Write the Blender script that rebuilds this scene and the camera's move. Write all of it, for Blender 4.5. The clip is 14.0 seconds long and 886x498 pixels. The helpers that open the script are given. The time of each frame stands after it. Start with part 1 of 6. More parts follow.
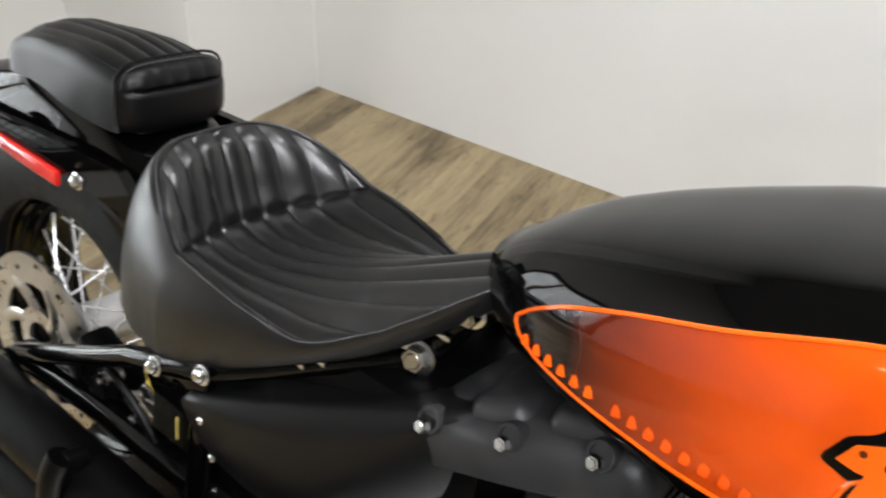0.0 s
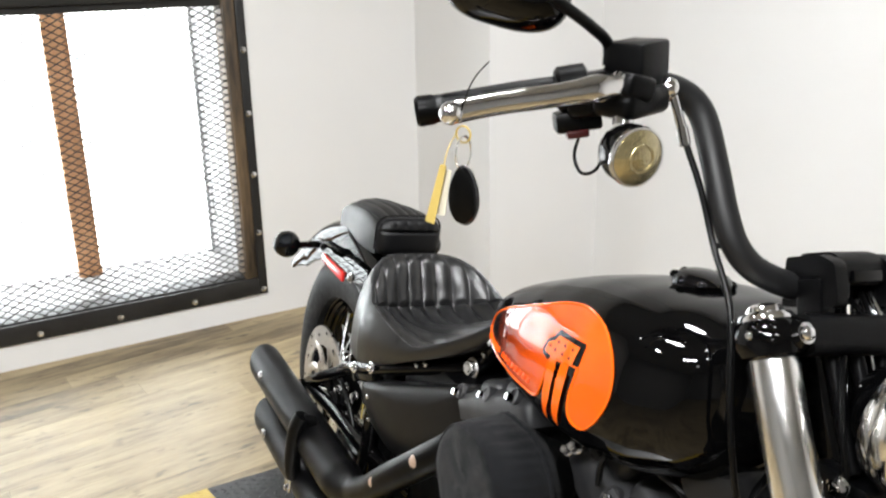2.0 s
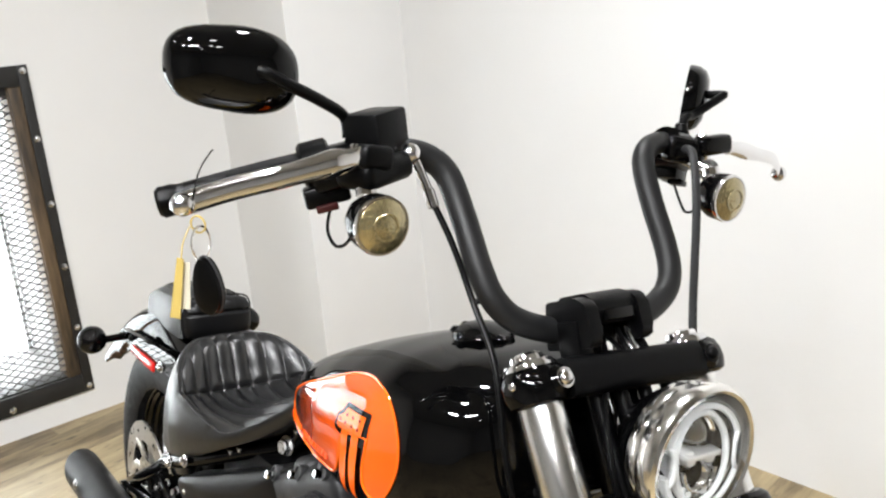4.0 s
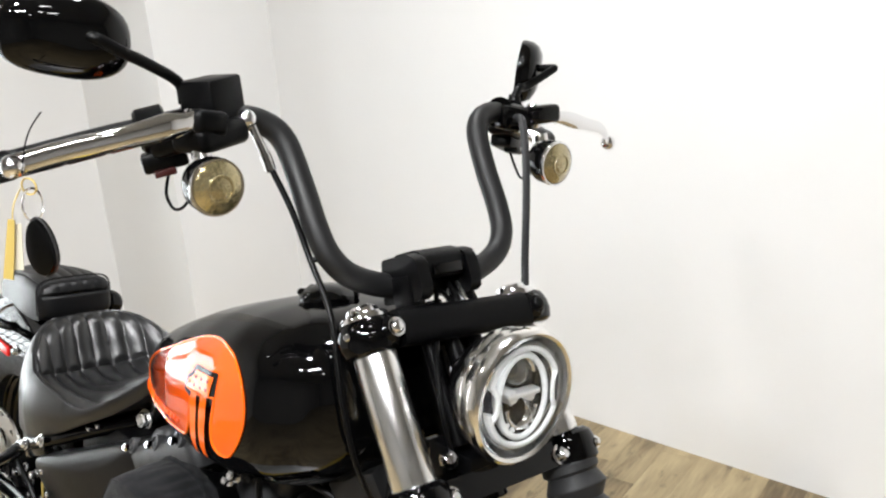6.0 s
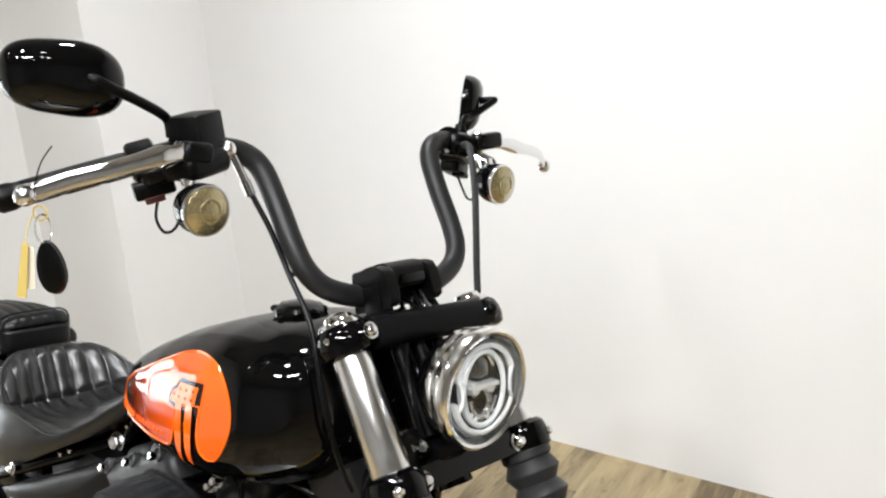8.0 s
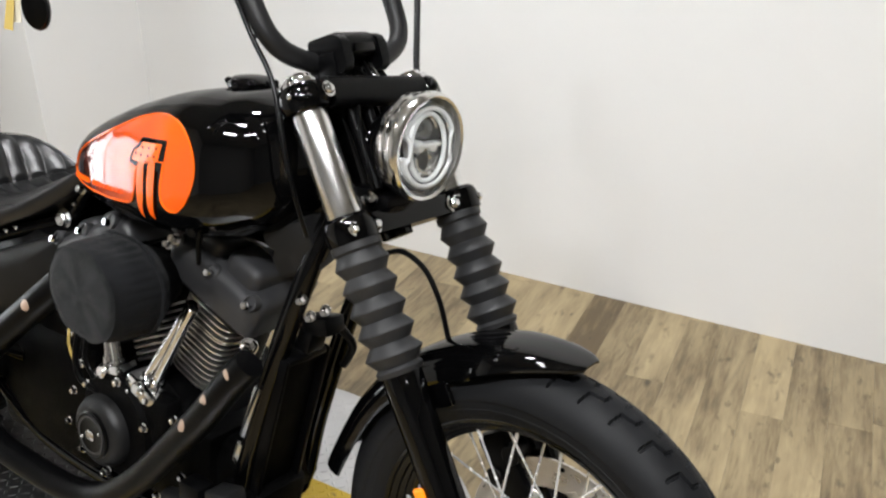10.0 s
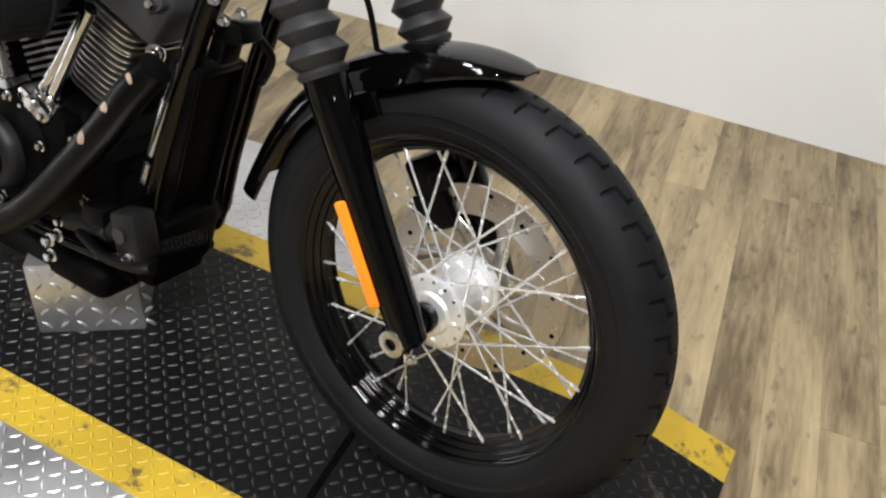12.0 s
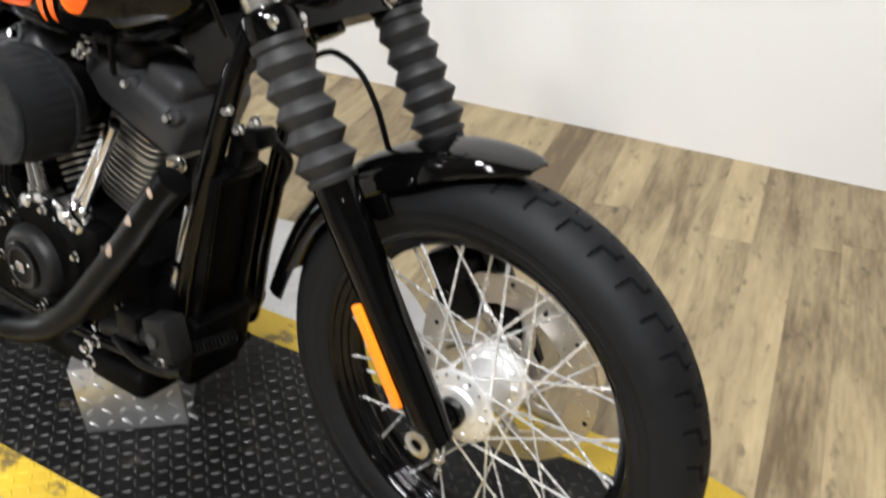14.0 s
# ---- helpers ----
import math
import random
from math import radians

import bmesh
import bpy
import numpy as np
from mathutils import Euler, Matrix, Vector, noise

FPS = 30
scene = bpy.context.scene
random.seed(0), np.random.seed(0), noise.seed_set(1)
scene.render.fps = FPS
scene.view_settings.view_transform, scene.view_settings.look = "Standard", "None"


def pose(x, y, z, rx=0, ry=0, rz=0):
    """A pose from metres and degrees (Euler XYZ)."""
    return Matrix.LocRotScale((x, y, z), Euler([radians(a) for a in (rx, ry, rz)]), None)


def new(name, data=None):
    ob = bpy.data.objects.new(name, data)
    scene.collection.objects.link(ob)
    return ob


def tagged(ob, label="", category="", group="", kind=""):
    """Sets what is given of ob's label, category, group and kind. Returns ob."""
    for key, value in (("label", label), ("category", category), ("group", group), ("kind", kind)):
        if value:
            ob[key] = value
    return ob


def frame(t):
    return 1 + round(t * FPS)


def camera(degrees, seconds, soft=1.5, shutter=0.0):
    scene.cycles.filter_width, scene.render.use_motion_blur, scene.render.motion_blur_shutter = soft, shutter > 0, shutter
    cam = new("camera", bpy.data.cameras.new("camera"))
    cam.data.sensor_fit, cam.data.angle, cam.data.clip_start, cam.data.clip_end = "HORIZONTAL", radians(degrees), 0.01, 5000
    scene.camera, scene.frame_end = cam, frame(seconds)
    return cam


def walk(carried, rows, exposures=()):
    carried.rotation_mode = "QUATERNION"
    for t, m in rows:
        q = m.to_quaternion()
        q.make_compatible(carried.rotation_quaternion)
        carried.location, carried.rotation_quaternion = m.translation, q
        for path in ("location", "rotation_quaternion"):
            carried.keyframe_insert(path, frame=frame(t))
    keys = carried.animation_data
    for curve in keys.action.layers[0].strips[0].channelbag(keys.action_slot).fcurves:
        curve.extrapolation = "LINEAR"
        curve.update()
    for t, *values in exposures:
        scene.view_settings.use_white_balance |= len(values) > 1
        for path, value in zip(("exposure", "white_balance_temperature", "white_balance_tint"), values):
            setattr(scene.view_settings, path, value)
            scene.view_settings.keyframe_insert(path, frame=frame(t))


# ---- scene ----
cam = camera(52.97, 14.0, soft=2.2, shutter=0.2)
# seconds, x, y, z, turn to the left, tilt up, lean
ROWS = [
    (0, -0.6319, -0.4140, 1.2447, 33.87, -35.50, 2.80),
    (0.5, -0.5525, -0.4648, 1.2483, 48.83, -31.02, -3.15),
    (1, -0.3353, -0.5980, 1.3017, 51.59, -26.67, -4.42),
    (1.5, -0.0275, -0.6238, 1.3059, 57.18, -22.54, -2.98),
    (2, 0.2018, -0.6178, 1.3650, 61.00, -19.01, -0.98),
    (2.5, 0.2312, -0.6099, 1.3944, 59.32, -15.23, -2.42),
    (3, 0.2303, -0.5801, 1.4011, 56.13, -14.42, -3.80),
    (3.5, 0.2373, -0.5461, 1.3967, 53.07, -14.34, -4.33),
    (4, 0.2488, -0.5238, 1.3801, 51.18, -16.12, -5.08),
    (6.5, 0.3468, -0.5281, 1.3604, 42.22, -16.48, -4.37),
    (7, 0.3531, -0.5309, 1.3749, 41.54, -14.81, -5.13),
    (9.5, 0.4265, -0.8548, 1.3330, 33.00, -20.68, -1.43),
    (10, 0.4265, -0.8323, 1.2890, 32.13, -24.35, -0.88),
    (10.5, 0.4171, -0.8286, 1.2572, 30.70, -27.02, 0.52),
    (11, 0.4107, -0.8320, 1.2196, 28.92, -30.14, 2.07),
    (11.5, 0.4120, -0.8352, 1.1834, 27.60, -32.86, 3.39),
    (12, 0.4140, -0.8259, 1.1361, 25.80, -36.53, 4.76),
    (12.5, 0.4154, -0.8350, 1.1034, 24.31, -39.51, 5.81),
    (13, 0.4143, -0.8460, 1.0834, 22.81, -40.70, 5.40),
    (13.5, 0.4156, -0.8561, 1.1085, 22.58, -39.98, 6.09),
    (14, 0.4442, -0.7543, 1.1879, 31.12, -33.88, -1.64),
]
walk(cam, [(t, pose(x, y, z, 90 + tilt, 0, turn) @ pose(0, 0, 0, 0, 0, lean)) for t, x, y, z, turn, tilt, lean in ROWS],
     exposures=[(0, -0.30), (0.5, -0.08), (4.2, -0.01), (6.5, -0.02), (7.2, -0.02), (9.5, -0.20), (10.0, -0.27), (11.0, -0.40), (12.0, -0.30), (12.5, -0.20), (13.5, -0.10), (14.0, -0.08)])
LEAN, STEER, YAW, SHIFT, ROOM = 9.19, -2.43, -4.05, 0.0071, 0.70

# ---- world and light ----
world = bpy.data.worlds.new("world")
scene.world = world
world.use_nodes = True
_wn = world.node_tree
_sky = _wn.nodes.new("ShaderNodeTexSky")
_sky.sky_type, _sky.sun_disc = "NISHITA", False
_sky.sun_elevation, _sky.sun_rotation = radians(40), radians(90)
_wn.links.new(_sky.outputs[0], _wn.nodes["Background"].inputs[0])
_wn.nodes["Background"].inputs[1].default_value = 0.12

ROOM_M = pose(0, 0, 0, 0, 0, ROOM)
BIKE_M = Matrix.Translation((0, SHIFT, 0)) @ pose(0, 0, 0, 0, 0, YAW) @ pose(0, 0, 0, -LEAN, 0, 0)
# steering axis: raked 30 degrees, just behind the fork legs
STEER_P = Vector((-0.025, 0, 0.3155))
STEER_U = Vector((-0.5, 0, math.cos(radians(30))))
STEER_M = Matrix.Translation(STEER_P) @ Matrix.Rotation(radians(STEER), 4, STEER_U) @ Matrix.Translation(-STEER_P)


def lamp(name, m, size, watts, colour=(0.97, 0.985, 1.0), shape="DISK", size_y=None):
    d = bpy.data.lights.new(name, "AREA")
    d.shape, d.size, d.energy, d.color = shape, size, watts, colour
    if size_y:
        d.size_y = size_y
    ob = new(name, d)
    ob.matrix_world = m
    return ob


# ceiling lamps: a cluster over the bike and a few further off
LIGHTS = [(0.25, -1.75), (0.45, -1.62), (0.65, -1.5), (0.85, -1.38), (-0.35, -1.9), (-0.9, 0.55), (-0.5, -0.7),
          (1.25, -0.75), (1.45, -0.55), (0.3, -0.25), (1.9, -1.9), (-1.7, -1.3)]
CEIL = 2.75
for k, (lx, ly) in enumerate(LIGHTS):
    lamp("downlight_lamp", pose(lx, ly, CEIL - 0.035), 0.165, 31.5 if k < 7 else 3.0)
# daylight through the window
lamp("window_daylight", pose(-3.49, -0.3, 0.65, 0, -90, 0), 1.0, 12, (0.88, 0.95, 1.0), "RECTANGLE", 1.3)


# ---- materials ----
def mat(name, colour, rough=0.5, metal=0.0, coat=0.0, vary=0.12, scale=30.0, bump=0.0, bump_scale=200.0, rough_vary=0.08, sheen=0.0, stretch=None, ior=1.5, spec=0.5):
    m = bpy.data.materials.new(name)
    m.use_nodes = True
    t = m.node_tree
    b = t.nodes["Principled BSDF"]
    b.inputs["Metallic"].default_value = metal
    b.inputs["IOR"].default_value = ior
    b.inputs["Specular IOR Level"].default_value = spec
    b.inputs["Coat Weight"].default_value = coat
    b.inputs["Coat Roughness"].default_value = 0.03
    b.inputs["Sheen Weight"].default_value = sheen
    co = t.nodes.new("ShaderNodeTexCoord")
    mp = t.nodes.new("ShaderNodeMapping")
    if stretch:
        mp.inputs["Scale"].default_value = stretch
    t.links.new(co.outputs["Object"], mp.inputs[0])
    n1 = t.nodes.new("ShaderNodeTexNoise")
    n1.inputs["Scale"].default_value, n1.inputs["Detail"].default_value = scale, 5
    n2 = t.nodes.new("ShaderNodeTexNoise")
    n2.inputs["Scale"].default_value, n2.inputs["Detail"].default_value = scale / 7, 2
    t.links.new(mp.outputs[0], n1.inputs[0])
    t.links.new(mp.outputs[0], n2.inputs[0])
    ad = t.nodes.new("ShaderNodeMath")
    ad.operation = "ADD"
    t.links.new(n1.outputs[0], ad.inputs[0])
    t.links.new(n2.outputs[0], ad.inputs[1])
    mr = t.nodes.new("ShaderNodeMapRange")
    mr.inputs[1].default_value, mr.inputs[2].default_value = 0.6, 1.4
    mr.inputs[3].default_value, mr.inputs[4].default_value = 1 - vary, 1 + vary
    t.links.new(ad.outputs[0], mr.inputs[0])
    mx = t.nodes.new("ShaderNodeVectorMath")
    mx.operation = "SCALE"
    mx.inputs[0].default_value = colour[:3]
    t.links.new(mr.outputs[0], mx.inputs["Scale"])
    t.links.new(mx.outputs[0], b.inputs["Base Color"])
    rr = t.nodes.new("ShaderNodeMapRange")
    rr.inputs[1].default_value, rr.inputs[2].default_value = 0.3, 0.7
    rr.inputs[3].default_value, rr.inputs[4].default_value = max(0.01, rough * (1 - rough_vary * 2)), min(1, rough * (1 + rough_vary * 2))
    t.links.new(n1.outputs[0], rr.inputs[0])
    t.links.new(rr.outputs[0], b.inputs["Roughness"])
    if bump:
        nb = t.nodes.new("ShaderNodeTexNoise")
        nb.inputs["Scale"].default_value, nb.inputs["Detail"].default_value = bump_scale, 3
        t.links.new(mp.outputs[0], nb.inputs[0])
        bp = t.nodes.new("ShaderNodeBump")
        bp.inputs["Strength"].default_value, bp.inputs["Distance"].default_value = bump, 0.002
        t.links.new(nb.outputs[0], bp.inputs["Height"])
        t.links.new(bp.outputs[0], b.inputs["Normal"])
    return m


def nodes_of(m):
    return m.node_tree, m.node_tree.nodes["Principled BSDF"]


GLOSS = mat("gloss_black_paint", (0.0010, 0.0010, 0.0011), 0.06, coat=0.62, spec=0.0, vary=0.2, rough_vary=0.3, scale=12)
SATIN = mat("satin_black_powder_coat", (0.0012, 0.0012, 0.0014), 0.36, vary=0.2, bump=0.12, bump_scale=900, spec=0.12)
WRINKLE = mat("wrinkle_black_metal", (0.0010, 0.0010, 0.0011), 0.46, vary=0.25, bump=0.35, bump_scale=1200, spec=0.06)
GREYCAST = mat("dark_grey_casting", (0.023, 0.023, 0.0245), 0.42, vary=0.2, bump=0.15, bump_scale=700, spec=0.42)
PLASTIC = mat("black_plastic", (0.0012, 0.0012, 0.0013), 0.34, vary=0.15, bump=0.1, bump_scale=600, spec=0.14)
RUBBER = mat("tyre_rubber", (0.0072, 0.0075, 0.0084), 0.55, vary=0.3, scale=60, bump=0.25, bump_scale=500, spec=0.16)
GAITER = mat("gaiter_rubber", (0.022, 0.022, 0.023), 0.46, vary=0.2, scale=40, bump=0.15, bump_scale=500, spec=0.28)
LEATHER = mat("black_seat_vinyl", (0.0045, 0.0045, 0.0050), 0.33, vary=0.15, scale=60, bump=0.10, bump_scale=420, sheen=0.0, spec=0.72, rough_vary=0.06)
PILLION = mat("black_pillion_vinyl", (0.0030, 0.0030, 0.0034), 0.40, vary=0.10, scale=80, bump=0.05, bump_scale=1500, spec=0.26, rough_vary=0.02)
THREAD = mat("grey_seat_thread", (0.07, 0.07, 0.075), 0.7)
CHROME = mat("chrome", (0.82, 0.82, 0.83), 0.06, 1.0, vary=0.03, rough_vary=0.3)
TUBEM = mat("polished_fork_tube", (0.92, 0.92, 0.92), 0.20, 1.0, vary=0.04, scale=40)
STEEL = mat("bright_steel", (0.62, 0.62, 0.62), 0.22, 1.0, vary=0.1, scale=80)
ALU = mat("cast_aluminium", (0.88, 0.88, 0.88), 0.40, 0.75, vary=0.12, scale=120, bump=0.1, bump_scale=900)
SPOKEM = mat("bright_spoke_steel", (0.88, 0.88, 0.88), 0.25, 0.7, vary=0.05, scale=80)
BARM = mat("handlebar_powder_coat", (0.0065, 0.0065, 0.0068), 0.48, vary=0.15, bump=0.12, bump_scale=900, spec=0.30)
COVERM = mat("satin_black_cover", (0.0045, 0.0045, 0.0048), 0.34, vary=0.15, bump=0.06, bump_scale=900, spec=0.30)
BRONZE = mat("heat_toned_pipe", (0.42, 0.30, 0.23), 0.42, 0.35, vary=0.25, scale=90)
SATINCHROME = mat("satin_chrome", (0.84, 0.84, 0.84), 0.13, 1.0, vary=0.04, scale=60)
ROTORM = mat("brake_rotor_steel", (0.55, 0.52, 0.48), 0.3, 1.0, vary=0.12, scale=60, stretch=(1, 1, 1))
FABRIC = mat("black_fabric_cover", (0.0036, 0.0040, 0.0050), 0.75, vary=0.35, scale=30, bump=0.6, bump_scale=1400, sheen=0.05, spec=0.14)
REDLENS = mat("red_reflector", (0.72, 0.02, 0.015), 0.15, coat=0.6, vary=0.1, scale=200)
DARKRED = mat("dark_red_switch", (0.06, 0.008, 0.008), 0.4)
AMBER = mat("amber_reflector", (0.95, 0.26, 0.01), 0.18, coat=0.6, vary=0.06, scale=200)
SMOKE = mat("smoked_amber_lens", (0.44, 0.37, 0.20), 0.16, 0.85, coat=1.0, vary=0.35, scale=260, bump=0.5, bump_scale=260)
WHITEP = mat("white_wall_paint", (0.80, 0.795, 0.785), 0.62, vary=0.025, scale=3, bump=0.10, bump_scale=160)
CEILP = mat("ceiling_paint", (0.30, 0.30, 0.295), 0.8, vary=0.1, scale=2)
DARKWALL = mat("grey_shop_wall", (0.25, 0.245, 0.238), 0.7, vary=0.2, scale=2)
TRIMP = mat("lamp_trim", (0.75, 0.75, 0.74), 0.5)
BLKSTEEL = mat("black_window_steel", (0.022, 0.021, 0.020), 0.5, 0.3, vary=0.35, scale=25, bump=0.15, bump_scale=300)
MESHM = mat("expanded_steel", (0.05, 0.047, 0.043), 0.5, 0.6, vary=0.3)
YELLOWTAG = mat("yellow_paper_tag", (0.46, 0.34, 0.09), 0.7, vary=0.06)


def wood(name, dark, light, along="y", scale=1.0, rough=0.42, spots=True):
    """Printed or sawn wood, grain along one axis; each piece differs by its own random number."""
    m = bpy.data.materials.new(name)
    m.use_nodes = True
    t, b = nodes_of(m)
    co = t.nodes.new("ShaderNodeTexCoord")
    info = t.nodes.new("ShaderNodeObjectInfo")
    off = t.nodes.new("ShaderNodeVectorMath")
    off.operation = "MULTIPLY_ADD"
    off.inputs[1].default_value = (1, 1, 1)
    rnd = t.nodes.new("ShaderNodeVectorMath")
    rnd.operation = "SCALE"
    rnd.inputs[0].default_value = (37.0, 11.0, 5.0)
    t.links.new(info.outputs["Random"], rnd.inputs["Scale"])
    t.links.new(co.outputs["Object"], off.inputs[0])
    t.links.new(rnd.outputs[0], off.inputs[2])
    mp = t.nodes.new("ShaderNodeMapping")
    s = {"x": (1.0, 7.0, 7.0), "y": (10.0, 1.3, 10.0), "z": (7.0, 7.0, 1.0)}[along]
    mp.inputs["Scale"].default_value = [v * scale for v in s]
    t.links.new(off.outputs[0], mp.inputs[0])
    n1 = t.nodes.new("ShaderNodeTexNoise")
    n1.inputs["Scale"].default_value, n1.inputs["Detail"].default_value, n1.inputs["Roughness"].default_value = 2.0, 8, 0.54
    n1.inputs["Distortion"].default_value = 0.3
    t.links.new(mp.outputs[0], n1.inputs[0])
    n2 = t.nodes.new("ShaderNodeTexNoise")
    n2.inputs["Scale"].default_value, n2.inputs["Detail"].default_value = 11.0, 8
    t.links.new(mp.outputs[0], n2.inputs[0])
    n3 = t.nodes.new("ShaderNodeTexNoise")
    n3.inputs["Scale"].default_value, n3.inputs["Detail"].default_value = 1.1, 3
    t.links.new(off.outputs[0], n3.inputs[0])
    ramp = t.nodes.new("ShaderNodeValToRGB")
    e = ramp.color_ramp.elements
    e[0].position, e[0].color = 0.33, (*dark, 1)
    e[1].position, e[1].color = 0.68, (*light, 1)
    mid = ramp.color_ramp.elements.new(0.5)
    mid.color = (*[(a * 0.42 + c * 0.58) for a, c in zip(dark, light)], 1)
    mixv = t.nodes.new("ShaderNodeMath")
    mixv.operation = "MULTIPLY_ADD"
    mixv.inputs[1].default_value = 0.28
    t.links.new(n2.outputs[0], mixv.inputs[0])
    sc = t.nodes.new("ShaderNodeMath")
    sc.operation = "MULTIPLY"
    sc.inputs[1].default_value = 0.60
    t.links.new(n1.outputs[0], sc.inputs[0])
    t.links.new(sc.outputs[0], mixv.inputs[2])
    ad = t.nodes.new("ShaderNodeMath")
    ad.operation = "MULTIPLY_ADD"
    ad.inputs[1].default_value = 0.085
    t.links.new(info.outputs["Random"], ad.inputs[0])
    t.links.new(mixv.outputs[0], ad.inputs[2])
    ad2 = t.nodes.new("ShaderNodeMath")
    ad2.operation = "MULTIPLY_ADD"
    ad2.inputs[1].default_value = 0.58
    t.links.new(n3.outputs[0], ad2.inputs[0])
    sub = t.nodes.new("ShaderNodeMath")
    sub.operation = "SUBTRACT"
    sub.inputs[1].default_value = 0.280
    t.links.new(ad.outputs[0], ad2.inputs[2])
    t.links.new(ad2.outputs[0], sub.inputs[0])
    t.links.new(sub.outputs[0], ramp.inputs[0])
    last = ramp.outputs[0]
    if spots:
        # knots and dark flecks
        v = t.nodes.new("ShaderNodeTexVoronoi")
        v.inputs["Scale"].default_value = 2.3
        mp2 = t.nodes.new("ShaderNodeMapping")
        mp2.inputs["Scale"].default_value = (2.0, 0.9, 1) if along == "y" else (0.9, 2.0, 1)
        t.links.new(off.outputs[0], mp2.inputs[0])
        t.links.new(mp2.outputs[0], v.inputs[0])
        r2 = t.nodes.new("ShaderNodeMapRange")
        r2.inputs[1].default_value, r2.inputs[2].default_value = 0.015, 0.06
        r2.inputs[3].default_value, r2.inputs[4].default_value = 0.35, 1.0
        t.links.new(v.outputs["Distance"], r2.inputs[0])
        mu = t.nodes.new("ShaderNodeVectorMath")
        mu.operation = "SCALE"
        t.links.new(last, mu.inputs[0])
        t.links.new(r2.outputs[0], mu.inputs["Scale"])
        # small dark flecks and worm marks
        n4 = t.nodes.new("ShaderNodeTexNoise")
        n4.inputs["Scale"].default_value, n4.inputs["Detail"].default_value = 16.0, 4
        mp3 = t.nodes.new("ShaderNodeMapping")
        mp3.inputs["Scale"].default_value = (2.2, 0.9, 1) if along == "y" else (0.9, 2.2, 1)
        t.links.new(off.outputs[0], mp3.inputs[0])
        t.links.new(mp3.outputs[0], n4.inputs[0])
        r3 = t.nodes.new("ShaderNodeMapRange")
        r3.inputs[1].default_value, r3.inputs[2].default_value = 0.60, 0.72
        r3.inputs[3].default_value, r3.inputs[4].default_value = 1.0, 0.50
        t.links.new(n4.outputs[0], r3.inputs[0])
        mu2 = t.nodes.new("ShaderNodeVectorMath")
        mu2.operation = "SCALE"
        t.links.new(mu.outputs[0], mu2.inputs[0])
        t.links.new(r3.outputs[0], mu2.inputs["Scale"])
        last = mu2.outputs[0]
    t.links.new(last, b.inputs["Base Color"])
    rr = t.nodes.new("ShaderNodeMapRange")
    rr.inputs[3].default_value, rr.inputs[4].default_value = rough * 0.8, rough * 1.25
    t.links.new(n2.outputs[0], rr.inputs[0])
    t.links.new(rr.outputs[0], b.inputs["Roughness"])
    bp = t.nodes.new("ShaderNodeBump")
    bp.inputs["Strength"].default_value, bp.inputs["Distance"].default_value = 0.15, 0.001
    t.links.new(n2.outputs[0], bp.inputs["Height"])
    t.links.new(bp.outputs[0], b.inputs["Normal"])
    return m


PLANKM = wood("oak_vinyl_plank", (0.122, 0.085, 0.043), (0.440, 0.345, 0.196), "y", 1.0, 0.42)
RIMWOOD = wood("oak_edging", (0.22, 0.15, 0.08), (0.52, 0.41, 0.26), "z", 1.0, 0.4, False)
POSTWOOD = wood("brown_post_wood", (0.42, 0.20, 0.09), (0.66, 0.36, 0.18), "z", 1.0, 0.6, False)
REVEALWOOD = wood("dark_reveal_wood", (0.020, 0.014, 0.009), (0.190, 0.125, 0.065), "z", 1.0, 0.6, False)


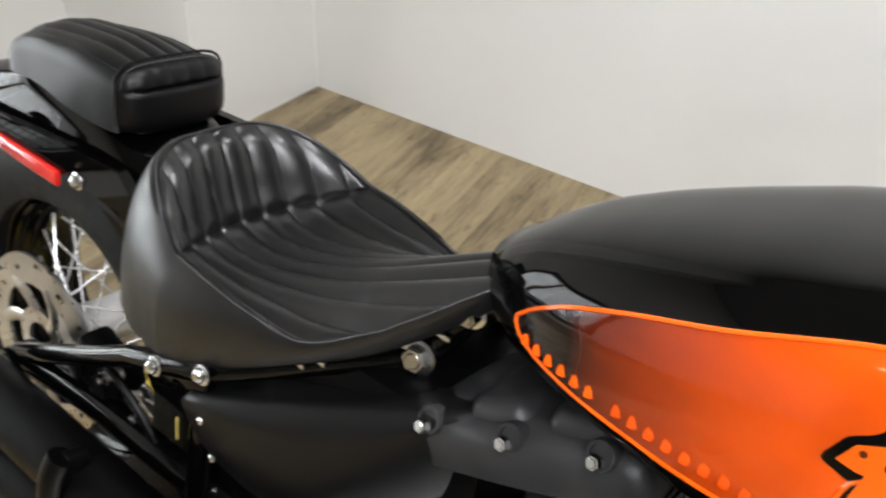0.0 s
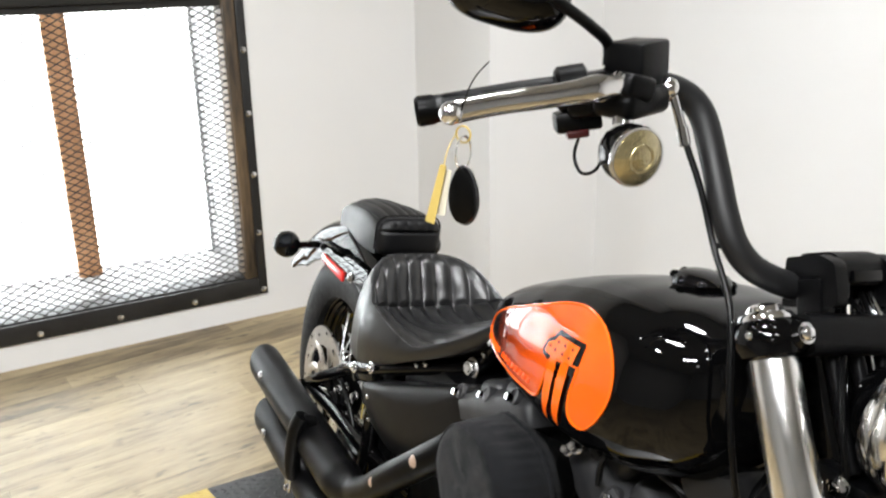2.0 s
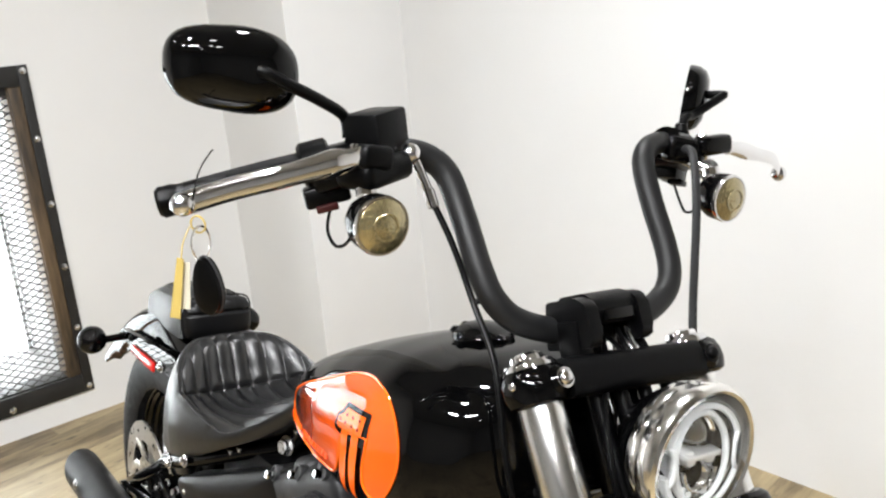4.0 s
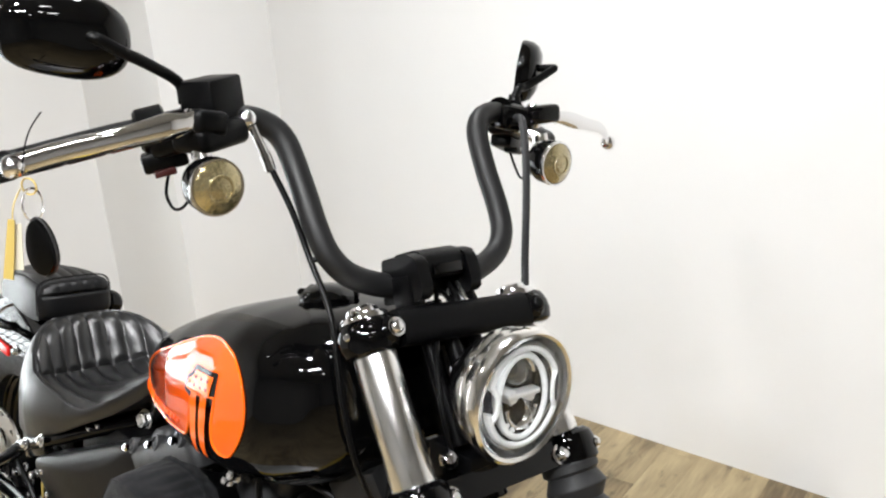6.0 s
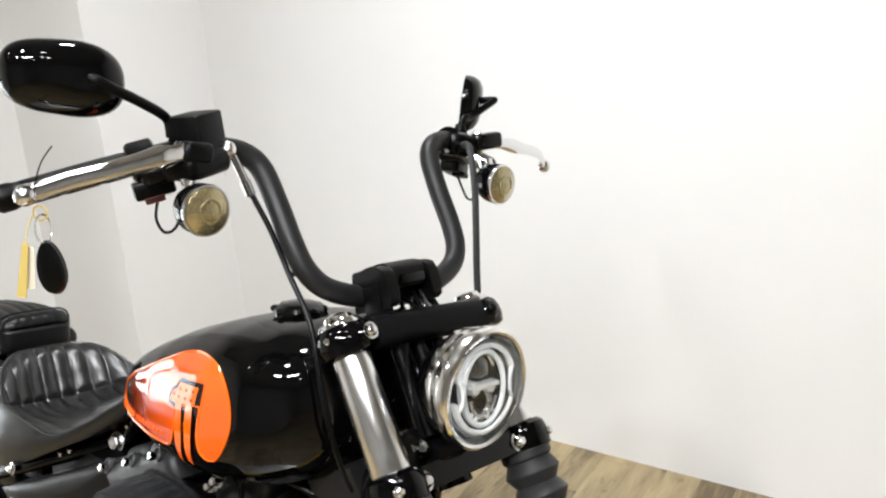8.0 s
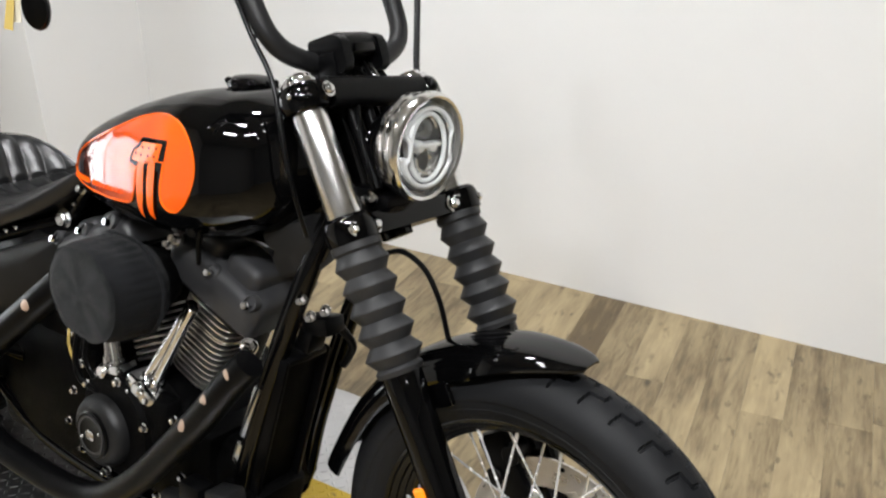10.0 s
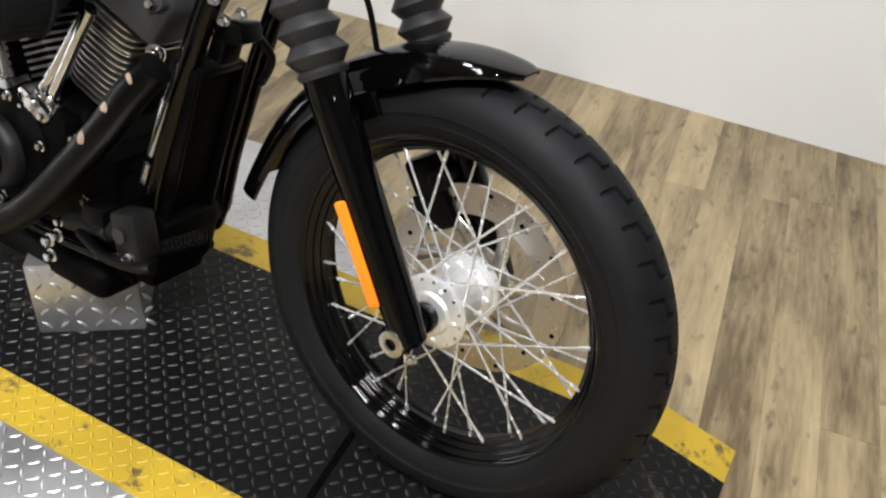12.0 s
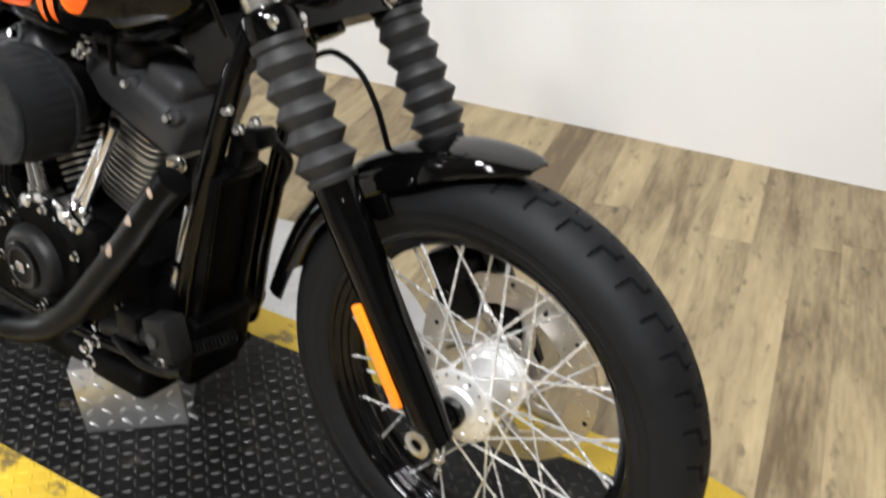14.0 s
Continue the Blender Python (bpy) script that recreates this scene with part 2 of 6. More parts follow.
def worn_paint(name, base, worn, amount, rough, metal=0.0, worn_metal=0.0, scale=14.0):
    """Paint over plate with small scuffs and dirt of two sizes."""
    m = bpy.data.materials.new(name)
    m.use_nodes = True
    t, b = nodes_of(m)
    co = t.nodes.new("ShaderNodeTexCoord")
    n1 = t.nodes.new("ShaderNodeTexNoise")
    n1.inputs["Scale"].default_value, n1.inputs["Detail"].default_value, n1.inputs["Roughness"].default_value = scale, 9, 0.7
    n2 = t.nodes.new("ShaderNodeTexNoise")
    n2.inputs["Scale"].default_value, n2.inputs["Detail"].default_value = 3.0, 4
    for n in (n1, n2):
        t.links.new(co.outputs["Object"], n.inputs[0])
    r = t.nodes.new("ShaderNodeMapRange")
    r.inputs[1].default_value, r.inputs[2].default_value = amount, amount + 0.06
    t.links.new(n1.outputs[0], r.inputs[0])
    tone = t.nodes.new("ShaderNodeMapRange")
    tone.inputs[1].default_value, tone.inputs[2].default_value = 0.3, 0.7
    tone.inputs[3].default_value, tone.inputs[4].default_value = 0.72, 1.18
    t.links.new(n2.outputs[0], tone.inputs[0])
    mx = t.nodes.new("ShaderNodeMix")
    mx.data_type = "RGBA"
    mx.inputs[6].default_value, mx.inputs[7].default_value = (*base, 1), (*worn, 1)
    t.links.new(r.outputs[0], mx.inputs[0])
    sc = t.nodes.new("ShaderNodeVectorMath")
    sc.operation = "SCALE"
    t.links.new(mx.outputs[2], sc.inputs[0])
    t.links.new(tone.outputs[0], sc.inputs["Scale"])
    t.links.new(sc.outputs[0], b.inputs["Base Color"])
    me = t.nodes.new("ShaderNodeMapRange")
    me.inputs[3].default_value, me.inputs[4].default_value = metal, worn_metal
    t.links.new(r.outputs[0], me.inputs[0])
    t.links.new(me.outputs[0], b.inputs["Metallic"])
    ro = t.nodes.new("ShaderNodeMapRange")
    ro.inputs[3].default_value, ro.inputs[4].default_value = rough * 0.75, rough * 1.3
    t.links.new(n1.outputs[0], ro.inputs[0])
    t.links.new(ro.outputs[0], b.inputs["Roughness"])
    return m


# grey base carries the shading of sill and reveal; dark flecks are dirt
SILLP = worn_paint("shaded_dusty_sill_paint", (0.46, 0.455, 0.45), (0.12, 0.115, 0.11), 0.56, 0.6, scale=9.0)
BLACKPLATE = worn_paint("black_tread_plate", (0.0050, 0.0049, 0.0050), (0.060, 0.048, 0.036), 0.60, 0.42)
BLACKPLATE.node_tree.nodes["Principled BSDF"].inputs["Specular IOR Level"].default_value = 0.2
BLACKLUG = worn_paint("black_tread_lugs", (0.011, 0.011, 0.0115), (0.07, 0.066, 0.062), 0.60, 0.40)
YELLOWPLATE = worn_paint("yellow_painted_plate", (0.55, 0.37, 0.025), (0.16, 0.11, 0.03), 0.57, 0.5)
SILVERPLATE = worn_paint("aluminium_tread_plate", (0.62, 0.62, 0.63), (0.25, 0.25, 0.25), 0.70, 0.36, 0.85, 0.6)


def emitter(name, colour, strength):
    m = bpy.data.materials.new(name)
    m.use_nodes = True
    t, b = nodes_of(m)
    b.inputs["Base Color"].default_value = (0.8, 0.8, 0.8, 1)
    b.inputs["Emission Color"].default_value = (*colour, 1)
    b.inputs["Emission Strength"].default_value = strength
    return m


GLOW = emitter("lamp_diffuser", (1.0, 0.96, 0.9), 18.0)
OUTSIDE = emitter("overcast_outside", (0.95, 0.98, 1.0), 6.0)


def glass(name, colour=(1, 1, 1), rough=0.0, ior=1.45):
    m = bpy.data.materials.new(name)
    m.use_nodes = True
    t, b = nodes_of(m)
    b.inputs["Base Color"].default_value = (*colour, 1)
    b.inputs["Transmission Weight"].default_value = 1.0
    b.inputs["Roughness"].default_value, b.inputs["IOR"].default_value = rough, ior
    return m


CLEAR = glass("clear_lens_glass", (0.97, 0.98, 0.98), 0.02, 1.3)
PANE = glass("window_glass", (0.97, 0.99, 0.98), 0.0, 1.1)


# ---- mesh helpers ----
def link(name, bm, material, parent=None, label="", m=None, sharp=35):
    """One mesh object from a bmesh."""
    me = bpy.data.meshes.new(name)
    bmesh.ops.recalc_face_normals(bm, faces=bm.faces[:])
    bm.to_mesh(me)
    bm.free()
    me.materials.append(material)
    me.polygons.foreach_set("use_smooth", [True] * len(me.polygons))
    me.set_sharp_from_angle(angle=radians(sharp))
    ob = new(name, me)
    if parent:
        ob.parent = parent
    if m is not None:
        ob.matrix_basis = m
    if label:
        tagged(ob, label)
    return ob


def part(name, bm, material, parent, label="", steer=False, sharp=35):
    if steer:
        bmesh.ops.transform(bm, matrix=STEER_M, verts=bm.verts[:])
    return link(name, bm, material, parent, label, None, sharp)


def from_faces(verts, faces):
    bm = bmesh.new()
    vs = [bm.verts.new(v) for v in verts]
    for f in faces:
        try:
            bm.faces.new([vs[i] for i in f])
        except ValueError:
            pass
    return bm


def join(*bms):
    out = bmesh.new()
    for b in bms:
        me = bpy.data.meshes.new("tmp")
        b.to_mesh(me)
        b.free()
        out.from_mesh(me)
        bpy.data.meshes.remove(me)
    return out


def moved(bm, m):
    bmesh.ops.transform(bm, matrix=m, verts=bm.verts[:])
    return bm


def box(c, size, bevel=0.003, m=None, seg=2):
    """A bevelled block about c, turned by m."""
    bm = bmesh.new()
    bmesh.ops.create_cube(bm, size=1.0)
    bmesh.ops.scale(bm, vec=size, verts=bm.verts[:])
    if bevel:
        bmesh.ops.bevel(bm, geom=bm.edges[:], offset=bevel, segments=seg, profile=0.5, affect="EDGES")
    if m is not None:
        bmesh.ops.transform(bm, matrix=m, verts=bm.verts[:])
    bmesh.ops.translate(bm, vec=c, verts=bm.verts[:])
    return bm


def basis(d):
    d = Vector(d).normalized()
    a = Vector((0, 0, 1)) if abs(d.z) < 0.9 else Vector((1, 0, 0))
    u = d.cross(a).normalized()
    return d, u, d.cross(u).normalized()


def lathe(p0, d, profile, seg=28, caps=True):
    """A turned solid from p0 along d; profile rows of distance along and radius."""
    p0 = Vector(p0)
    d, u, v = basis(d)
    bm = bmesh.new()
    rings = []
    for s, r in profile:
        rings.append([bm.verts.new(p0 + d * s + (u * math.cos(a) + v * math.sin(a)) * max(r, 1e-5)) for a in (2 * math.pi * k / seg for k in range(seg))])
    for a, b in zip(rings, rings[1:]):
        for k in range(seg):
            bm.faces.new((a[k], a[(k + 1) % seg], b[(k + 1) % seg], b[k]))
    if caps:
        bm.faces.new(rings[0][::-1])
        bm.faces.new(rings[-1])
    return bm


def rod(p0, p1, r, r1=None, seg=20, bevel=0.0015):
    p0, p1 = Vector(p0), Vector(p1)
    n, r1 = (p1 - p0).length, r if r1 is None else r1
    b = min(bevel, r * 0.4, n * 0.3)
    return lathe(p0, p1 - p0, [(0, r - b), (b, r), (n - b, r1), (n, r1 - b)], seg)


def smooth_path(pts, n=8):
    """A curve through the points."""
    pts = [Vector(p) for p in pts]
    out = []
    for i in range(len(pts) - 1):
        a, b, c, d = pts[max(i - 1, 0)], pts[i], pts[i + 1], pts[min(i + 2, len(pts) - 1)]
        for k in range(n):
            t = k / n
            out.append(0.5 * (2 * b + (c - a) * t + (2 * a - 5 * b + 4 * c - d) * t * t + (3 * b - a - 3 * c + d) * t**3))
    out.append(pts[-1])
    return out


def tube(pts, r, seg=12, n=8, caps=True, closed=False):
    """A round tube along a curve; r a number or a function of 0..1."""
    path = smooth_path(pts, n) if n > 1 else [Vector(p) for p in pts]
    bm = bmesh.new()
    rings = []
    _, u, _ = basis(path[1] - path[0])
    for i, p in enumerate(path):
        d = (path[min(i + 1, len(path) - 1)] - path[max(i - 1, 0)]).normalized()
        u = (u - d * u.dot(d)).normalized()
        v = d.cross(u)
        rad = r(i / (len(path) - 1)) if callable(r) else r
        rings.append([bm.verts.new(p + (u * math.cos(a) + v * math.sin(a)) * rad) for a in (2 * math.pi * k / seg for k in range(seg))])
    for a, b in zip(rings, rings[1:]):
        for k in range(seg):
            bm.faces.new((a[k], a[(k + 1) % seg], b[(k + 1) % seg], b[k]))
    if caps:
        bm.faces.new(rings[0][::-1])
        bm.faces.new(rings[-1])
    return bm


def loft(rings, caps=True, closed=True):
    """A skin over rings of equal count."""
    bm = bmesh.new()
    rs = [[bm.verts.new(p) for p in ring] for ring in rings]
    n = len(rs[0])
    for a, b in zip(rs, rs[1:]):
        for k in range(n if closed else n - 1):
            bm.faces.new((a[k], a[(k + 1) % n], b[(k + 1) % n], b[k]))
    if caps:
        bm.faces.new(rs[0][::-1])
        bm.faces.new(rs[-1])
    return bm


def plate(poly, at, thick, bevel=0.002, seg=2):
    """A flat plate: poly of 2D points, at(u, v, w) gives the place, w from 0 to thick."""
    bm = bmesh.new()
    lo = [bm.verts.new(at(u, v, 0.0)) for u, v in poly]
    hi = [bm.verts.new(at(u, v, thick)) for u, v in poly]
    n = len(poly)
    top = bm.faces.new(hi)
    bm.faces.new(lo[::-1])
    for k in range(n):
        bm.faces.new((lo[k], lo[(k + 1) % n], hi[(k + 1) % n], hi[k]))
    if bevel:
        bmesh.ops.bevel(bm, geom=list(top.edges), offset=bevel, segments=seg, profile=0.5, affect="EDGES")
    return bm


def rounded(poly, r, n=4):
    """Rounds the corners of a 2D polygon."""
    out = []
    for i, p in enumerate(poly):
        a, b = Vector(poly[i - 1]), Vector(poly[(i + 1) % len(poly)])
        p = Vector(p)
        da, db = a - p, b - p
        k = min(r, da.length * 0.45, db.length * 0.45)
        s, e = p + da.normalized() * k, p + db.normalized() * k
        for j in range(n + 1):
            t = j / n
            out.append(((1 - t) ** 2 * s + 2 * t * (1 - t) * p + t * t * e)[:])
    return out


def bolt(p, d, r=0.008, h=0.007, washer=True, dome=False):
    """A hexagon or dome head with its washer."""
    bits = []
    d = Vector(d).normalized()
    p = Vector(p)
    w = 0.0
    if washer:
        w = h * 0.25
        bits.append(lathe(p, d, [(0, r * 1.35), (w * 0.8, r * 1.35), (w, r * 1.25)], 20))
    if dome:
        bits.append(lathe(p + d * w, d, [(0, r), (h * 0.35, r), (h * 0.7, r * 0.85), (h, r * 0.5), (h * 1.02, r * 0.1)], 18))
    else:
        bits.append(lathe(p + d * w, d, [(0, r), (h * 0.8, r), (h, r * 0.85)], 6))
        bits.append(lathe(p + d * (w + h), d, [(0, r * 0.6), (h * 0.12, r * 0.5)], 14))
    return join(*bits)


def ball(c, r, scale=(1, 1, 1), m=None, u=24, v=14):
    bm = bmesh.new()
    bmesh.ops.create_uvsphere(bm, u_segments=u, v_segments=v, radius=r)
    bmesh.ops.scale(bm, vec=scale, verts=bm.verts[:])
    if m is not None:
        bmesh.ops.transform(bm, matrix=m, verts=bm.verts[:])
    bmesh.ops.translate(bm, vec=c, verts=bm.verts[:])
    return bm


def thing(name, label, category, m=None, group="", kind=""):
    ob = new(name)
    ob.empty_display_size = 0.1
    if m is not None:
        ob.matrix_basis = m
    return tagged(ob, label, category, group, kind)


# ---- room ----
FLOOR_Z = -0.045
WX, WY = -3.042, 1.615          # window wall, long wall
CHX, CHY = -2.484, 1.111        # boxed-out corner
X1, Y0 = 4.2, -4.6              # unseen walls behind the camera
H = CEIL


def slab(name, lo, hi, material, kind="structure", label="", category="wall", bevel=0.0, m=ROOM_M):
    c = [(a + b) / 2 for a, b in zip(lo, hi)]
    ob = link(name, box(c, [b - a for a, b in zip(lo, hi)], bevel), material, None, label, m)
    return tagged(ob, label, category, "", kind)


# window opening in the window wall
OY0, OY1, OZ0, OZ1 = -1.15, 0.345, 0.115, 1.195
WT = 0.48
zf = FLOOR_Z
wall_w = link("wall_west", join(
    box((WX - WT / 2, (OY1 + CHY) / 2 + 0.15, (zf + H) / 2), (WT, CHY - OY1 + 0.3, H - zf), 0),
    box((WX - WT / 2, (Y0 + OY0) / 2, (zf + H) / 2), (WT, OY0 - Y0, H - zf), 0),
    box((WX - WT / 2, (OY0 + OY1) / 2, (zf + OZ0) / 2), (WT, OY1 - OY0, OZ0 - zf), 0),
    box((WX - WT / 2, (OY0 + OY1) / 2, (OZ1 + H) / 2), (WT, OY1 - OY0, H - OZ1), 0)), WHITEP, None, "", ROOM_M)
tagged(wall_w, "white painted wall with a steel-framed mesh window", "wall", "", "structure")
slab("wall_chase", (WX - 0.02, CHY, zf), (CHX, WY + 0.1, H), WHITEP, label="white boxed-out wall in the room's corner")
slab("wall_north", (CHX - 0.2, WY, zf), (X1 + 0.2, WY + 0.15, H), WHITEP, label="long plain white painted wall")
slab("wall_east", (X1, Y0, zf), (X1 + 0.15, WY, H), DARKWALL, label="plain grey wall closing the room")
slab("wall_south", (WX - 0.2, Y0 - 0.15, zf), (X1 + 0.15, Y0, H), DARKWALL, label="plain grey wall closing the room")
slab("ceiling", (WX - 0.3, Y0 - 0.2, H), (X1 + 0.3, WY + 0.2, H + 0.1), CEILP, label="plain grey painted ceiling", category="ceiling")

# oak-look floor: a base sheet and the planks on it
floor = link("floor", box(((WX + X1) / 2, (Y0 + WY) / 2, FLOOR_Z - 0.034), (X1 - WX + 0.1, WY - Y0 + 0.1, 0.06), 0), PLANKM, None, "", ROOM_M)
tagged(floor, "oak-look vinyl plank floor with darker grain and knots", "floor", "", "structure")

# ceiling lamps
for k, (lx, ly) in enumerate(LIGHTS):
    lt = thing("ceiling_light", "small round recessed ceiling light, lit", "ceiling light", pose(lx, ly, CEIL), "ceiling lights")
    part("housing", lathe((0, 0, 0), (0, 0, -1), [(0, 0.112), (0.006, 0.112), (0.010, 0.105), (0.010, 0.088)], 32), TRIMP, lt)
    part("diffuser", lathe((0, 0, -0.004), (0, 0, -1), [(0, 0.086), (0.004, 0.086), (0.007, 0.070)], 32), GLOW, lt)

# window
win = thing("window_1", "black steel window frame with expanded metal mesh and bolts", "window", ROOM_M @ Matrix.Translation((WX, 0, 0)), "", "structure")
FY0, FY1, FZ0, FZ1 = OY0 - 0.06, 0.411, 0.052, 1.262
FT = 0.070
fx = 0.012


def frame_bar(lo, hi):
    return box([(a + b) / 2 for a, b in zip(lo, hi)], [b - a for a, b in zip(lo, hi)], 0.003)


for lo, hi in (((-0.004, FY1 - 0.034, FZ0), (fx, FY1, FZ1)), ((-0.004, FY0, FZ0), (fx, FY0 + FT, FZ1)),
               ((-0.004, FY0 + FT, FZ0), (fx, FY1 - 0.034, FZ0 + FT)), ((-0.004, FY0 + FT, FZ1 - FT), (fx, FY1 - 0.034, FZ1))):
    part("window_frame", frame_bar(lo, hi), BLKSTEEL, win)
bolts = [(FY1 - 0.017, FZ0 + 0.02 + k * (FZ1 - FZ0 - 0.04) / 5) for k in range(6)]
bolts += [(FY1 - 0.017 - k * 0.275, z) for k in range(1, 6) for z in (FZ0 + 0.022, FZ1 - 0.022)]
for y, z in bolts:
    part("bolt", bolt((fx, y, z), (1, 0, 0), 0.0085, 0.006, True, True), STEEL, win)
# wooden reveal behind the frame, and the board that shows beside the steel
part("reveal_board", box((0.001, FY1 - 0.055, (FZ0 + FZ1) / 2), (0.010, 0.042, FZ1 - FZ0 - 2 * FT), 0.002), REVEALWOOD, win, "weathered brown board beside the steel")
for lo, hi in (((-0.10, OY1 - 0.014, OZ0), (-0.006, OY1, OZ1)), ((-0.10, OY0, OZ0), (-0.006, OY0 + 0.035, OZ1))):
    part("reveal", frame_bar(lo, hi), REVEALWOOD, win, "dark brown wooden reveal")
for lo, hi in (((-0.10, OY0 + 0.035, OZ1 - 0.03), (-0.006, OY1 - 0.014, OZ1)), ((-0.10, OY0 + 0.035, OZ0), (-0.006, OY1 - 0.014, OZ0 + 0.012))):
    part("reveal", frame_bar(lo, hi), BLKSTEEL, win)


def expanded_mesh(y0, y1, z0, z1, dy, dz, x, th, w):
    """Diamond mesh of slit and drawn strands."""
    verts, faces = [], []

    def strand(a, b):
        d = Vector((0, b[0] - a[0], b[1] - a[1]))
        nrm = Vector((0, -d.z, d.y)).normalized() * w
        k = len(verts)
        for p in (a, b):
            c = Vector((x, p[0], p[1]))
            for q in (c + nrm, c + Vector((th, 0, 0)), c - nrm, c - Vector((th, 0, 0))):
                verts.append(q)
        for i in range(4):
            faces.append((k + i, k + (i + 1) % 4, k + 4 + (i + 1) % 4, k + 4 + i))
    ny, nz = int((y1 - y0) / dy), int((z1 - z0) / dz)
    for j in range(nz + 1):
        for i in range(ny + 1):
            y, z = y0 + i * dy, z0 + j * dz
            yc, zt, zb = min(y + dy / 2, y1), min(z + dz / 2, z1), max(z - dz / 2, z0)
            ye = min(y + dy, y1)
            strand((y, z), (yc, zt))
            strand((y, z), (yc, zb))
            if ye > yc:
                strand((yc, zt), (ye, z))
                strand((yc, zb), (ye, z))
    return from_faces(verts, faces)


part("mesh_screen", expanded_mesh(FY0 + 0.03, FY1 - 0.05, FZ0 + 0.04, FZ1 - 0.05, 0.047, 0.026, -0.012, 0.0026, 0.0021), MESHM, win, "dark expanded metal screen")
for k in range(2):
    y0 = OY0 + 0.035 + k * 0.72
    part("pane", box((-0.455, y0 + 0.35, (OZ0 + OZ1) / 2), (0.006, 0.68, OZ1 - OZ0 - 0.03), 0), PANE, win).visible_shadow = False
part("mullion", box((-0.41, -0.186, (OZ0 + OZ1) / 2), (0.06, 0.086, OZ1 - OZ0), 0.004), POSTWOOD, win, "brown wooden post behind the mesh")
part("window_jamb", box((-0.435, OY1 - 0.020, (OZ0 + OZ1) / 2), (0.030, 0.012, OZ1 - OZ0 - 0.02), 0.003), SILLP, win, "thin painted jamb at the pane")
# sill, and a sheet added over the white reveal, both greyed as shade
part("window_sill", box((-0.24, (OY0 + OY1) / 2, OZ0 - 0.002), (0.46, OY1 - OY0, 0.012), 0.002), SILLP, win)
part("reveal_lining", box((-0.275, OY1 - 0.003, (OZ0 + OZ1) / 2), (0.35, 0.008, OZ1 - OZ0 - 0.02), 0.001), SILLP, win, "added grey-white lining toned for the reveal's shade, with dirt flecks")
tagged(link("backdrop", box((WX - 1.6, -0.4, 0.9), (0.02, 5.0, 4.0), 0), OUTSIDE, None, "", ROOM_M), "bright overcast daylight outside the window", "backdrop", "", "structure")

# ---- turntable and ramp ----
DX, DY, DR = -0.824, 0.0155, 0.678
SY0, SY1 = -0.258, 0.372        # edges of the black strip
STRIPE = 0.081
SX0, SX1, RX0, RX1 = -1.80, 0.285, -1.955, 0.436   # flat part and ramp ends
SEAM0, SEAM1 = -0.140, -0.127


def lugs(inside, x0, x1, y0, y1, z, step, a, b, h, at=None):
    """Raised lozenges of tread plate, alternately turned."""
    verts, faces = [], []
    nx, ny = int((x1 - x0) / step), int((y1 - y0) / step)
    for i in range(nx + 1):
        for j in range(ny + 1):
            x, y = x0 + (i + 0.5) * step, y0 + (j + 0.5) * step
            if not inside(x, y):
                continue
            ang = radians(45 if (i + j) % 2 else -45)
            c, s = math.cos(ang), math.sin(ang)
            k = len(verts)
            for u, v, w in ((-a, 0, 0), (-a * 0.3, -b, 0), (a * 0.3, -b, 0), (a, 0, 0), (a * 0.3, b, 0), (-a * 0.3, b, 0),
                            (-a * 0.6, 0, h), (0, -b * 0.35, h), (a * 0.6, 0, h), (0, b * 0.35, h)):
                p = (x + u * c - v * s, y + u * s + v * c, z + w)
                verts.append(at(*p) if at else p)
            faces += [(k, k + 1, k + 7, k + 6), (k + 1, k + 2, k + 7), (k + 2, k + 3, k + 8, k + 7), (k + 3, k + 4, k + 9, k + 8),
                      (k + 4, k + 5, k + 9), (k + 5, k, k + 6, k + 9), (k + 6, k + 7, k + 8, k + 9)]
    return from_faces(verts, faces)


turntable = thing("turntable", "round aluminium tread-plate turntable with a wood edge on the floor", "turntable", pose(DX, DY, 0))
part("rim", lathe((0, 0, FLOOR_Z), (0, 0, 1), [(0, DR - 0.002), (0.034, DR - 0.002), (0.038, DR - 0.006)], 160), RIMWOOD, turntable, "oak-look edge band")
part("top_plate", lathe((0, 0, -0.0072), (0, 0, 1), [(0, DR), (0.002, DR + 0.001), (0.0032, DR)], 160), SILVERPLATE, turntable, "silver tread plate")
tagged(part("tread_pattern", lugs(lambda x, y: x * x + y * y < (DR - 0.02) ** 2 and (y + DY < SY0 + 0.01 or y + DY > SY1 - 0.01), -DR, DR, -DR, DR, -0.004, 0.0225, 0.0104, 0.0028, 0.0016), SILVERPLATE, turntable), kind="stuff")
for a in (-52, -58, -66, -38, 60, 70):
    part("screw", lathe((math.cos(radians(a)) * (DR - 0.03), math.sin(radians(a)) * (DR - 0.03), -0.0045), (0, 0, 1), [(0, 0.006), (0.002, 0.006), (0.0026, 0.004)], 14), GREYCAST, turntable)


def strip_z(x):
    """Height of the strip's top: flat, with short ramps at its ends."""
    if x < SX0:
        return (FLOOR_Z + 0.003) * (SX0 - x) / (SX0 - RX0)
    if x > SX1:
        return (FLOOR_Z + 0.003) * (x - SX1) / (RX1 - SX1)
    return 0.0


def skew(x, y):
    """The joint between the plates runs slightly askew."""
    return x + (0.0025 - 0.107 * y if x in (SEAM0, SEAM1) else 0.0)


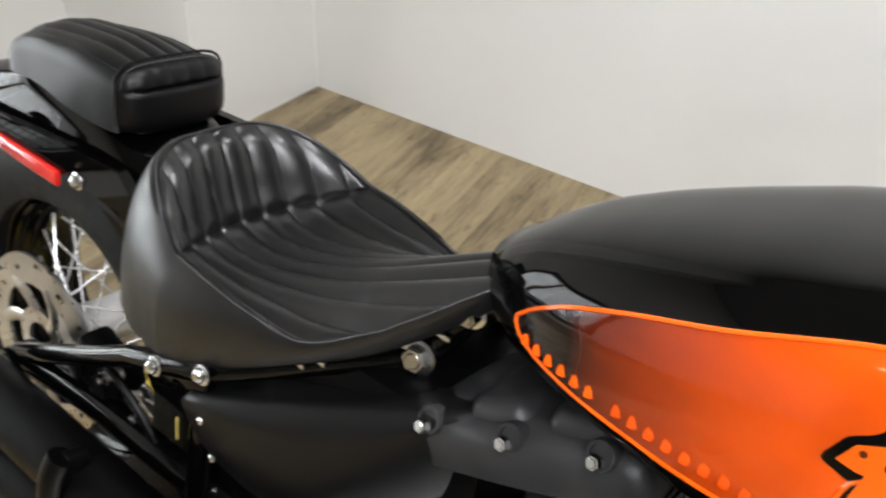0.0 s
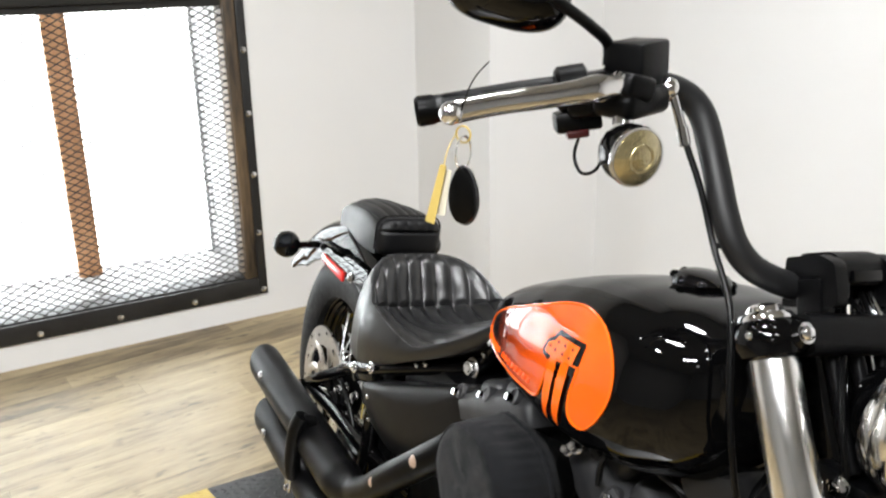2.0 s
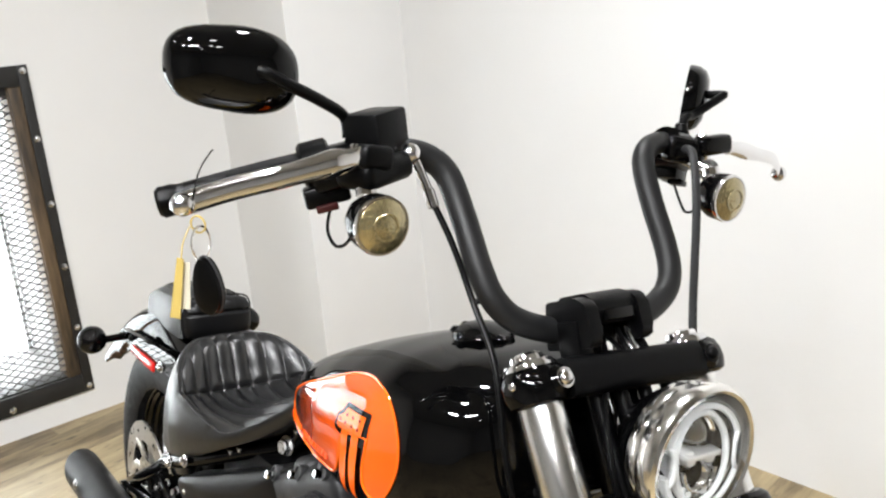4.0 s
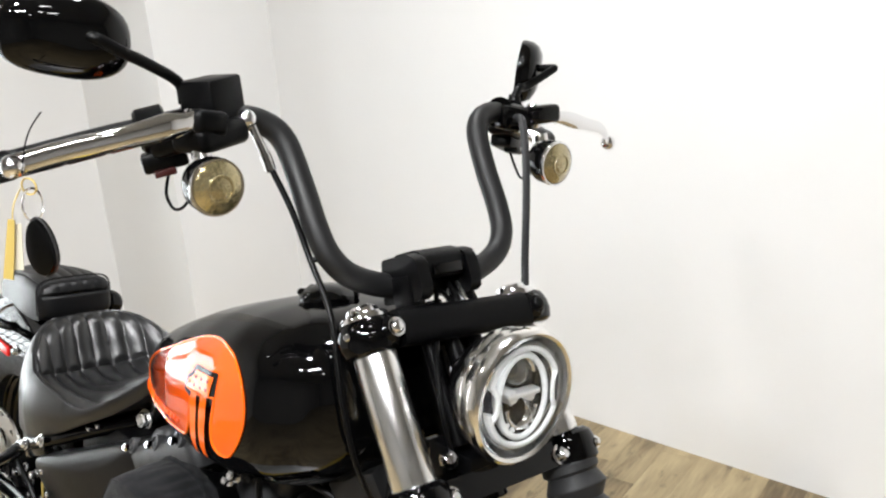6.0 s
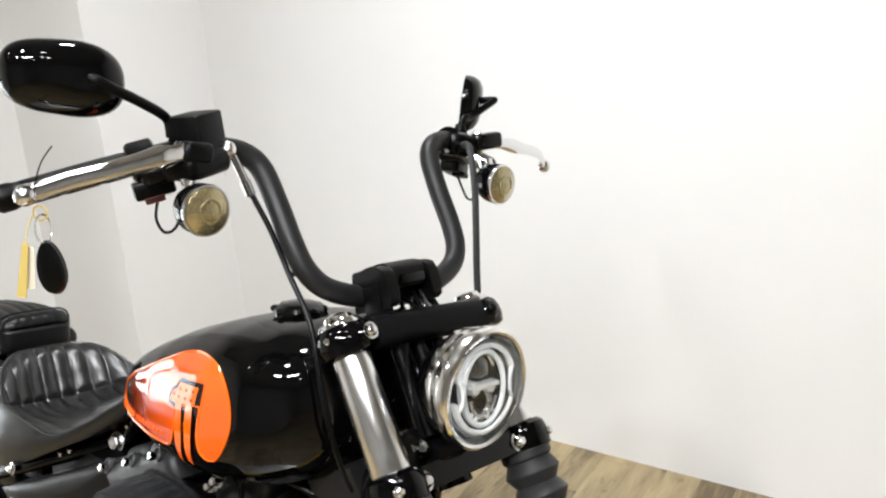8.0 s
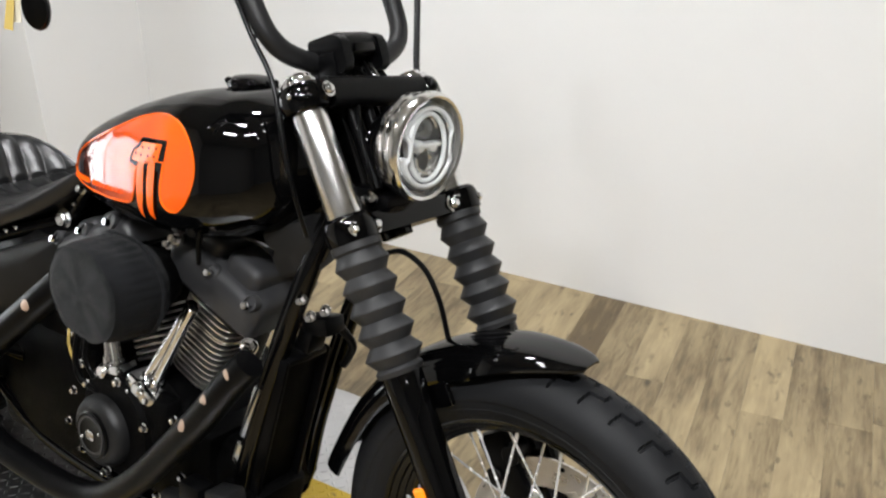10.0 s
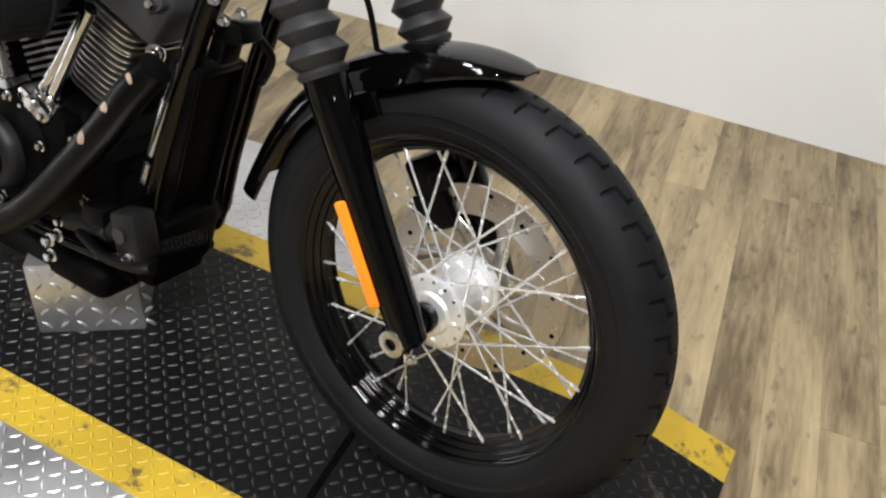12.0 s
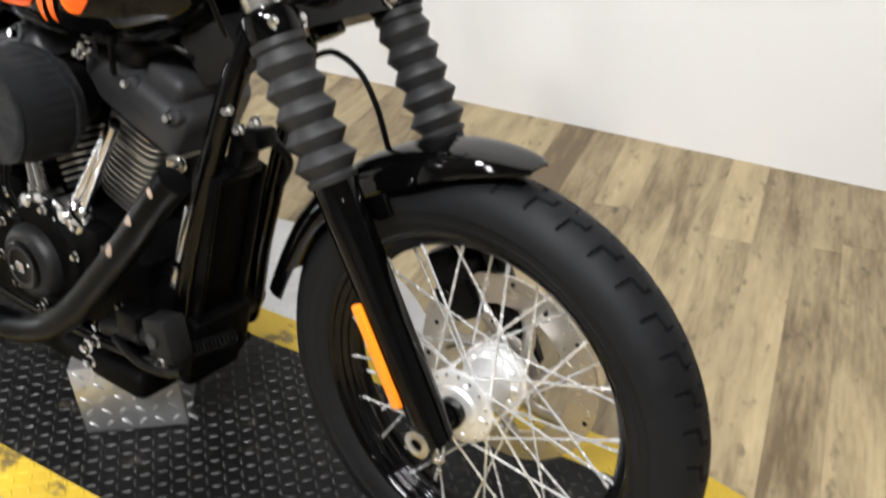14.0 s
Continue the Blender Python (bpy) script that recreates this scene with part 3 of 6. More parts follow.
def strip_sheet(x0, x1, y0, y1, top, thick):
    xs = sorted({x0, x1, *[v for v in (SX0, SX1) if x0 < v < x1]})
    rings = [[(skew(x, y0), y0, strip_z(x) + top - thick), (skew(x, y1), y1, strip_z(x) + top - thick), (skew(x, y1), y1, strip_z(x) + top), (skew(x, y0), y0, strip_z(x) + top)] for x in xs]
    return loft(rings)


for name, x0, x1, label in (("ramp", RX0, SEAM0, "black tread-plate strip with yellow painted edges under the rear wheel"),
                            ("ramp", SEAM1, RX1, "black tread-plate end flap with yellow painted edges under the front wheel")):
    rp = thing(name, label, "ramp", None, "black strip")
    part("plate", strip_sheet(x0, x1, SY0 + STRIPE, SY1 - STRIPE, -0.001, 0.003), BLACKPLATE, rp)
    for y0, y1 in ((SY0, SY0 + STRIPE), (SY1 - STRIPE, SY1)):
        part("edge_stripe", strip_sheet(x0, x1, y0, y1, -0.0008, 0.0032), YELLOWPLATE, rp, "yellow painted edge")
        part("side_skirt", box(((max(x0, SX0) + min(x1, SX1)) / 2, (y0 + 0.006 if y0 == SY0 else y1 - 0.006), FLOOR_Z / 2 - 0.003),
                               (min(x1, SX1) - max(x0, SX0) - 0.004, 0.010, abs(FLOOR_Z) - 0.008), 0.001), SILVERPLATE, rp, "bright aluminium side")
    at = lambda x, y, z: (x, y, z + strip_z(x))
    clear = lambda x, y, x0=x0, x1=x1: skew(x0, y) + 0.011 < x < skew(x1, y) - 0.011
    tagged(part("tread_pattern", lugs(clear, x0 - 0.05, x1 + 0.05, SY0 + STRIPE, SY1 - STRIPE, -0.001, 0.0215, 0.0100, 0.0027, 0.0018, at), BLACKLUG, rp), kind="stuff")
    for y0 in (SY0, SY1 - STRIPE):
        tagged(part("tread_pattern", lugs(clear, x0 - 0.05, x1 + 0.05, y0, y0 + STRIPE, -0.001, 0.0215, 0.0100, 0.0026, 0.0013, at), YELLOWPLATE, rp), kind="stuff")
tagged(link("hinge_rod", rod((skew(SEAM0, SY0) + 0.0065, SY0 - 0.004, -0.009), (skew(SEAM0, SY1) + 0.0065, SY1, -0.009), 0.006), WRINKLE, None), "dark steel hinge rod between the two plates", "hinge rod")

# tread-plate block under the frame
blk = thing("support_block", "silver tread-plate block propping the frame on the black strip", "block", pose(-0.72, 0.035, 0.0, 0, 0, 36))
part("body", box((0.005, 0.0, 0.0775), (0.186, 0.16, 0.155), 0.003), SILVERPLATE, blk)
tagged(part("tread_pattern", lugs(lambda x, y: True, -0.086, 0.096, 0.004, 0.152, 0, 0.030, 0.0125, 0.0042, 0.0028, lambda x, y, z: (x, -0.08 - z, y)), SILVERPLATE, blk), kind="stuff")


# ---- motorcycle ----
bike = thing("motorcycle", "black cruiser motorcycle with orange tank panels leaning on its stand", "motorcycle", BIKE_M)
AXLE_Z = 0.3315
LEG_Y = 0.118
BAR_Y = 0.008


def fork(s, y=0.0, f=0.0):
    """A place by the fork: s along the leg from axle height, f ahead of the leg."""
    return Vector((0.014 - 0.5 * s + 0.866 * f, y, AXLE_Z + 0.866 * s + 0.5 * f))


FORK_D = Vector((-0.5, 0, 0.866))
FORK_F = Vector((0.866, 0, 0.5))


def ring_y(profile, seg=96):
    """A closed profile of (y, r) turned about the y axis."""
    rings = []
    for k in range(seg):
        a = 2 * math.pi * k / seg
        rings.append([(r * math.cos(a), y, r * math.sin(a)) for y, r in profile])
    rings.append(rings[0])
    bm = loft(rings, caps=False)
    bmesh.ops.remove_doubles(bm, verts=bm.verts[:], dist=1e-6)
    return bm


def tyre_mesh(R, half, bead, nth, groove, square=1.0):
    """Tyre with its tread cut in."""
    nph = 124 if nth > 600 else 44
    Rc = R - half
    verts, faces = [], []
    for i in range(nth):
        th = 2 * math.pi * i / nth
        for j in range(nph + 1):
            v = -1 + 2 * j / nph
            ph = radians(152 * (0.62 * v + 0.38 * v**3))
            rr = Rc + half * math.copysign(abs(math.cos(ph)) ** square, math.cos(ph))
            y = half * math.copysign(abs(math.sin(ph)) ** square, math.sin(ph)) * (1.02 if abs(ph) < 1.6 else 0.98)
            cut = groove(th * R, y, ph)
            rr2 = rr - cut * math.cos(ph)
            y2 = y - cut * math.sin(ph)
            rr2 = max(rr2, bead)
            verts.append((rr2 * math.cos(th), y2, rr2 * math.sin(th)))
    w = nph + 1
    for i in range(nth):
        for j in range(nph):
            a, b = i * w + j, ((i + 1) % nth) * w + j
            faces.append((a, a + 1, b + 1, b))
    return from_faces(verts, faces)


def seg_dist(px, py, a, b):
    dx, dy = b[0] - a[0], b[1] - a[1]
    t = max(0.0, min(1.0, ((px - a[0]) * dx + (py - a[1]) * dy) / (dx * dx + dy * dy)))
    return math.hypot(px - a[0] - t * dx, py - a[1] - t * dy)


ZIG = [((0.006, 0.006), (0.008, 0.021)), ((0.008, 0.021), (0.030, 0.024)), ((0.030, 0.024), (0.033, 0.041))]


def front_groove(s, y, ph):
    if abs(ph) > 1.15:
        return 0.0
    p = 0.0496
    u, v = s % p, abs(y) + 0.008
    if y < 0:
        u = (s + p / 2) % p
    d = min(min(seg_dist(u + k * p, v, a, b) for k in (-1, 0, 1)) for a, b in ZIG)
    c = 0.0060 * max(0.0, min(1.0, (0.0026 - d) / 0.0009))
    return c


def rear_groove(s, y, ph):
    if abs(ph) > 1.2:
        return 0.0
    u = (s + y * 0.9) % 0.07
    return 0.004 * max(0.0, 1 - ((min(u, 0.07 - u)) / 0.003) ** 2) if 0.012 < abs(y) < 0.06 else 0.0


def make_wheel(name, label, m, R, half, rim_r, rim_half, tyre_n, groove, hub_half, rotor_y, rotor_r, n_spokes):
    rs, hw = rim_r, rim_half
    well = [(-hw, rs + 0.011), (-hw, rs + 0.004), (-hw + 0.002, rs + 0.0022)]
    for k in range(25):
        q = k / 24
        well.append((-hw + 0.004 + q * (hw - 0.011), rs - 0.0215 * q**0.85 + 0.0016 * math.sin(6 * math.pi * q)))
    prof = [*well, *[(-y, r) for y, r in well[::-1]],
            (hw - 0.006, rs + 0.011), (hw - 0.012, rs), (0, rs - 0.006), (-hw + 0.012, rs), (-hw + 0.006, rs + 0.011)]
    wheel = part(name, ring_y(prof, 128), GLOSS, bike, label, sharp=50)
    wheel.matrix_basis = m
    part("tyre", tyre_mesh(R, half, rim_r + 0.004, tyre_n, groove, 1.0 if R == 0.3315 else 0.78), RUBBER, wheel, "black tyre with zigzag tread grooves" if R == 0.3315 else "")
    # fine raised rings on the side wall
    part("sidewall_ring", join(*[tube([((rim_r + 0.024) * math.cos(a), s * half * 0.925, (rim_r + 0.024) * math.sin(a)) for a in (2 * math.pi * k / 80 for k in range(81))], 0.0012, 6, 1, False) for s in (-1, 1)]), RUBBER, wheel)
    h = hub_half
    part("hub", join(lathe((0, -h, 0), (0, 1, 0), [(0.004, 0.018), (0.006, 0.030), (0.010, 0.034), (0.011, 0.050), (0.014, 0.0555), (0.019, 0.0555), (0.023, 0.044), (0.028, 0.038), (h, 0.035), (2 * h - 0.032, 0.038), (2 * h - 0.028, 0.047), (2 * h - 0.022, 0.048), (2 * h - 0.020, 0.054), (2 * h - 0.010, 0.054), (2 * h - 0.006, 0.044), (2 * h, 0.040)], 48),
                     *[rod((0.040 * math.cos(a), h - 0.034, 0.040 * math.sin(a)), (0.040 * math.cos(a), h - 0.018, 0.040 * math.sin(a)), 0.007, seg=10) for a in (2 * math.pi * k / 10 for k in range(10))],
                     *[bolt((0.041 * math.cos(a), -h + 0.011, 0.041 * math.sin(a)), (0, -1, 0), 0.0045, 0.004, False, True) for a in (2 * math.pi * k / 5 for k in range(5))]), ALU, wheel, "polished aluminium hub")
    for k in range(16):
        a = 2 * math.pi * k / 16
        part("hub_hole", lathe((0.0500 * math.cos(a), -h + 0.0118, 0.0500 * math.sin(a)), (0, -1, 0), [(0, 0.0024), (0.003, 0.0024)], 10), STEEL, wheel)
    ends = []
    for k in range(n_spokes):
        side = -1 if k % 2 else 1
        lean = 1 if (k // 2) % 2 else -1
        ends.append((2 * math.pi * k / n_spokes, side, lean))
    meshes = {}
    for a, side, lean in ends:
        if (side, lean) not in meshes:
            hub_a = lean * radians(70)
            p0 = Vector((0.049 * math.cos(hub_a), side * (h - 0.016), 0.049 * math.sin(hub_a)))
            p1 = Vector((rs - 0.016, side * 0.010, 0))
            d = (p1 - p0).normalized()
            bm = join(rod(p0, p1, 0.0019, seg=8, bevel=0.0004), rod(p1 - d * 0.017, p1 + d * 0.003, 0.0028, seg=6, bevel=0.0008))
            ob = link("spoke", bm, SPOKEM, wheel)
            meshes[(side, lean)] = ob.data
        else:
            ob = new("spoke", meshes[(side, lean)])
            ob.parent = wheel
        ob.matrix_basis = Matrix.Rotation(-a, 4, "Y")
    # brake disc with its windows
    th = 0.005
    part("brake_rotor", ring_y([(rotor_y - th / 2, rotor_r), (rotor_y - th / 2, rotor_r - 0.046), (rotor_y + th / 2, rotor_r - 0.046), (rotor_y + th / 2, rotor_r)], 72), ROTORM, wheel, "steel brake disc")
    part("rotor_carrier", ring_y([(rotor_y - 0.003, 0.058), (rotor_y - 0.003, 0.035), (rotor_y + 0.003, 0.035), (rotor_y + 0.003, 0.058)], 48), ROTORM, wheel)
    arm = None
    for k in range(7):
        if arm is None:
            pts = [((0.045 + (rotor_r - 0.082) * t) * math.cos(0.5 * t), rotor_y, (0.045 + (rotor_r - 0.082) * t) * math.sin(0.5 * t)) for t in (0, 0.33, 0.66, 1.0)]
            ob = link("rotor_arm", moved(tube(pts, 0.011, 8, 4), Matrix.Translation((0, rotor_y * 0.62, 0)) @ Matrix.Diagonal((1, 0.38, 1, 1))), ROTORM, wheel)
            arm = ob.data
        else:
            ob = new("rotor_arm", arm)
            ob.parent = wheel
        ob.matrix_basis = Matrix.Rotation(2 * math.pi * k / 7, 4, "Y")
    for k in range(14):
        a = 2 * math.pi * (k + 0.5) / 14
        rr = rotor_r - (0.010 if k % 2 else 0.022)
        part("vent_hole", lathe((rr * math.cos(a), rotor_y - th / 2 - 0.0012, rr * math.sin(a)), (0, 1, 0), [(0, 0.0038), (0.0075, 0.0038)], 10), WRINKLE, wheel)
    return wheel


make_wheel("front_wheel", "wire-spoked front wheel with a gloss black rim", STEER_M @ Matrix.Translation((0, 0, AXLE_Z)), 0.3315, 0.0505, 0.242, 0.038, 1500, front_groove, 0.062, 0.072, 0.150, 40)
make_wheel("rear_wheel", "wire-spoked rear wheel with a gloss black rim", Matrix.Translation((-1.652, 0, 0.335)), 0.335, 0.083, 0.206, 0.056, 300, rear_groove, 0.080, -0.112, 0.142, 40)

# front axle and fork legs
for sgn in (-1, 1):
    y = sgn * LEG_Y - (0.005 if sgn > 0 else 0.0)
    leg = part("fork_leg", join(
        lathe(fork(-0.012, y), FORK_D, [(0, 0.016), (0.006, 0.023), (0.05, 0.026), (0.20, 0.0265), (0.30, 0.028), (0.372, 0.029), (0.38, 0.026)], 32),
        rod((0.001, y - sgn * 0.024, AXLE_Z - 0.004), (0.001, y + sgn * 0.022, AXLE_Z - 0.004), 0.0225, seg=28, bevel=0.004)), GLOSS, bike, "gloss black fork slider", True)
    part("axle_nut", join(lathe((0.003, y + sgn * 0.021, AXLE_Z - 0.004), (0, sgn, 0), [(0, 0.019), (0.005, 0.019), (0.006, 0.016), (0.006, 0.009), (0.003, 0.008)], 28, False)), STEEL, leg, "steel axle nut", True)
    part("pinch_bolt", bolt((0.030, y + sgn * 0.012, AXLE_Z - 0.020), (0.2, sgn, 0), 0.006, 0.006), STEEL, leg, "", True)
    part("reflector", box((0, 0, 0), (0.019, 0.008, 0.146), 0.0045, None, 3), AMBER, leg, "long amber reflector", False)
    leg.children[-1].matrix_basis = STEER_M @ Matrix.Translation(fork(0.128, sgn * (LEG_Y + 0.028), -0.016)) @ pose(0, 0, 0, 0, -30, 0)
    # ribbed rubber gaiter
    prof = [(0, 0.031), (0.007, 0.034)]
    n, s0, s1 = 5, 0.012, 0.172
    for k in range(n):
        a, b = s0 + (s1 - s0) * k / n, s0 + (s1 - s0) * (k + 1) / n
        prof += [(a, 0.0290), (a + (b - a) * 0.47, 0.0408 - 0.0006 * k), (a + (b - a) * 0.52, 0.0408 - 0.0006 * k)]
    prof += [(s1, 0.0310), (s1 + 0.004, 0.0355), (s1 + 0.013, 0.0355), (s1 + 0.016, 0.031)]
    part("gaiter", lathe(fork(0.352, y), FORK_D, prof, 40), GAITER, bike, "ribbed black rubber fork gaiter", True, 25)
    part("fork_tube", lathe(fork(0.540, y), FORK_D, [(0, 0.0240), (0.003, 0.0252), (0.205, 0.0252), (0.21, 0.0240)], 36), TUBEM, bike, "chrome fork tube", True)
    cap = part("fork_cap", join(lathe(fork(0.758 - (0.008 if sgn > 0 else 0.0), y), FORK_D, [(0, 0.0300), (0.006, 0.0295), (0.010, 0.0265), (0.012, 0.0200), (0.013, 0.0195), (0.017, 0.0180), (0.020, 0.0120), (0.021, 0.002)], 32)), CHROME, bike, "chrome fork top nut", True)
# axle
part("front_axle", rod((0, -0.105, AXLE_Z), (0, 0.105, AXLE_Z), 0.013), STEEL, bike, "", True)
for sgn in (-1, 1):
    part("axle_spacer", lathe((0, sgn * 0.060, AXLE_Z), (0, sgn, 0), [(0, 0.021), (0.010, 0.023), (0.022, 0.021), (0.032, 0.015)], 28), GLOSS, bike, "black domed axle spacer", True)


def clamp_mesh(s, h, f0, f1, half_y):
    """A fork clamp: a waisted plate square to the legs."""
    poly = rounded([(f0, -half_y), (f1, -half_y), (f1 + 0.006, -0.06), (f1 + 0.006, 0.06), (f1, half_y), (f0, half_y), (f0 - 0.02, 0.05), (f0 - 0.02, -0.05)], 0.03, 5)
    return plate(poly, lambda u, v, w: fork(s + w, v, u), h, 0.004)


UP_DROP = {-1: 0.0, 1: 0.009}
tree_up = part("upper_fork_clamp", join(clamp_mesh(0.728, 0.022, -0.034, 0.018, 0.136), *[lathe(fork(0.722 - UP_DROP[sg], sg * LEG_Y), FORK_D, [(0, 0.029), (0.003, 0.0345), (0.014, 0.0375), (0.026, 0.0370), (0.036, 0.0335), (0.041, 0.027)], 32) for sg in (-1, 1)],
                                          *[rod(fork(0.742 - UP_DROP[sg], sg * 0.112, 0.010), fork(0.742 - UP_DROP[sg], sg * 0.109, 0.042), 0.0180, 0.0155, 24, 0.006) for sg in (-1, 1)]), GLOSS, bike, "gloss black upper fork clamp", True)
tree_lo = part("lower_fork_clamp", join(clamp_mesh(0.540, 0.030, -0.026, 0.012, 0.145), *[lathe(fork(0.534, sg * LEG_Y), FORK_D, [(0, 0.031), (0.004, 0.0360), (0.026, 0.0375), (0.036, 0.0350), (0.041, 0.029)], 32) for sg in (-1, 1)]), GLOSS, bike, "gloss black lower fork clamp", True)
for sg in (-1, 1):
    part("clamp_bolt", bolt(fork(0.742 - UP_DROP[sg], sg * 0.109, 0.041), FORK_F, 0.0080, 0.006, True, True), CHROME if sg < 0 else SATIN, tree_up, "", True)
    part("clamp_bolt", bolt(fork(0.552, sg * 0.088, 0.016), FORK_F, 0.0095, 0.009, True, True), CHROME, tree_lo, "", True)
    part("clamp_bolt", bolt(fork(0.552, sg * 0.140, 0.028), FORK_F, 0.006, 0.006, True, True), CHROME, tree_lo, "", True)
    part("clamp_bolt", bolt(fork(0.746 - UP_DROP[sg], sg * 0.149, 0.008), (0.4, sg, 0.2), 0.005, 0.006, True, True), CHROME, tree_up, "", True)
beam = [[fork(0.737 - 0.005 * y / 0.095 + 0.0215 * math.copysign(abs(math.sin(a)) ** 0.7, math.sin(a)), y, 0.026 + 0.014 * math.copysign(abs(math.cos(a)) ** 0.7, math.cos(a))) for a in (2 * math.pi * k / 24 for k in range(24))] for y in (-0.098, -0.09, -0.04, 0.0, 0.04, 0.09, 0.098)]
part("clamp_cover", loft(beam), SATIN, tree_up, "matt black cover across the clamp", True)
part("steering_stem", rod(fork(0.53, 0, -0.03), fork(0.765, 0, -0.03), 0.024), GLOSS, bike, "", True)
part("stem_nut", lathe(fork(0.762, 0, -0.03), FORK_D, [(0, 0.019), (0.01, 0.019), (0.013, 0.012)], 6), CHROME, bike, "", True)

# headlight
SMOKEGREY = mat("grey_lamp_trim", (0.12, 0.125, 0.125), 0.25, vary=0.1, coat=0.5)
RINGCHROME = mat("trim_ring_chrome", (0.86, 0.85, 0.83), 0.15, metal=1.0, vary=0.04, scale=40)
LGUIDE = mat("frosted_light_guide", (0.62, 0.63, 0.63), 0.3, vary=0.08, scale=60)
LAMPDARK = mat("dark_lamp_trim", (0.030, 0.031, 0.032), 0.25, vary=0.1, coat=0.6)
HL = Vector((-0.236, -0.002, 0.918))
HD = Vector((1, 0, -0.03)).normalized()


def lamp_ring(profile, material, name, label="", seg=64):
    """A turned ring about the lamp's axis; profile of distance ahead and radius."""
    return part(name, lathe(HL, HD, profile, seg, False), material, head, label, True)


def lamp_arc(rx, rz, r, off, a0, a1, dz=0.0, n=40):
    c = HL + HD * off + Vector((0, 0, dz))
    return tube([c + Vector((0, rx * math.cos(a), rz * math.sin(a))) for a in (radians(a0 + (a1 - a0) * k / n) for k in range(n + 1))], r, 8, 1, abs(a1 - a0) < 359)


head = part("headlight", lathe(HL - HD * 0.082, HD, [(0, 0.020), (0.010, 0.040), (0.03, 0.056), (0.052, 0.066), (0.066, 0.070), (0.072, 0.070)], 48), GLOSS, bike, "round headlight with chrome trim ring", True)
lamp_ring([(-0.036, 0.0655), (-0.032, 0.0705), (-0.020, 0.0735), (-0.016, 0.0730), (-0.014, 0.0755), (-0.004, 0.0780), (0.003, 0.0785), (0.009, 0.0770), (0.012, 0.0735), (0.010, 0.0700), (0.004, 0.0685)], RINGCHROME, "trim_ring", "chrome trim ring")
lamp_ring([(0.004, 0.0690), (0.001, 0.0660), (-0.004, 0.0640), (-0.005, 0.0610), (-0.002, 0.0590)], LAMPDARK, "inner_bezel", "dark inner bezel")
lamp_ring([(-0.002, 0.0590), (0.001, 0.0580), (0.001, 0.0545), (-0.005, 0.0535)], SMOKEGREY, "grey_bezel", "grey bezel step")
part("light_ring", join(lamp_arc(0.0505, 0.0525, 0.0036, 0.001, 22, 158), lamp_arc(0.0505, 0.0525, 0.0036, 0.001, 190, 338), *[tube([HL + Vector((0.002, sg * 0.0465, 0.020)), HL + Vector((0.004, sg * 0.041, 0.010)), HL + Vector((0.004, sg * 0.041, -0.008)), HL + Vector((0.002, sg * 0.0465, -0.018))], 0.0030, 8, 5) for sg in (-1, 1)]), LGUIDE, head, "frosted light guide ring", True)
lamp_ring([(-0.006, 0.0540), (-0.009, 0.0480), (-0.007, 0.0420)], LAMPDARK, "dark_trough")
part("oval_guide", lamp_arc(0.0335, 0.0445, 0.0034, -0.001, 0, 360), LGUIDE, head, "frosted oval light guide", True)
part("reflector_bowl", lathe(HL - HD * 0.006, HD, [(0, 0.052), (-0.010, 0.044), (-0.018, 0.028), (-0.023, 0.004)], 48, False), CHROME, head, "", True)
part("projector", ball(HL + Vector((-0.010, 0, 0.024)), 0.0145, (0.7, 1, 1)), mat("projector_glass", (0.03, 0.031, 0.031), 0.03, vary=0.05, coat=1.0), head, "dark projector lens", True)
part("projector_hood", join(lamp_arc(0.0175, 0.0175, 0.0026, -0.004, 0, 180, 0.024), lamp_arc(0.0200, 0.0220, 0.0018, -0.002, 180, 360, -0.012)), CHROME, head, "", True)
part("lower_bowl", lathe(HL + Vector((-0.008, 0, -0.020)), HD, [(0.006, 0.0195), (0.0, 0.0185), (-0.006, 0.013), (-0.009, 0.002)], 32, False), CHROME, head, "", True)
part("divider", join(box(HL + Vector((-0.003, 0, 0.004)), (0.012, 0.046, 0.006), 0.002), box(HL + Vector((-0.005, -0.014, 0.002)), (0.012, 0.012, 0.016), 0.004, pose(0, 0, 0, 20, 0, 0)), box(HL + Vector((-0.005, 0.012, 0.0)), (0.012, 0.014, 0.013), 0.004, pose(0, 0, 0, -25, 0, 0))), ALU, head, "", True)
for sg in (-1, 1):
    for dz in (-0.036, -0.030):
        part("small_diode", ball(HL + Vector((-0.004, sg * (0.010 if dz < -0.033 else 0.017), dz)), 0.0032, (0.7, 1, 1), None, 12, 8), LGUIDE, head, "", True)
part("lens", lathe(HL + HD * 0.004, HD, [(0, 0.0690), (0.007, 0.0680), (0.013, 0.058), (0.018, 0.036), (0.020, 0.003)], 48), CLEAR, head, "clear glass lens", True).visible_shadow = False
part("headlight_mount", join(box(HL + Vector((-0.055, 0, -0.082)), (0.070, 0.10, 0.024), 0.004), *[box(HL + Vector((-0.06, sg * 0.055, -0.082)), (0.03, 0.02, 0.045), 0.004) for sg in (-1, 1)]), SATIN, bike, "", True)
for sg in (-1, 1):
    part("bracket_bolt", bolt(HL + Vector((-0.045, sg * 0.06, -0.075)), (0.3, sg, 0), 0.009, 0.008), CHROME, bike, "", True)
part("horn_cover", join(*[rod(fork(0.60 + 0.0 * k, -0.05 + 0.035 * k, 0.01), fork(0.735, -0.05 + 0.035 * k, 0.012), 0.008) for k in range(4)]), SATIN, bike, "black looms between the fork tubes", True)
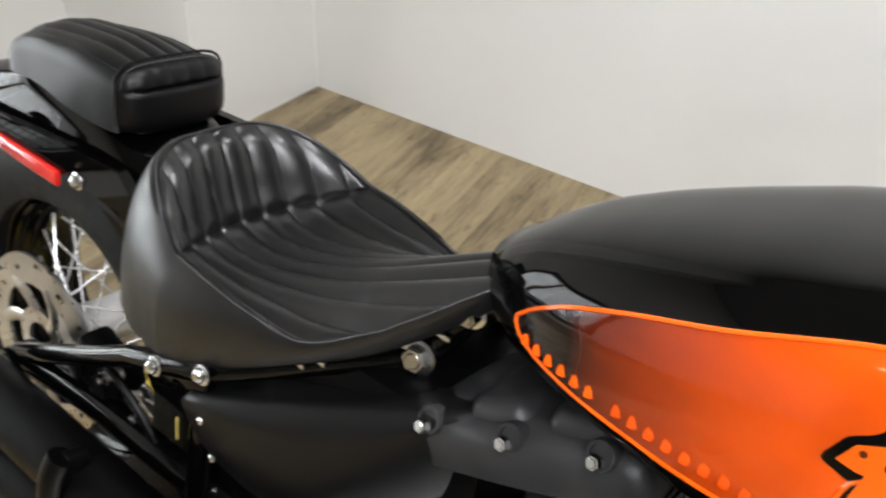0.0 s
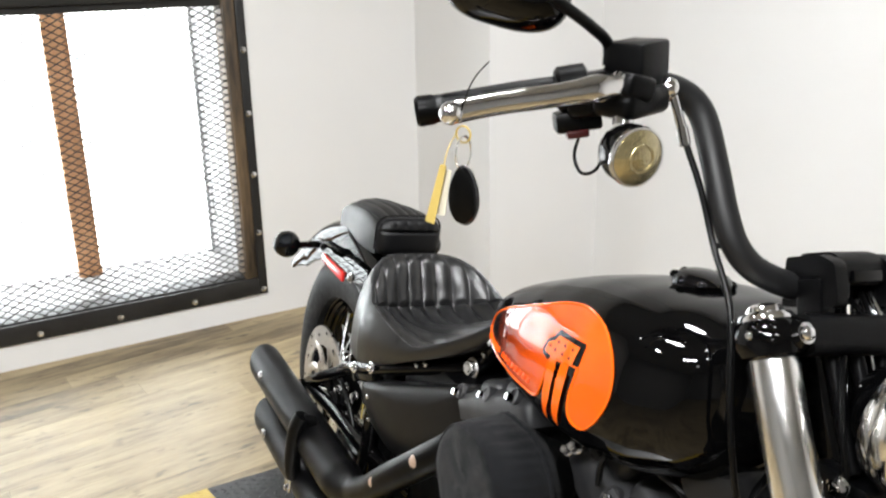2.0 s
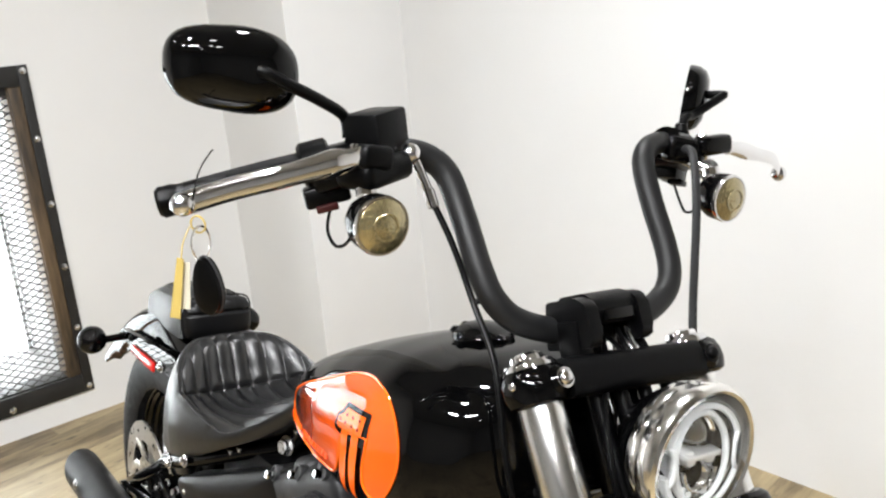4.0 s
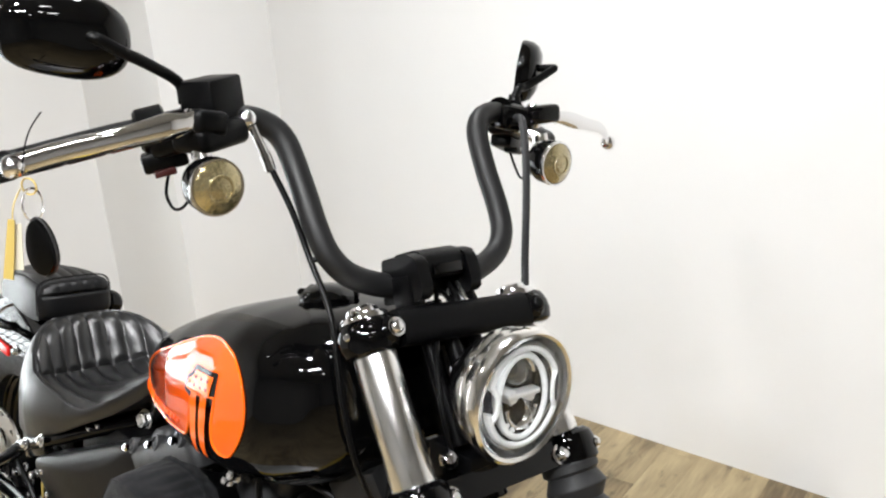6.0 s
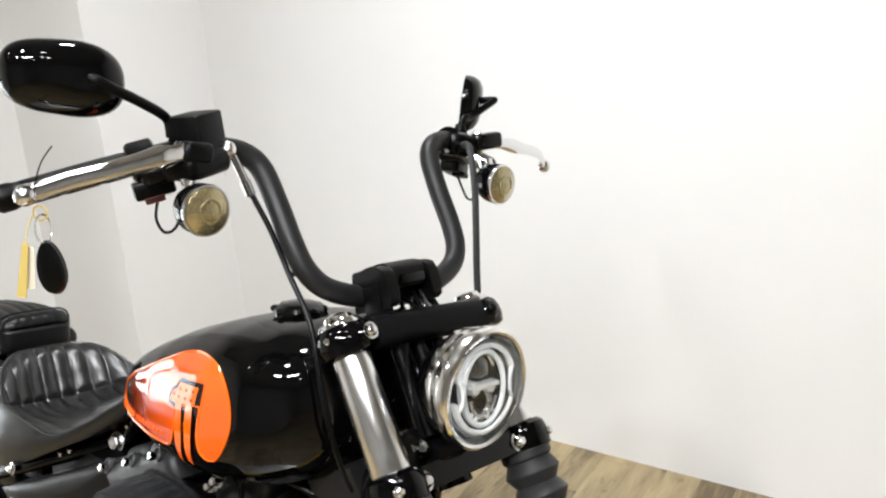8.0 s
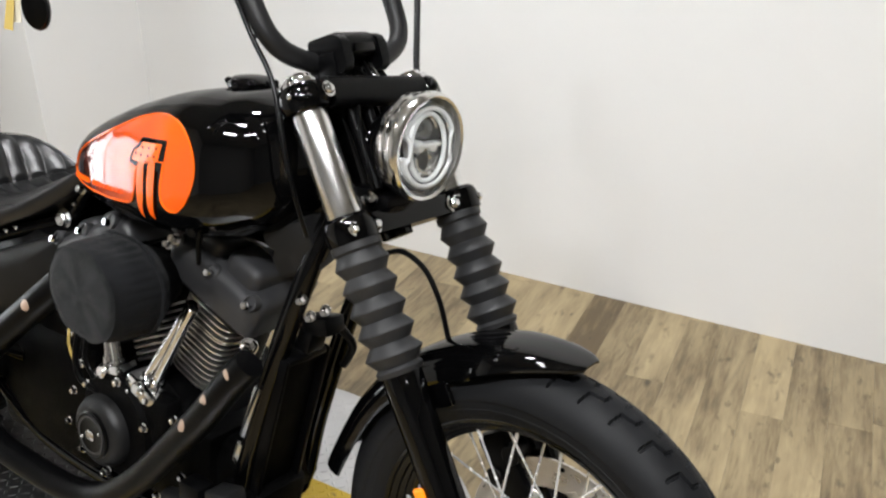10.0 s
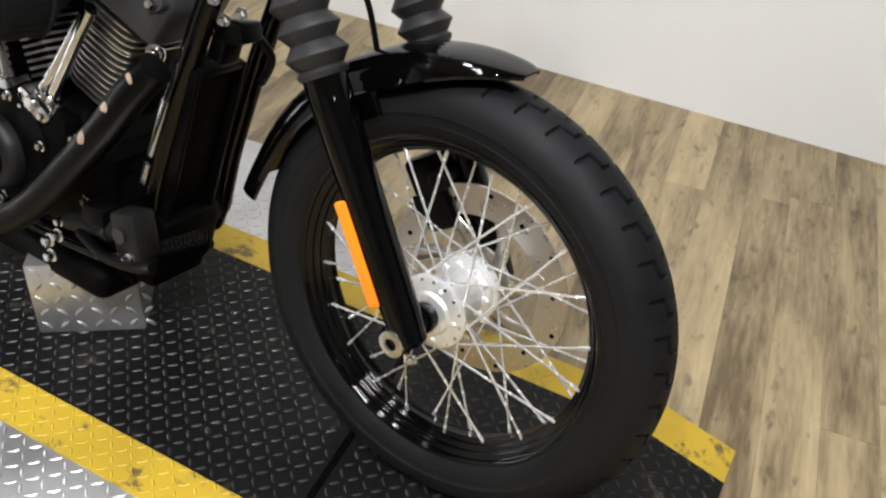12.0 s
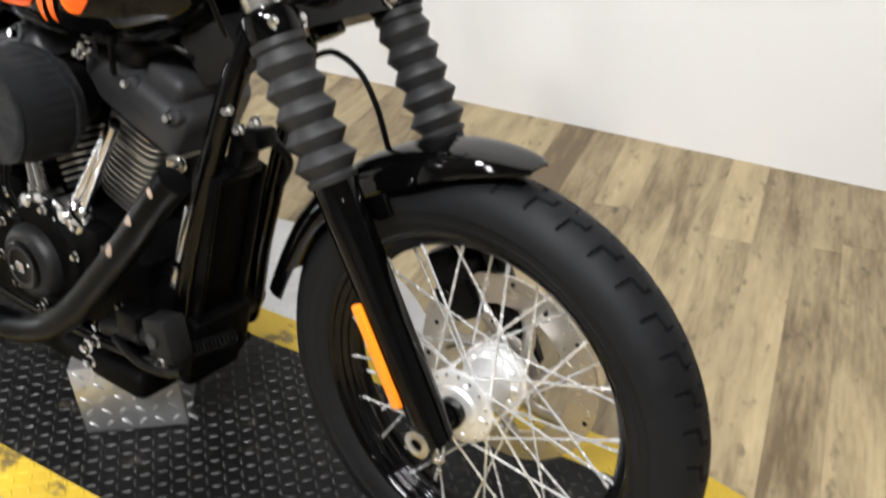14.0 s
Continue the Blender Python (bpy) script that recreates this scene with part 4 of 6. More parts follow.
part("wire_loom", tube([fork(0.60, -0.07, 0.02), fork(0.64, -0.075, 0.03), fork(0.70, -0.06, 0.03), fork(0.745, -0.03, 0.02)], 0.0035, 8), PLASTIC, bike, "", True)

# handlebar, with risers and the slim instrument
BARH = [(-0.392, 0.0, 1.012), (-0.396, 0.06, 1.015), (-0.406, 0.112, 1.031), (-0.418, 0.136, 1.054), (-0.435, 0.144, 1.085), (-0.464, 0.146, 1.135), (-0.489, 0.152, 1.180), (-0.502, 0.170, 1.200),
        (-0.511, 0.200, 1.207), (-0.530, 0.245, 1.202), (-0.565, 0.320, 1.184), (-0.610, 0.425, 1.152)]


def by(p, sg):
    return Vector((p[0], sg * p[1] + BAR_Y, p[2]))


part("handlebar", tube([by(p, -1) for p in BARH[:0:-1]] + [by(p, 1) for p in BARH], 0.0147, 18, 7), BARM, bike, "satin black ape-hanger handlebar", True)
RS = Matrix.Translation((-0.374, BAR_Y - 0.024, 1.031)) @ pose(0, 0, 0, 0, -18, 0) @ Matrix.Scale(0.86, 4) @ Matrix.Translation((0, 0.026, 0))
for sg in (-1, 1):
    part("riser", moved(box((0.0, -0.026 + sg * 0.045, -0.035), (0.040, 0.026, 0.075), 0.005), RS), SATIN, bike, "black handlebar riser", True)


def riser_top(x0, x1, z0, z1, y0, y1):
    poly = rounded([(x0, z0), (x1 - 0.008, z0), (x1, z0 + 0.012), (x1 - 0.004, z1 - 0.010), (x1 - 0.022, z1), (x0 + 0.01, z1 - 0.002)], 0.006, 3)
    return plate(poly, lambda u, v, w: (u, y0 + w, v), y1 - y0, 0.003)


part("instrument", join(moved(riser_top(-0.042, 0.036, -0.008, 0.034, -0.060, 0.008), RS)), SATIN, bike, "slim black instrument above the handlebar", True)
for sg in (-1, 1):
    part("riser_cap", moved(riser_top(-0.046, 0.042, -0.034, 0.030, (-0.080 if sg < 0 else 0.008), (-0.060 if sg < 0 else 0.028)), RS), SATIN, bike, "black riser cap", True)
part("display", moved(box((-0.040, -0.026, 0.014), (0.006, 0.07, 0.022), 0.002), RS), GLOSS, bike, "", True)
part("front_slot", moved(box((0.035, -0.026, 0.004), (0.008, 0.05, 0.014), 0.002), RS), GLOSS, bike, "", True)
for k in range(3):
    part("cable", tube([Vector((-0.36, 0.0 + 0.012 * k, 1.02)), Vector((-0.335, -0.01 + 0.016 * k, 1.0)), fork(0.778, -0.015 + 0.018 * k, 0.012), fork(0.725, -0.02 + 0.02 * k, 0.004)], 0.003, 8), STEEL if k == 1 else PLASTIC, bike, "", True)

# controls, both sides
for sg in (-1, 1):
    side = "right" if sg < 0 else "left"
    g0, g1 = by((-0.548, 0.283, 1.193), sg), by((-0.613, 0.432, 1.150), sg)
    d = (g1 - g0)
    L = d.length
    prof = [(0, 0.0155), (0.004, 0.0170)]
    for k in range(3):
        a = 0.012 + 0.045 * k
        prof += [(a, 0.0150), (a + 0.036, 0.0153), (a + 0.037, 0.0142), (a + 0.041, 0.0142)]
    prof += [(L - 0.018, 0.0165), (L - 0.004, 0.0168), (L, 0.0140)]
    grip = part("grip", lathe(g0, d, prof, 24), PLASTIC, bike, "black rubber grip", True)
    part("throttle_drum" if sg < 0 else "grip_collar", lathe(by((-0.541, 0.268, 1.198), sg), d, [(0, 0.020), (0.003, 0.0245), (0.030, 0.0245), (0.034, 0.0205)], 28), PLASTIC, grip, "black collar at the inner end of the grip", True)
    # switch housing
    hc = by((-0.536, 0.262, 1.186), sg)
    rotm = (g1 - g0).to_track_quat("Y", "Z").to_matrix().to_4x4()
    sw = part("switch_housing", join(box(hc + Vector((-0.004, 0, 0.004)), (0.046, 0.060, 0.046), 0.010, rotm, 3), box(hc + Vector((-0.012, sg * 0.008, -0.026)), (0.034, 0.050, 0.022), 0.004, rotm)), PLASTIC, bike, "black switch housing", True)
    part("switch", box(hc + Vector((-0.002, sg * 0.012, -0.039)), (0.022, 0.024, 0.008), 0.002, rotm), DARKRED if sg < 0 else PLASTIC, sw, "dark red switch" if sg < 0 else "", True)
    # master cylinder or clutch perch, with the flat-topped reservoir
    if sg < 0:
        per = part("brake_master_cylinder", join(
            box(by((-0.516, 0.226, 1.219), sg), (0.046, 0.056, 0.064), 0.004, pose(0, 0, 0, 8, -4, 24)),
            box(by((-0.500, 0.238, 1.190), sg), (0.050, 0.080, 0.030), 0.010, pose(0, 0, 0, 8, 0, 22), 3)), SATIN, bike, "black brake reservoir and master cylinder", True)
    else:
        per = part("clutch_perch", join(box(by((-0.504, 0.235, 1.198), sg), (0.05, 0.055, 0.036), 0.009, pose(0, 0, 0, -8, 0, -22), 3), rod(by((-0.51, 0.212, 1.207), sg), by((-0.525, 0.255, 1.20), sg), 0.022)), GLOSS, bike, "black clutch lever perch", True)
    # lever: flat chrome blade ending in a ball
    reach = 0.0 if sg < 0 else 0.030
    path = smooth_path([*([by((-0.478, 0.262, 1.207), sg), by((-0.474, 0.282, 1.204), sg)] if sg < 0 else [by((-0.474, 0.292, 1.200), sg)]), by((-0.474, 0.306, 1.200), sg), by((-0.479, 0.350 + reach * 0.5, 1.190), sg), by((-0.490, 0.398 + reach * 0.8, 1.179), sg), by((-0.498 - reach * 0.6, 0.443 + reach, 1.166 - reach * 0.4), sg)], 6)
    rings = []
    for i, p in enumerate(path):
        t = i / (len(path) - 1)
        w = (0.0178 if sg < 0 else 0.0135) + 0.0045 * math.exp(-((t - 0.38) / 0.10) ** 2) - 0.0040 * max(0.0, 0.10 - t) / 0.10
        h = 0.0115 + 0.0030 * math.exp(-((t - 0.38) / 0.10) ** 2) - 0.003 * t
        rings.append([p + Vector((math.cos(a) * h * 0.55, 0, math.sin(a) * w * 0.66)) for a in (2 * math.pi * k / 14 for k in range(14))])
    lever = part("lever", join(loft(rings), ball(path[-1], 0.0115)), CHROME, bike, "chrome %s lever" % ("brake" if sg < 0 else "clutch"), True)
    part("lever_knuckle", box(by((-0.478, 0.252 if sg < 0 else 0.268, 1.205), sg), (0.024, 0.040 if sg < 0 else 0.056, 0.026), 0.007, pose(0, 0, 0, 6 * sg, 0, -sg * 8), 3), SATIN if sg < 0 else GLOSS, lever, "black lever knuckle", True)
    part("lever_pivot", lathe(by((-0.488, 0.262, 1.186), sg), (0, 0, 1), [(0, 0.009), (0.003, 0.011), (0.030, 0.011), (0.033, 0.008)], 18), CHROME, lever, "", True)
    # mirror on its stem
    ms = part("mirror_stem", tube([*([by((-0.528, 0.255, 1.222), sg), by((-0.526, 0.261, 1.244), sg), by((-0.516, 0.294, 1.261), sg)] if sg < 0 else [by((-0.528, 0.262, 1.205), sg), by((-0.528, 0.263, 1.226), sg), by((-0.530, 0.274, 1.240), sg)]), *([by((-0.506, 0.334, 1.277), sg), by((-0.506, 0.355, 1.287), sg), by((-0.518, 0.361, 1.289), sg)] if sg < 0 else [Vector((-0.532, 0.300, 1.243)), Vector((-0.528, 0.348, 1.267)), Vector((-0.533, 0.353, 1.270)), Vector((-0.562, 0.340, 1.268))])], 0.0062, 12), SATIN, bike, "black mirror stem", True)
    part("stem_base", lathe(by((-0.528, 0.246 if sg < 0 else 0.262, 1.205), sg), (0, 0, 1), [(0, 0.012), (0.012, 0.012), (0.020, 0.009), (0.026, 0.008)], 20), SATIN, ms, "", True)
    mc = by((-0.532, 0.378, 1.288), sg) if sg < 0 else Vector((-0.568, 0.346, 1.264))
    turn = pose(0, 0, 0, 0, 6, -15) if sg < 0 else pose(0, 0, 0, 0, 6, 38)
    rings = []
    for off, sc in ((0.014, 0.25), (0.012, 0.62), (0.006, 0.86), (-0.003, 0.97), (-0.012, 1.0), (-0.017, 0.985)):
        ring = []
        for k in range(40):
            a = 2 * math.pi * k / 40
            c, s = math.cos(a), math.sin(a)
            u = (0.066 if sg < 0 else 0.070) * math.copysign(abs(c) ** (0.78 if sg > 0 else 0.95 if c > 0 else 0.52), c)
            v = 0.0425 * math.copysign(abs(s) ** 0.78, s) * (1 + 0.14 * (-sg) * u / 0.075 * (1 if sg < 0 else 1))
            u, v = (u, v) if sg < 0 else (u * 0.9, v * 1.08)
            ring.append(mc + (turn @ Vector((off * (1.4 if sg < 0 else 1.0), u * sc, v * sc + 0.006 * sg * u / 0.075))))
        rings.append(ring)
    mir = part("mirror", loft(rings), GLOSS, bike, "gloss black oval mirror shell", True)
    face = [[mc + (turn @ Vector((-0.0245 if sg < 0 else -0.0176, (0.062 if sg < 0 else 0.060) * r * math.cos(2 * math.pi * k / 40), (0.037 if sg < 0 else 0.040) * r * math.sin(2 * math.pi * k / 40)))) for k in range(40)] for r in (1.0, 0.02)]
    part("mirror_glass", loft(face, True), mat("mirror_silver", (0.9, 0.9, 0.9), 0.01, 1.0, vary=0.0), mir, "silvered mirror glass", True)
    part("mirror_joint", ball(by((-0.512, 0.358, 1.2885), sg) if sg < 0 else Vector((-0.560, 0.340, 1.268)), 0.007, (1.2, 1, 1)), CHROME, mir, "", True)
    # indicator
    sc_ = by((-0.453, 0.267, 1.143), sg) + Vector((0, 0.008, 0)) if sg < 0 else Vector((-0.425, 0.247, 1.145))
    sig = part("indicator", lathe(sc_ - Vector((0.040, 0, 0)), (1, 0, -0.06), [(0, 0.006), (0.004, 0.015), (0.012, 0.024), (0.026, 0.0300), (0.038, 0.0308), (0.046, 0.0306)], 36), GLOSS, bike, "round black indicator with smoked lens", True)
    ripple = [(0, 0.0285)] + [(0.004 + 0.008 * (1 - (1 - q) ** 2) + (0.0004 if k % 2 else -0.0001), 0.0280 * (1 - q)) for k, q in ((k, k / 11) for k in range(11))] + [(0.0125, 0.0008)]
    part("lens", lathe(sc_ + Vector((0.004, 0, -0.003)), (1, 0, -0.06), ripple, 32), SMOKE, sig, "smoked amber lens", True)
    part("lens_ring", lathe(sc_ + Vector((0.0145, 0, -0.0036)), (1, 0, -0.06), [(0, 0.0150), (0.0012, 0.0145), (0.0012, 0.0125), (0, 0.0120)], 30, False), SMOKE, sig, "", True)
    part("lens_rim", lathe(sc_ + Vector((0.003, 0, -0.003)), (1, 0, -0.06), [(0, 0.0310), (0.002, 0.0314), (0.005, 0.0305), (0.005, 0.0285)], 36, False), CHROME, sig, "", True)
    part("indicator_mount", join(rod(sc_ + Vector((-0.028, sg * 0.0, 0.028)), by((-0.497, 0.258 if sg < 0 else 0.236, 1.186), sg), 0.0075), lathe(sc_ + Vector((-0.026, 0, 0.024)), (-0.3, 0, 1), [(0, 0.011), (0.010, 0.011)], 16)), CHROME, sig, "", True)
    part("indicator_wire", tube([hc + Vector((-0.004, sg * 0.006, -0.036)), hc + Vector((0.002, sg * 0.014, -0.062)), hc + Vector((0.018, sg * 0.012, -0.078)), hc + Vector((0.040, sg * 0.008, -0.068)), sc_ + Vector((-0.038, sg * 0.006, 0.006))], 0.0019, 8), SATIN, sig, "", True)
# brake hose on the right, clutch cable on the left
cab = part("throttle_cable", tube([Vector((-0.497, -0.185, 1.208)), Vector((-0.484, -0.170, 1.161)), Vector((-0.457, -0.156, 1.108)), Vector((-0.429, -0.148, 1.052)), Vector((-0.385, -0.150, 0.996)), Vector((-0.354, -0.156, 0.911)), Vector((-0.335, -0.150, 0.840)), Vector((-0.345, -0.12, 0.785))], 0.0036, 10), PLASTIC, bike, "black control cable", True)
part("cable_clip", tube([Vector((-0.429, -0.148, 1.052)), Vector((-0.425, -0.140, 1.054)), Vector((-0.418, -0.128, 1.056))], 0.0035, 6, 3), PLASTIC, cab, "", True)
part("ferrule", join(ball((-0.499, -0.187, 1.205), 0.0120), rod((-0.497, -0.185, 1.206), (-0.483, -0.169, 1.158), 0.0052), rod((-0.486, -0.172, 1.168), (-0.480, -0.167, 1.148), 0.0066), lathe(by((-0.513, 0.196, 1.200), -1), (0.5, 0, 0.8), [(0, 0.010), (0.016, 0.010)], 12)), CHROME, cab, "", True)
part("clutch_cable", tube([by((-0.49, 0.225, 1.200), 1), by((-0.455, 0.205, 1.195), 1), by((-0.435, 0.196, 1.13), 1), by((-0.42, 0.186, 1.02), 1), Vector((-0.40, 0.175, 0.93)), Vector((-0.40, 0.15, 0.80))], 0.0055, 10), GAITER, bike, "grey clutch cable", True)
part("brake_hose", tube([Vector((-0.290, -0.030, 0.748)), Vector((-0.256, -0.018, 0.763)), Vector((-0.218, -0.010, 0.745)), Vector((-0.192, -0.005, 0.705)), Vector((-0.176, 0.0, 0.655)), Vector((-0.166, 0.01, 0.60))], 0.0042, 10), PLASTIC, bike, "black brake hose", True)
part("brake_caliper", join(box((-0.095, 0.082, 0.440), (0.055, 0.050, 0.115), 0.010, pose(0, 0, 0, 0, -35, 0)), rod((-0.08, 0.11, 0.47), (-0.08, 0.05, 0.47), 0.016), rod((-0.105, 0.11, 0.42), (-0.105, 0.05, 0.42), 0.016)), SATIN, bike, "black brake caliper", True)

# front mudguard
R0 = 0.3315 + 0.022
rings = []
for k in range(41):
    a = radians(80.5 + (171 - 80.5) * k / 40)
    t = k / 40
    half = 0.066 * (0.30 + 0.70 * min(1, t / 0.22) ** 0.55)
    flare = 0.012 * max(0.0, (t - 0.80) / 0.20) ** 2
    drop = 0.004 + 0.041 * min(1, t / 0.30)
    sec = []
    for j in range(13):
        v = -1 + 2 * j / 12
        r = R0 + 0.006 + flare - drop * abs(v) ** 2.6
        sec.append((r, half * math.sin(v * math.pi / 2)))
    outer = [(r * math.cos(a), y, AXLE_Z + r * math.sin(a)) for r, y in sec]
    inner = [((r - 0.0035) * math.cos(a), y * 0.97, AXLE_Z + (r - 0.0035) * math.sin(a)) for r, y in sec[::-1]]
    rings.append(outer + inner)
fend = part("front_mudguard", loft(rings), GLOSS, bike, "gloss black front mudguard", True)
for sg in (-1, 1):
    part("mudguard_bracket", box((-0.125, sg * 0.078, 0.600), (0.045, 0.010, 0.034), 0.004, pose(0, 0, 0, 0, -30, 0)), GLOSS, fend, "", True)


# ---- tank ----
TX = [-0.965, -0.94, -0.90, -0.85, -0.80, -0.72, -0.64, -0.56, -0.48, -0.42, -0.385, -0.37]
TTOP = [0.789, 0.813, 0.842, 0.868, 0.890, 0.922, 0.947, 0.962, 0.968, 0.957, 0.930, 0.89]
TBOT = [0.748, 0.738, 0.728, 0.722, 0.718, 0.714, 0.714, 0.722, 0.74, 0.765, 0.80, 0.84]
TWID = [0.045, 0.085, 0.118, 0.143, 0.161, 0.182, 0.195, 0.203, 0.194, 0.160, 0.10, 0.03]


def tank_at(x):
    """Top, bottom and half width of the tank, smoothed."""
    out = []
    for arr in (TTOP, TBOT, TWID):
        out.append(float(np.mean([np.interp(min(max(x + d, TX[0]), TX[-1]), TX, arr) for d in (-0.012, -0.006, 0, 0.006, 0.012)])))
    return out


def tank_side(x, z, lift=0.0, sg=-1):
    top, bot, hw = tank_at(x)
    zc = bot + 0.42 * (top - bot)
    s = (z - zc) / ((top - zc) if z > zc else (zc - bot))
    n = (3.5 if sg < 0 else 2.1) if z > zc else 2.8
    return hw * max(0.0, 1 - min(abs(s), 0.999) ** n) ** (1 / n) + lift


rings = []
for i in range(61):
    t = i / 60
    x = TX[0] + (TX[-1] - TX[0]) * t
    top, bot, hw = tank_at(x)
    zc = bot + 0.42 * (top - bot)
    ring = []
    for k in range(56):
        a = 2 * math.pi * k / 56
        c, s = math.cos(a), math.sin(a)
        n = (2.1 if c > 0 else 3.5) if s > 0 else 2.8
        ring.append((x, hw * math.copysign(abs(c) ** (2 / n), c), zc + ((top - zc) if s > 0 else (zc - bot)) * math.copysign(abs(s) ** (2 / n), s)))
    rings.append(ring)
tank = part("fuel_tank", loft(rings), GLOSS, bike, "gloss black tank with an orange panel on each side")

# orange artwork: fades to black at its tail end
ORANGE = bpy.data.materials.new("orange_tank_paint")
ORANGE.use_nodes = True
_t, _b = nodes_of(ORANGE)
_co = _t.nodes.new("ShaderNodeTexCoord")
_sx = _t.nodes.new("ShaderNodeSeparateXYZ")
_t.links.new(_co.outputs["Object"], _sx.inputs[0])
_nz = _t.nodes.new("ShaderNodeTexNoise")
_nz.inputs["Scale"].default_value = 9.0
_mp = _t.nodes.new("ShaderNodeMapping")
_mp.inputs["Scale"].default_value = (0.7, 1, 2.5)
_mp.inputs["Rotation"].default_value = (0, radians(14), 0)
_t.links.new(_co.outputs["Object"], _mp.inputs[0])
_t.links.new(_mp.outputs[0], _nz.inputs[0])
_m1 = _t.nodes.new("ShaderNodeMath")
_m1.operation = "MULTIPLY_ADD"
_m1.inputs[1].default_value = 0.05
_t.links.new(_nz.outputs[0], _m1.inputs[0])
_t.links.new(_sx.outputs[0], _m1.inputs[2])
_cr = _t.nodes.new("ShaderNodeValToRGB")
_mr = _t.nodes.new("ShaderNodeMapRange")
_mr.inputs[1].default_value, _mr.inputs[2].default_value = -0.815, -0.585
_t.links.new(_m1.outputs[0], _mr.inputs[0])
_t.links.new(_mr.outputs[0], _cr.inputs[0])
_e = _cr.color_ramp.elements
_e[0].position, _e[0].color = 0.06, (0.006, 0.003, 0.003, 1)
_e[1].position, _e[1].color = 0.95, (0.86, 0.098, 0.004, 1)
_k = _e.new(0.45)
_k.color = (0.34, 0.036, 0.004, 1)
_t.links.new(_cr.outputs[0], _b.inputs["Base Color"])
_b.inputs["Roughness"].default_value = 0.4
_b.inputs["Specular IOR Level"].default_value = 0.0
_b.inputs["Coat Weight"].default_value = 1.0
ORANGE2 = mat("bright_orange_paint", (0.92, 0.125, 0.005), 0.4, spec=0.0, coat=1.0, vary=0.05, scale=20)
DOTPAINT = mat("dark_brown_paint", (0.10, 0.018, 0.004), 0.4, spec=0.0, coat=1.0, vary=0.05, scale=20)
DARKORANGE = mat("dark_orange_paint", (0.74, 0.085, 0.006), 0.4, spec=0.0, coat=1.0, vary=0.05, scale=20)

PANEL = [(-0.888, 0.786), (-0.868, 0.806), (-0.840, 0.826), (-0.793, 0.850), (-0.751, 0.867), (-0.714, 0.882), (-0.681, 0.896), (-0.640, 0.913), (-0.602, 0.923), (-0.567, 0.9255), (-0.535, 0.919), (-0.509, 0.900), (-0.496, 0.876), (-0.495, 0.850),
         (-0.502, 0.828), (-0.514, 0.807), (-0.532, 0.790), (-0.549, 0.789), (-0.560, 0.799), (-0.562, 0.823), (-0.556, 0.850), (-0.553, 0.862), (-0.622, 0.847), (-0.627, 0.822), (-0.631, 0.803), (-0.641, 0.784), (-0.660, 0.778),
         (-0.714, 0.773), (-0.764, 0.770), (-0.818, 0.768), (-0.862, 0.770), (-0.882, 0.776)]
BAR = [(-0.634, 0.852), (-0.627, 0.866), (-0.614, 0.873), (-0.607, 0.882), (-0.557, 0.8865), (-0.564, 0.8595), (-0.622, 0.851)]
STRIPE_A = [(-0.617, 0.852), (-0.622, 0.824), (-0.6205, 0.797), (-0.622, 0.768), (-0.617, 0.762), (-0.6045, 0.798), (-0.606, 0.826), (-0.600, 0.854)]
STRIPE_B = [(-0.588, 0.855), (-0.594, 0.828), (-0.595, 0.800), (-0.597, 0.772), (-0.587, 0.767), (-0.578, 0.796), (-0.5795, 0.831), (-0.570, 0.858)]
BACK = [(-0.6425, 0.847), (-0.633, 0.8675), (-0.620, 0.876), (-0.612, 0.888), (-0.549, 0.893), (-0.553, 0.862), (-0.563, 0.846), (-0.621, 0.842)]
DOTS = [(-0.622, 0.863), (-0.605, 0.874), (-0.588, 0.8755), (-0.5695, 0.878), (-0.608, 0.8625), (-0.590, 0.864), (-0.573, 0.866)]


def wrap(poly, lift, sg, edge=0.004):
    """A thin painted shape laid on the tank's side."""
    bm = bmesh.new()
    vs = [bm.verts.new((u, 0, v)) for u, v in poly]
    f = bm.faces.new(vs)
    bmesh.ops.triangulate(bm, faces=[f])
    for _ in range(8):
        long = [e for e in bm.edges if e.calc_length() > 0.007]
        if not long:
            break
        bmesh.ops.subdivide_edges(bm, edges=long, cuts=1)
        bmesh.ops.triangulate(bm, faces=[f for f in bm.faces if len(f.verts) > 3])
    for v in bm.verts:
        v.co.y = sg * tank_side(v.co.x, v.co.z, lift, sg)
    return bm


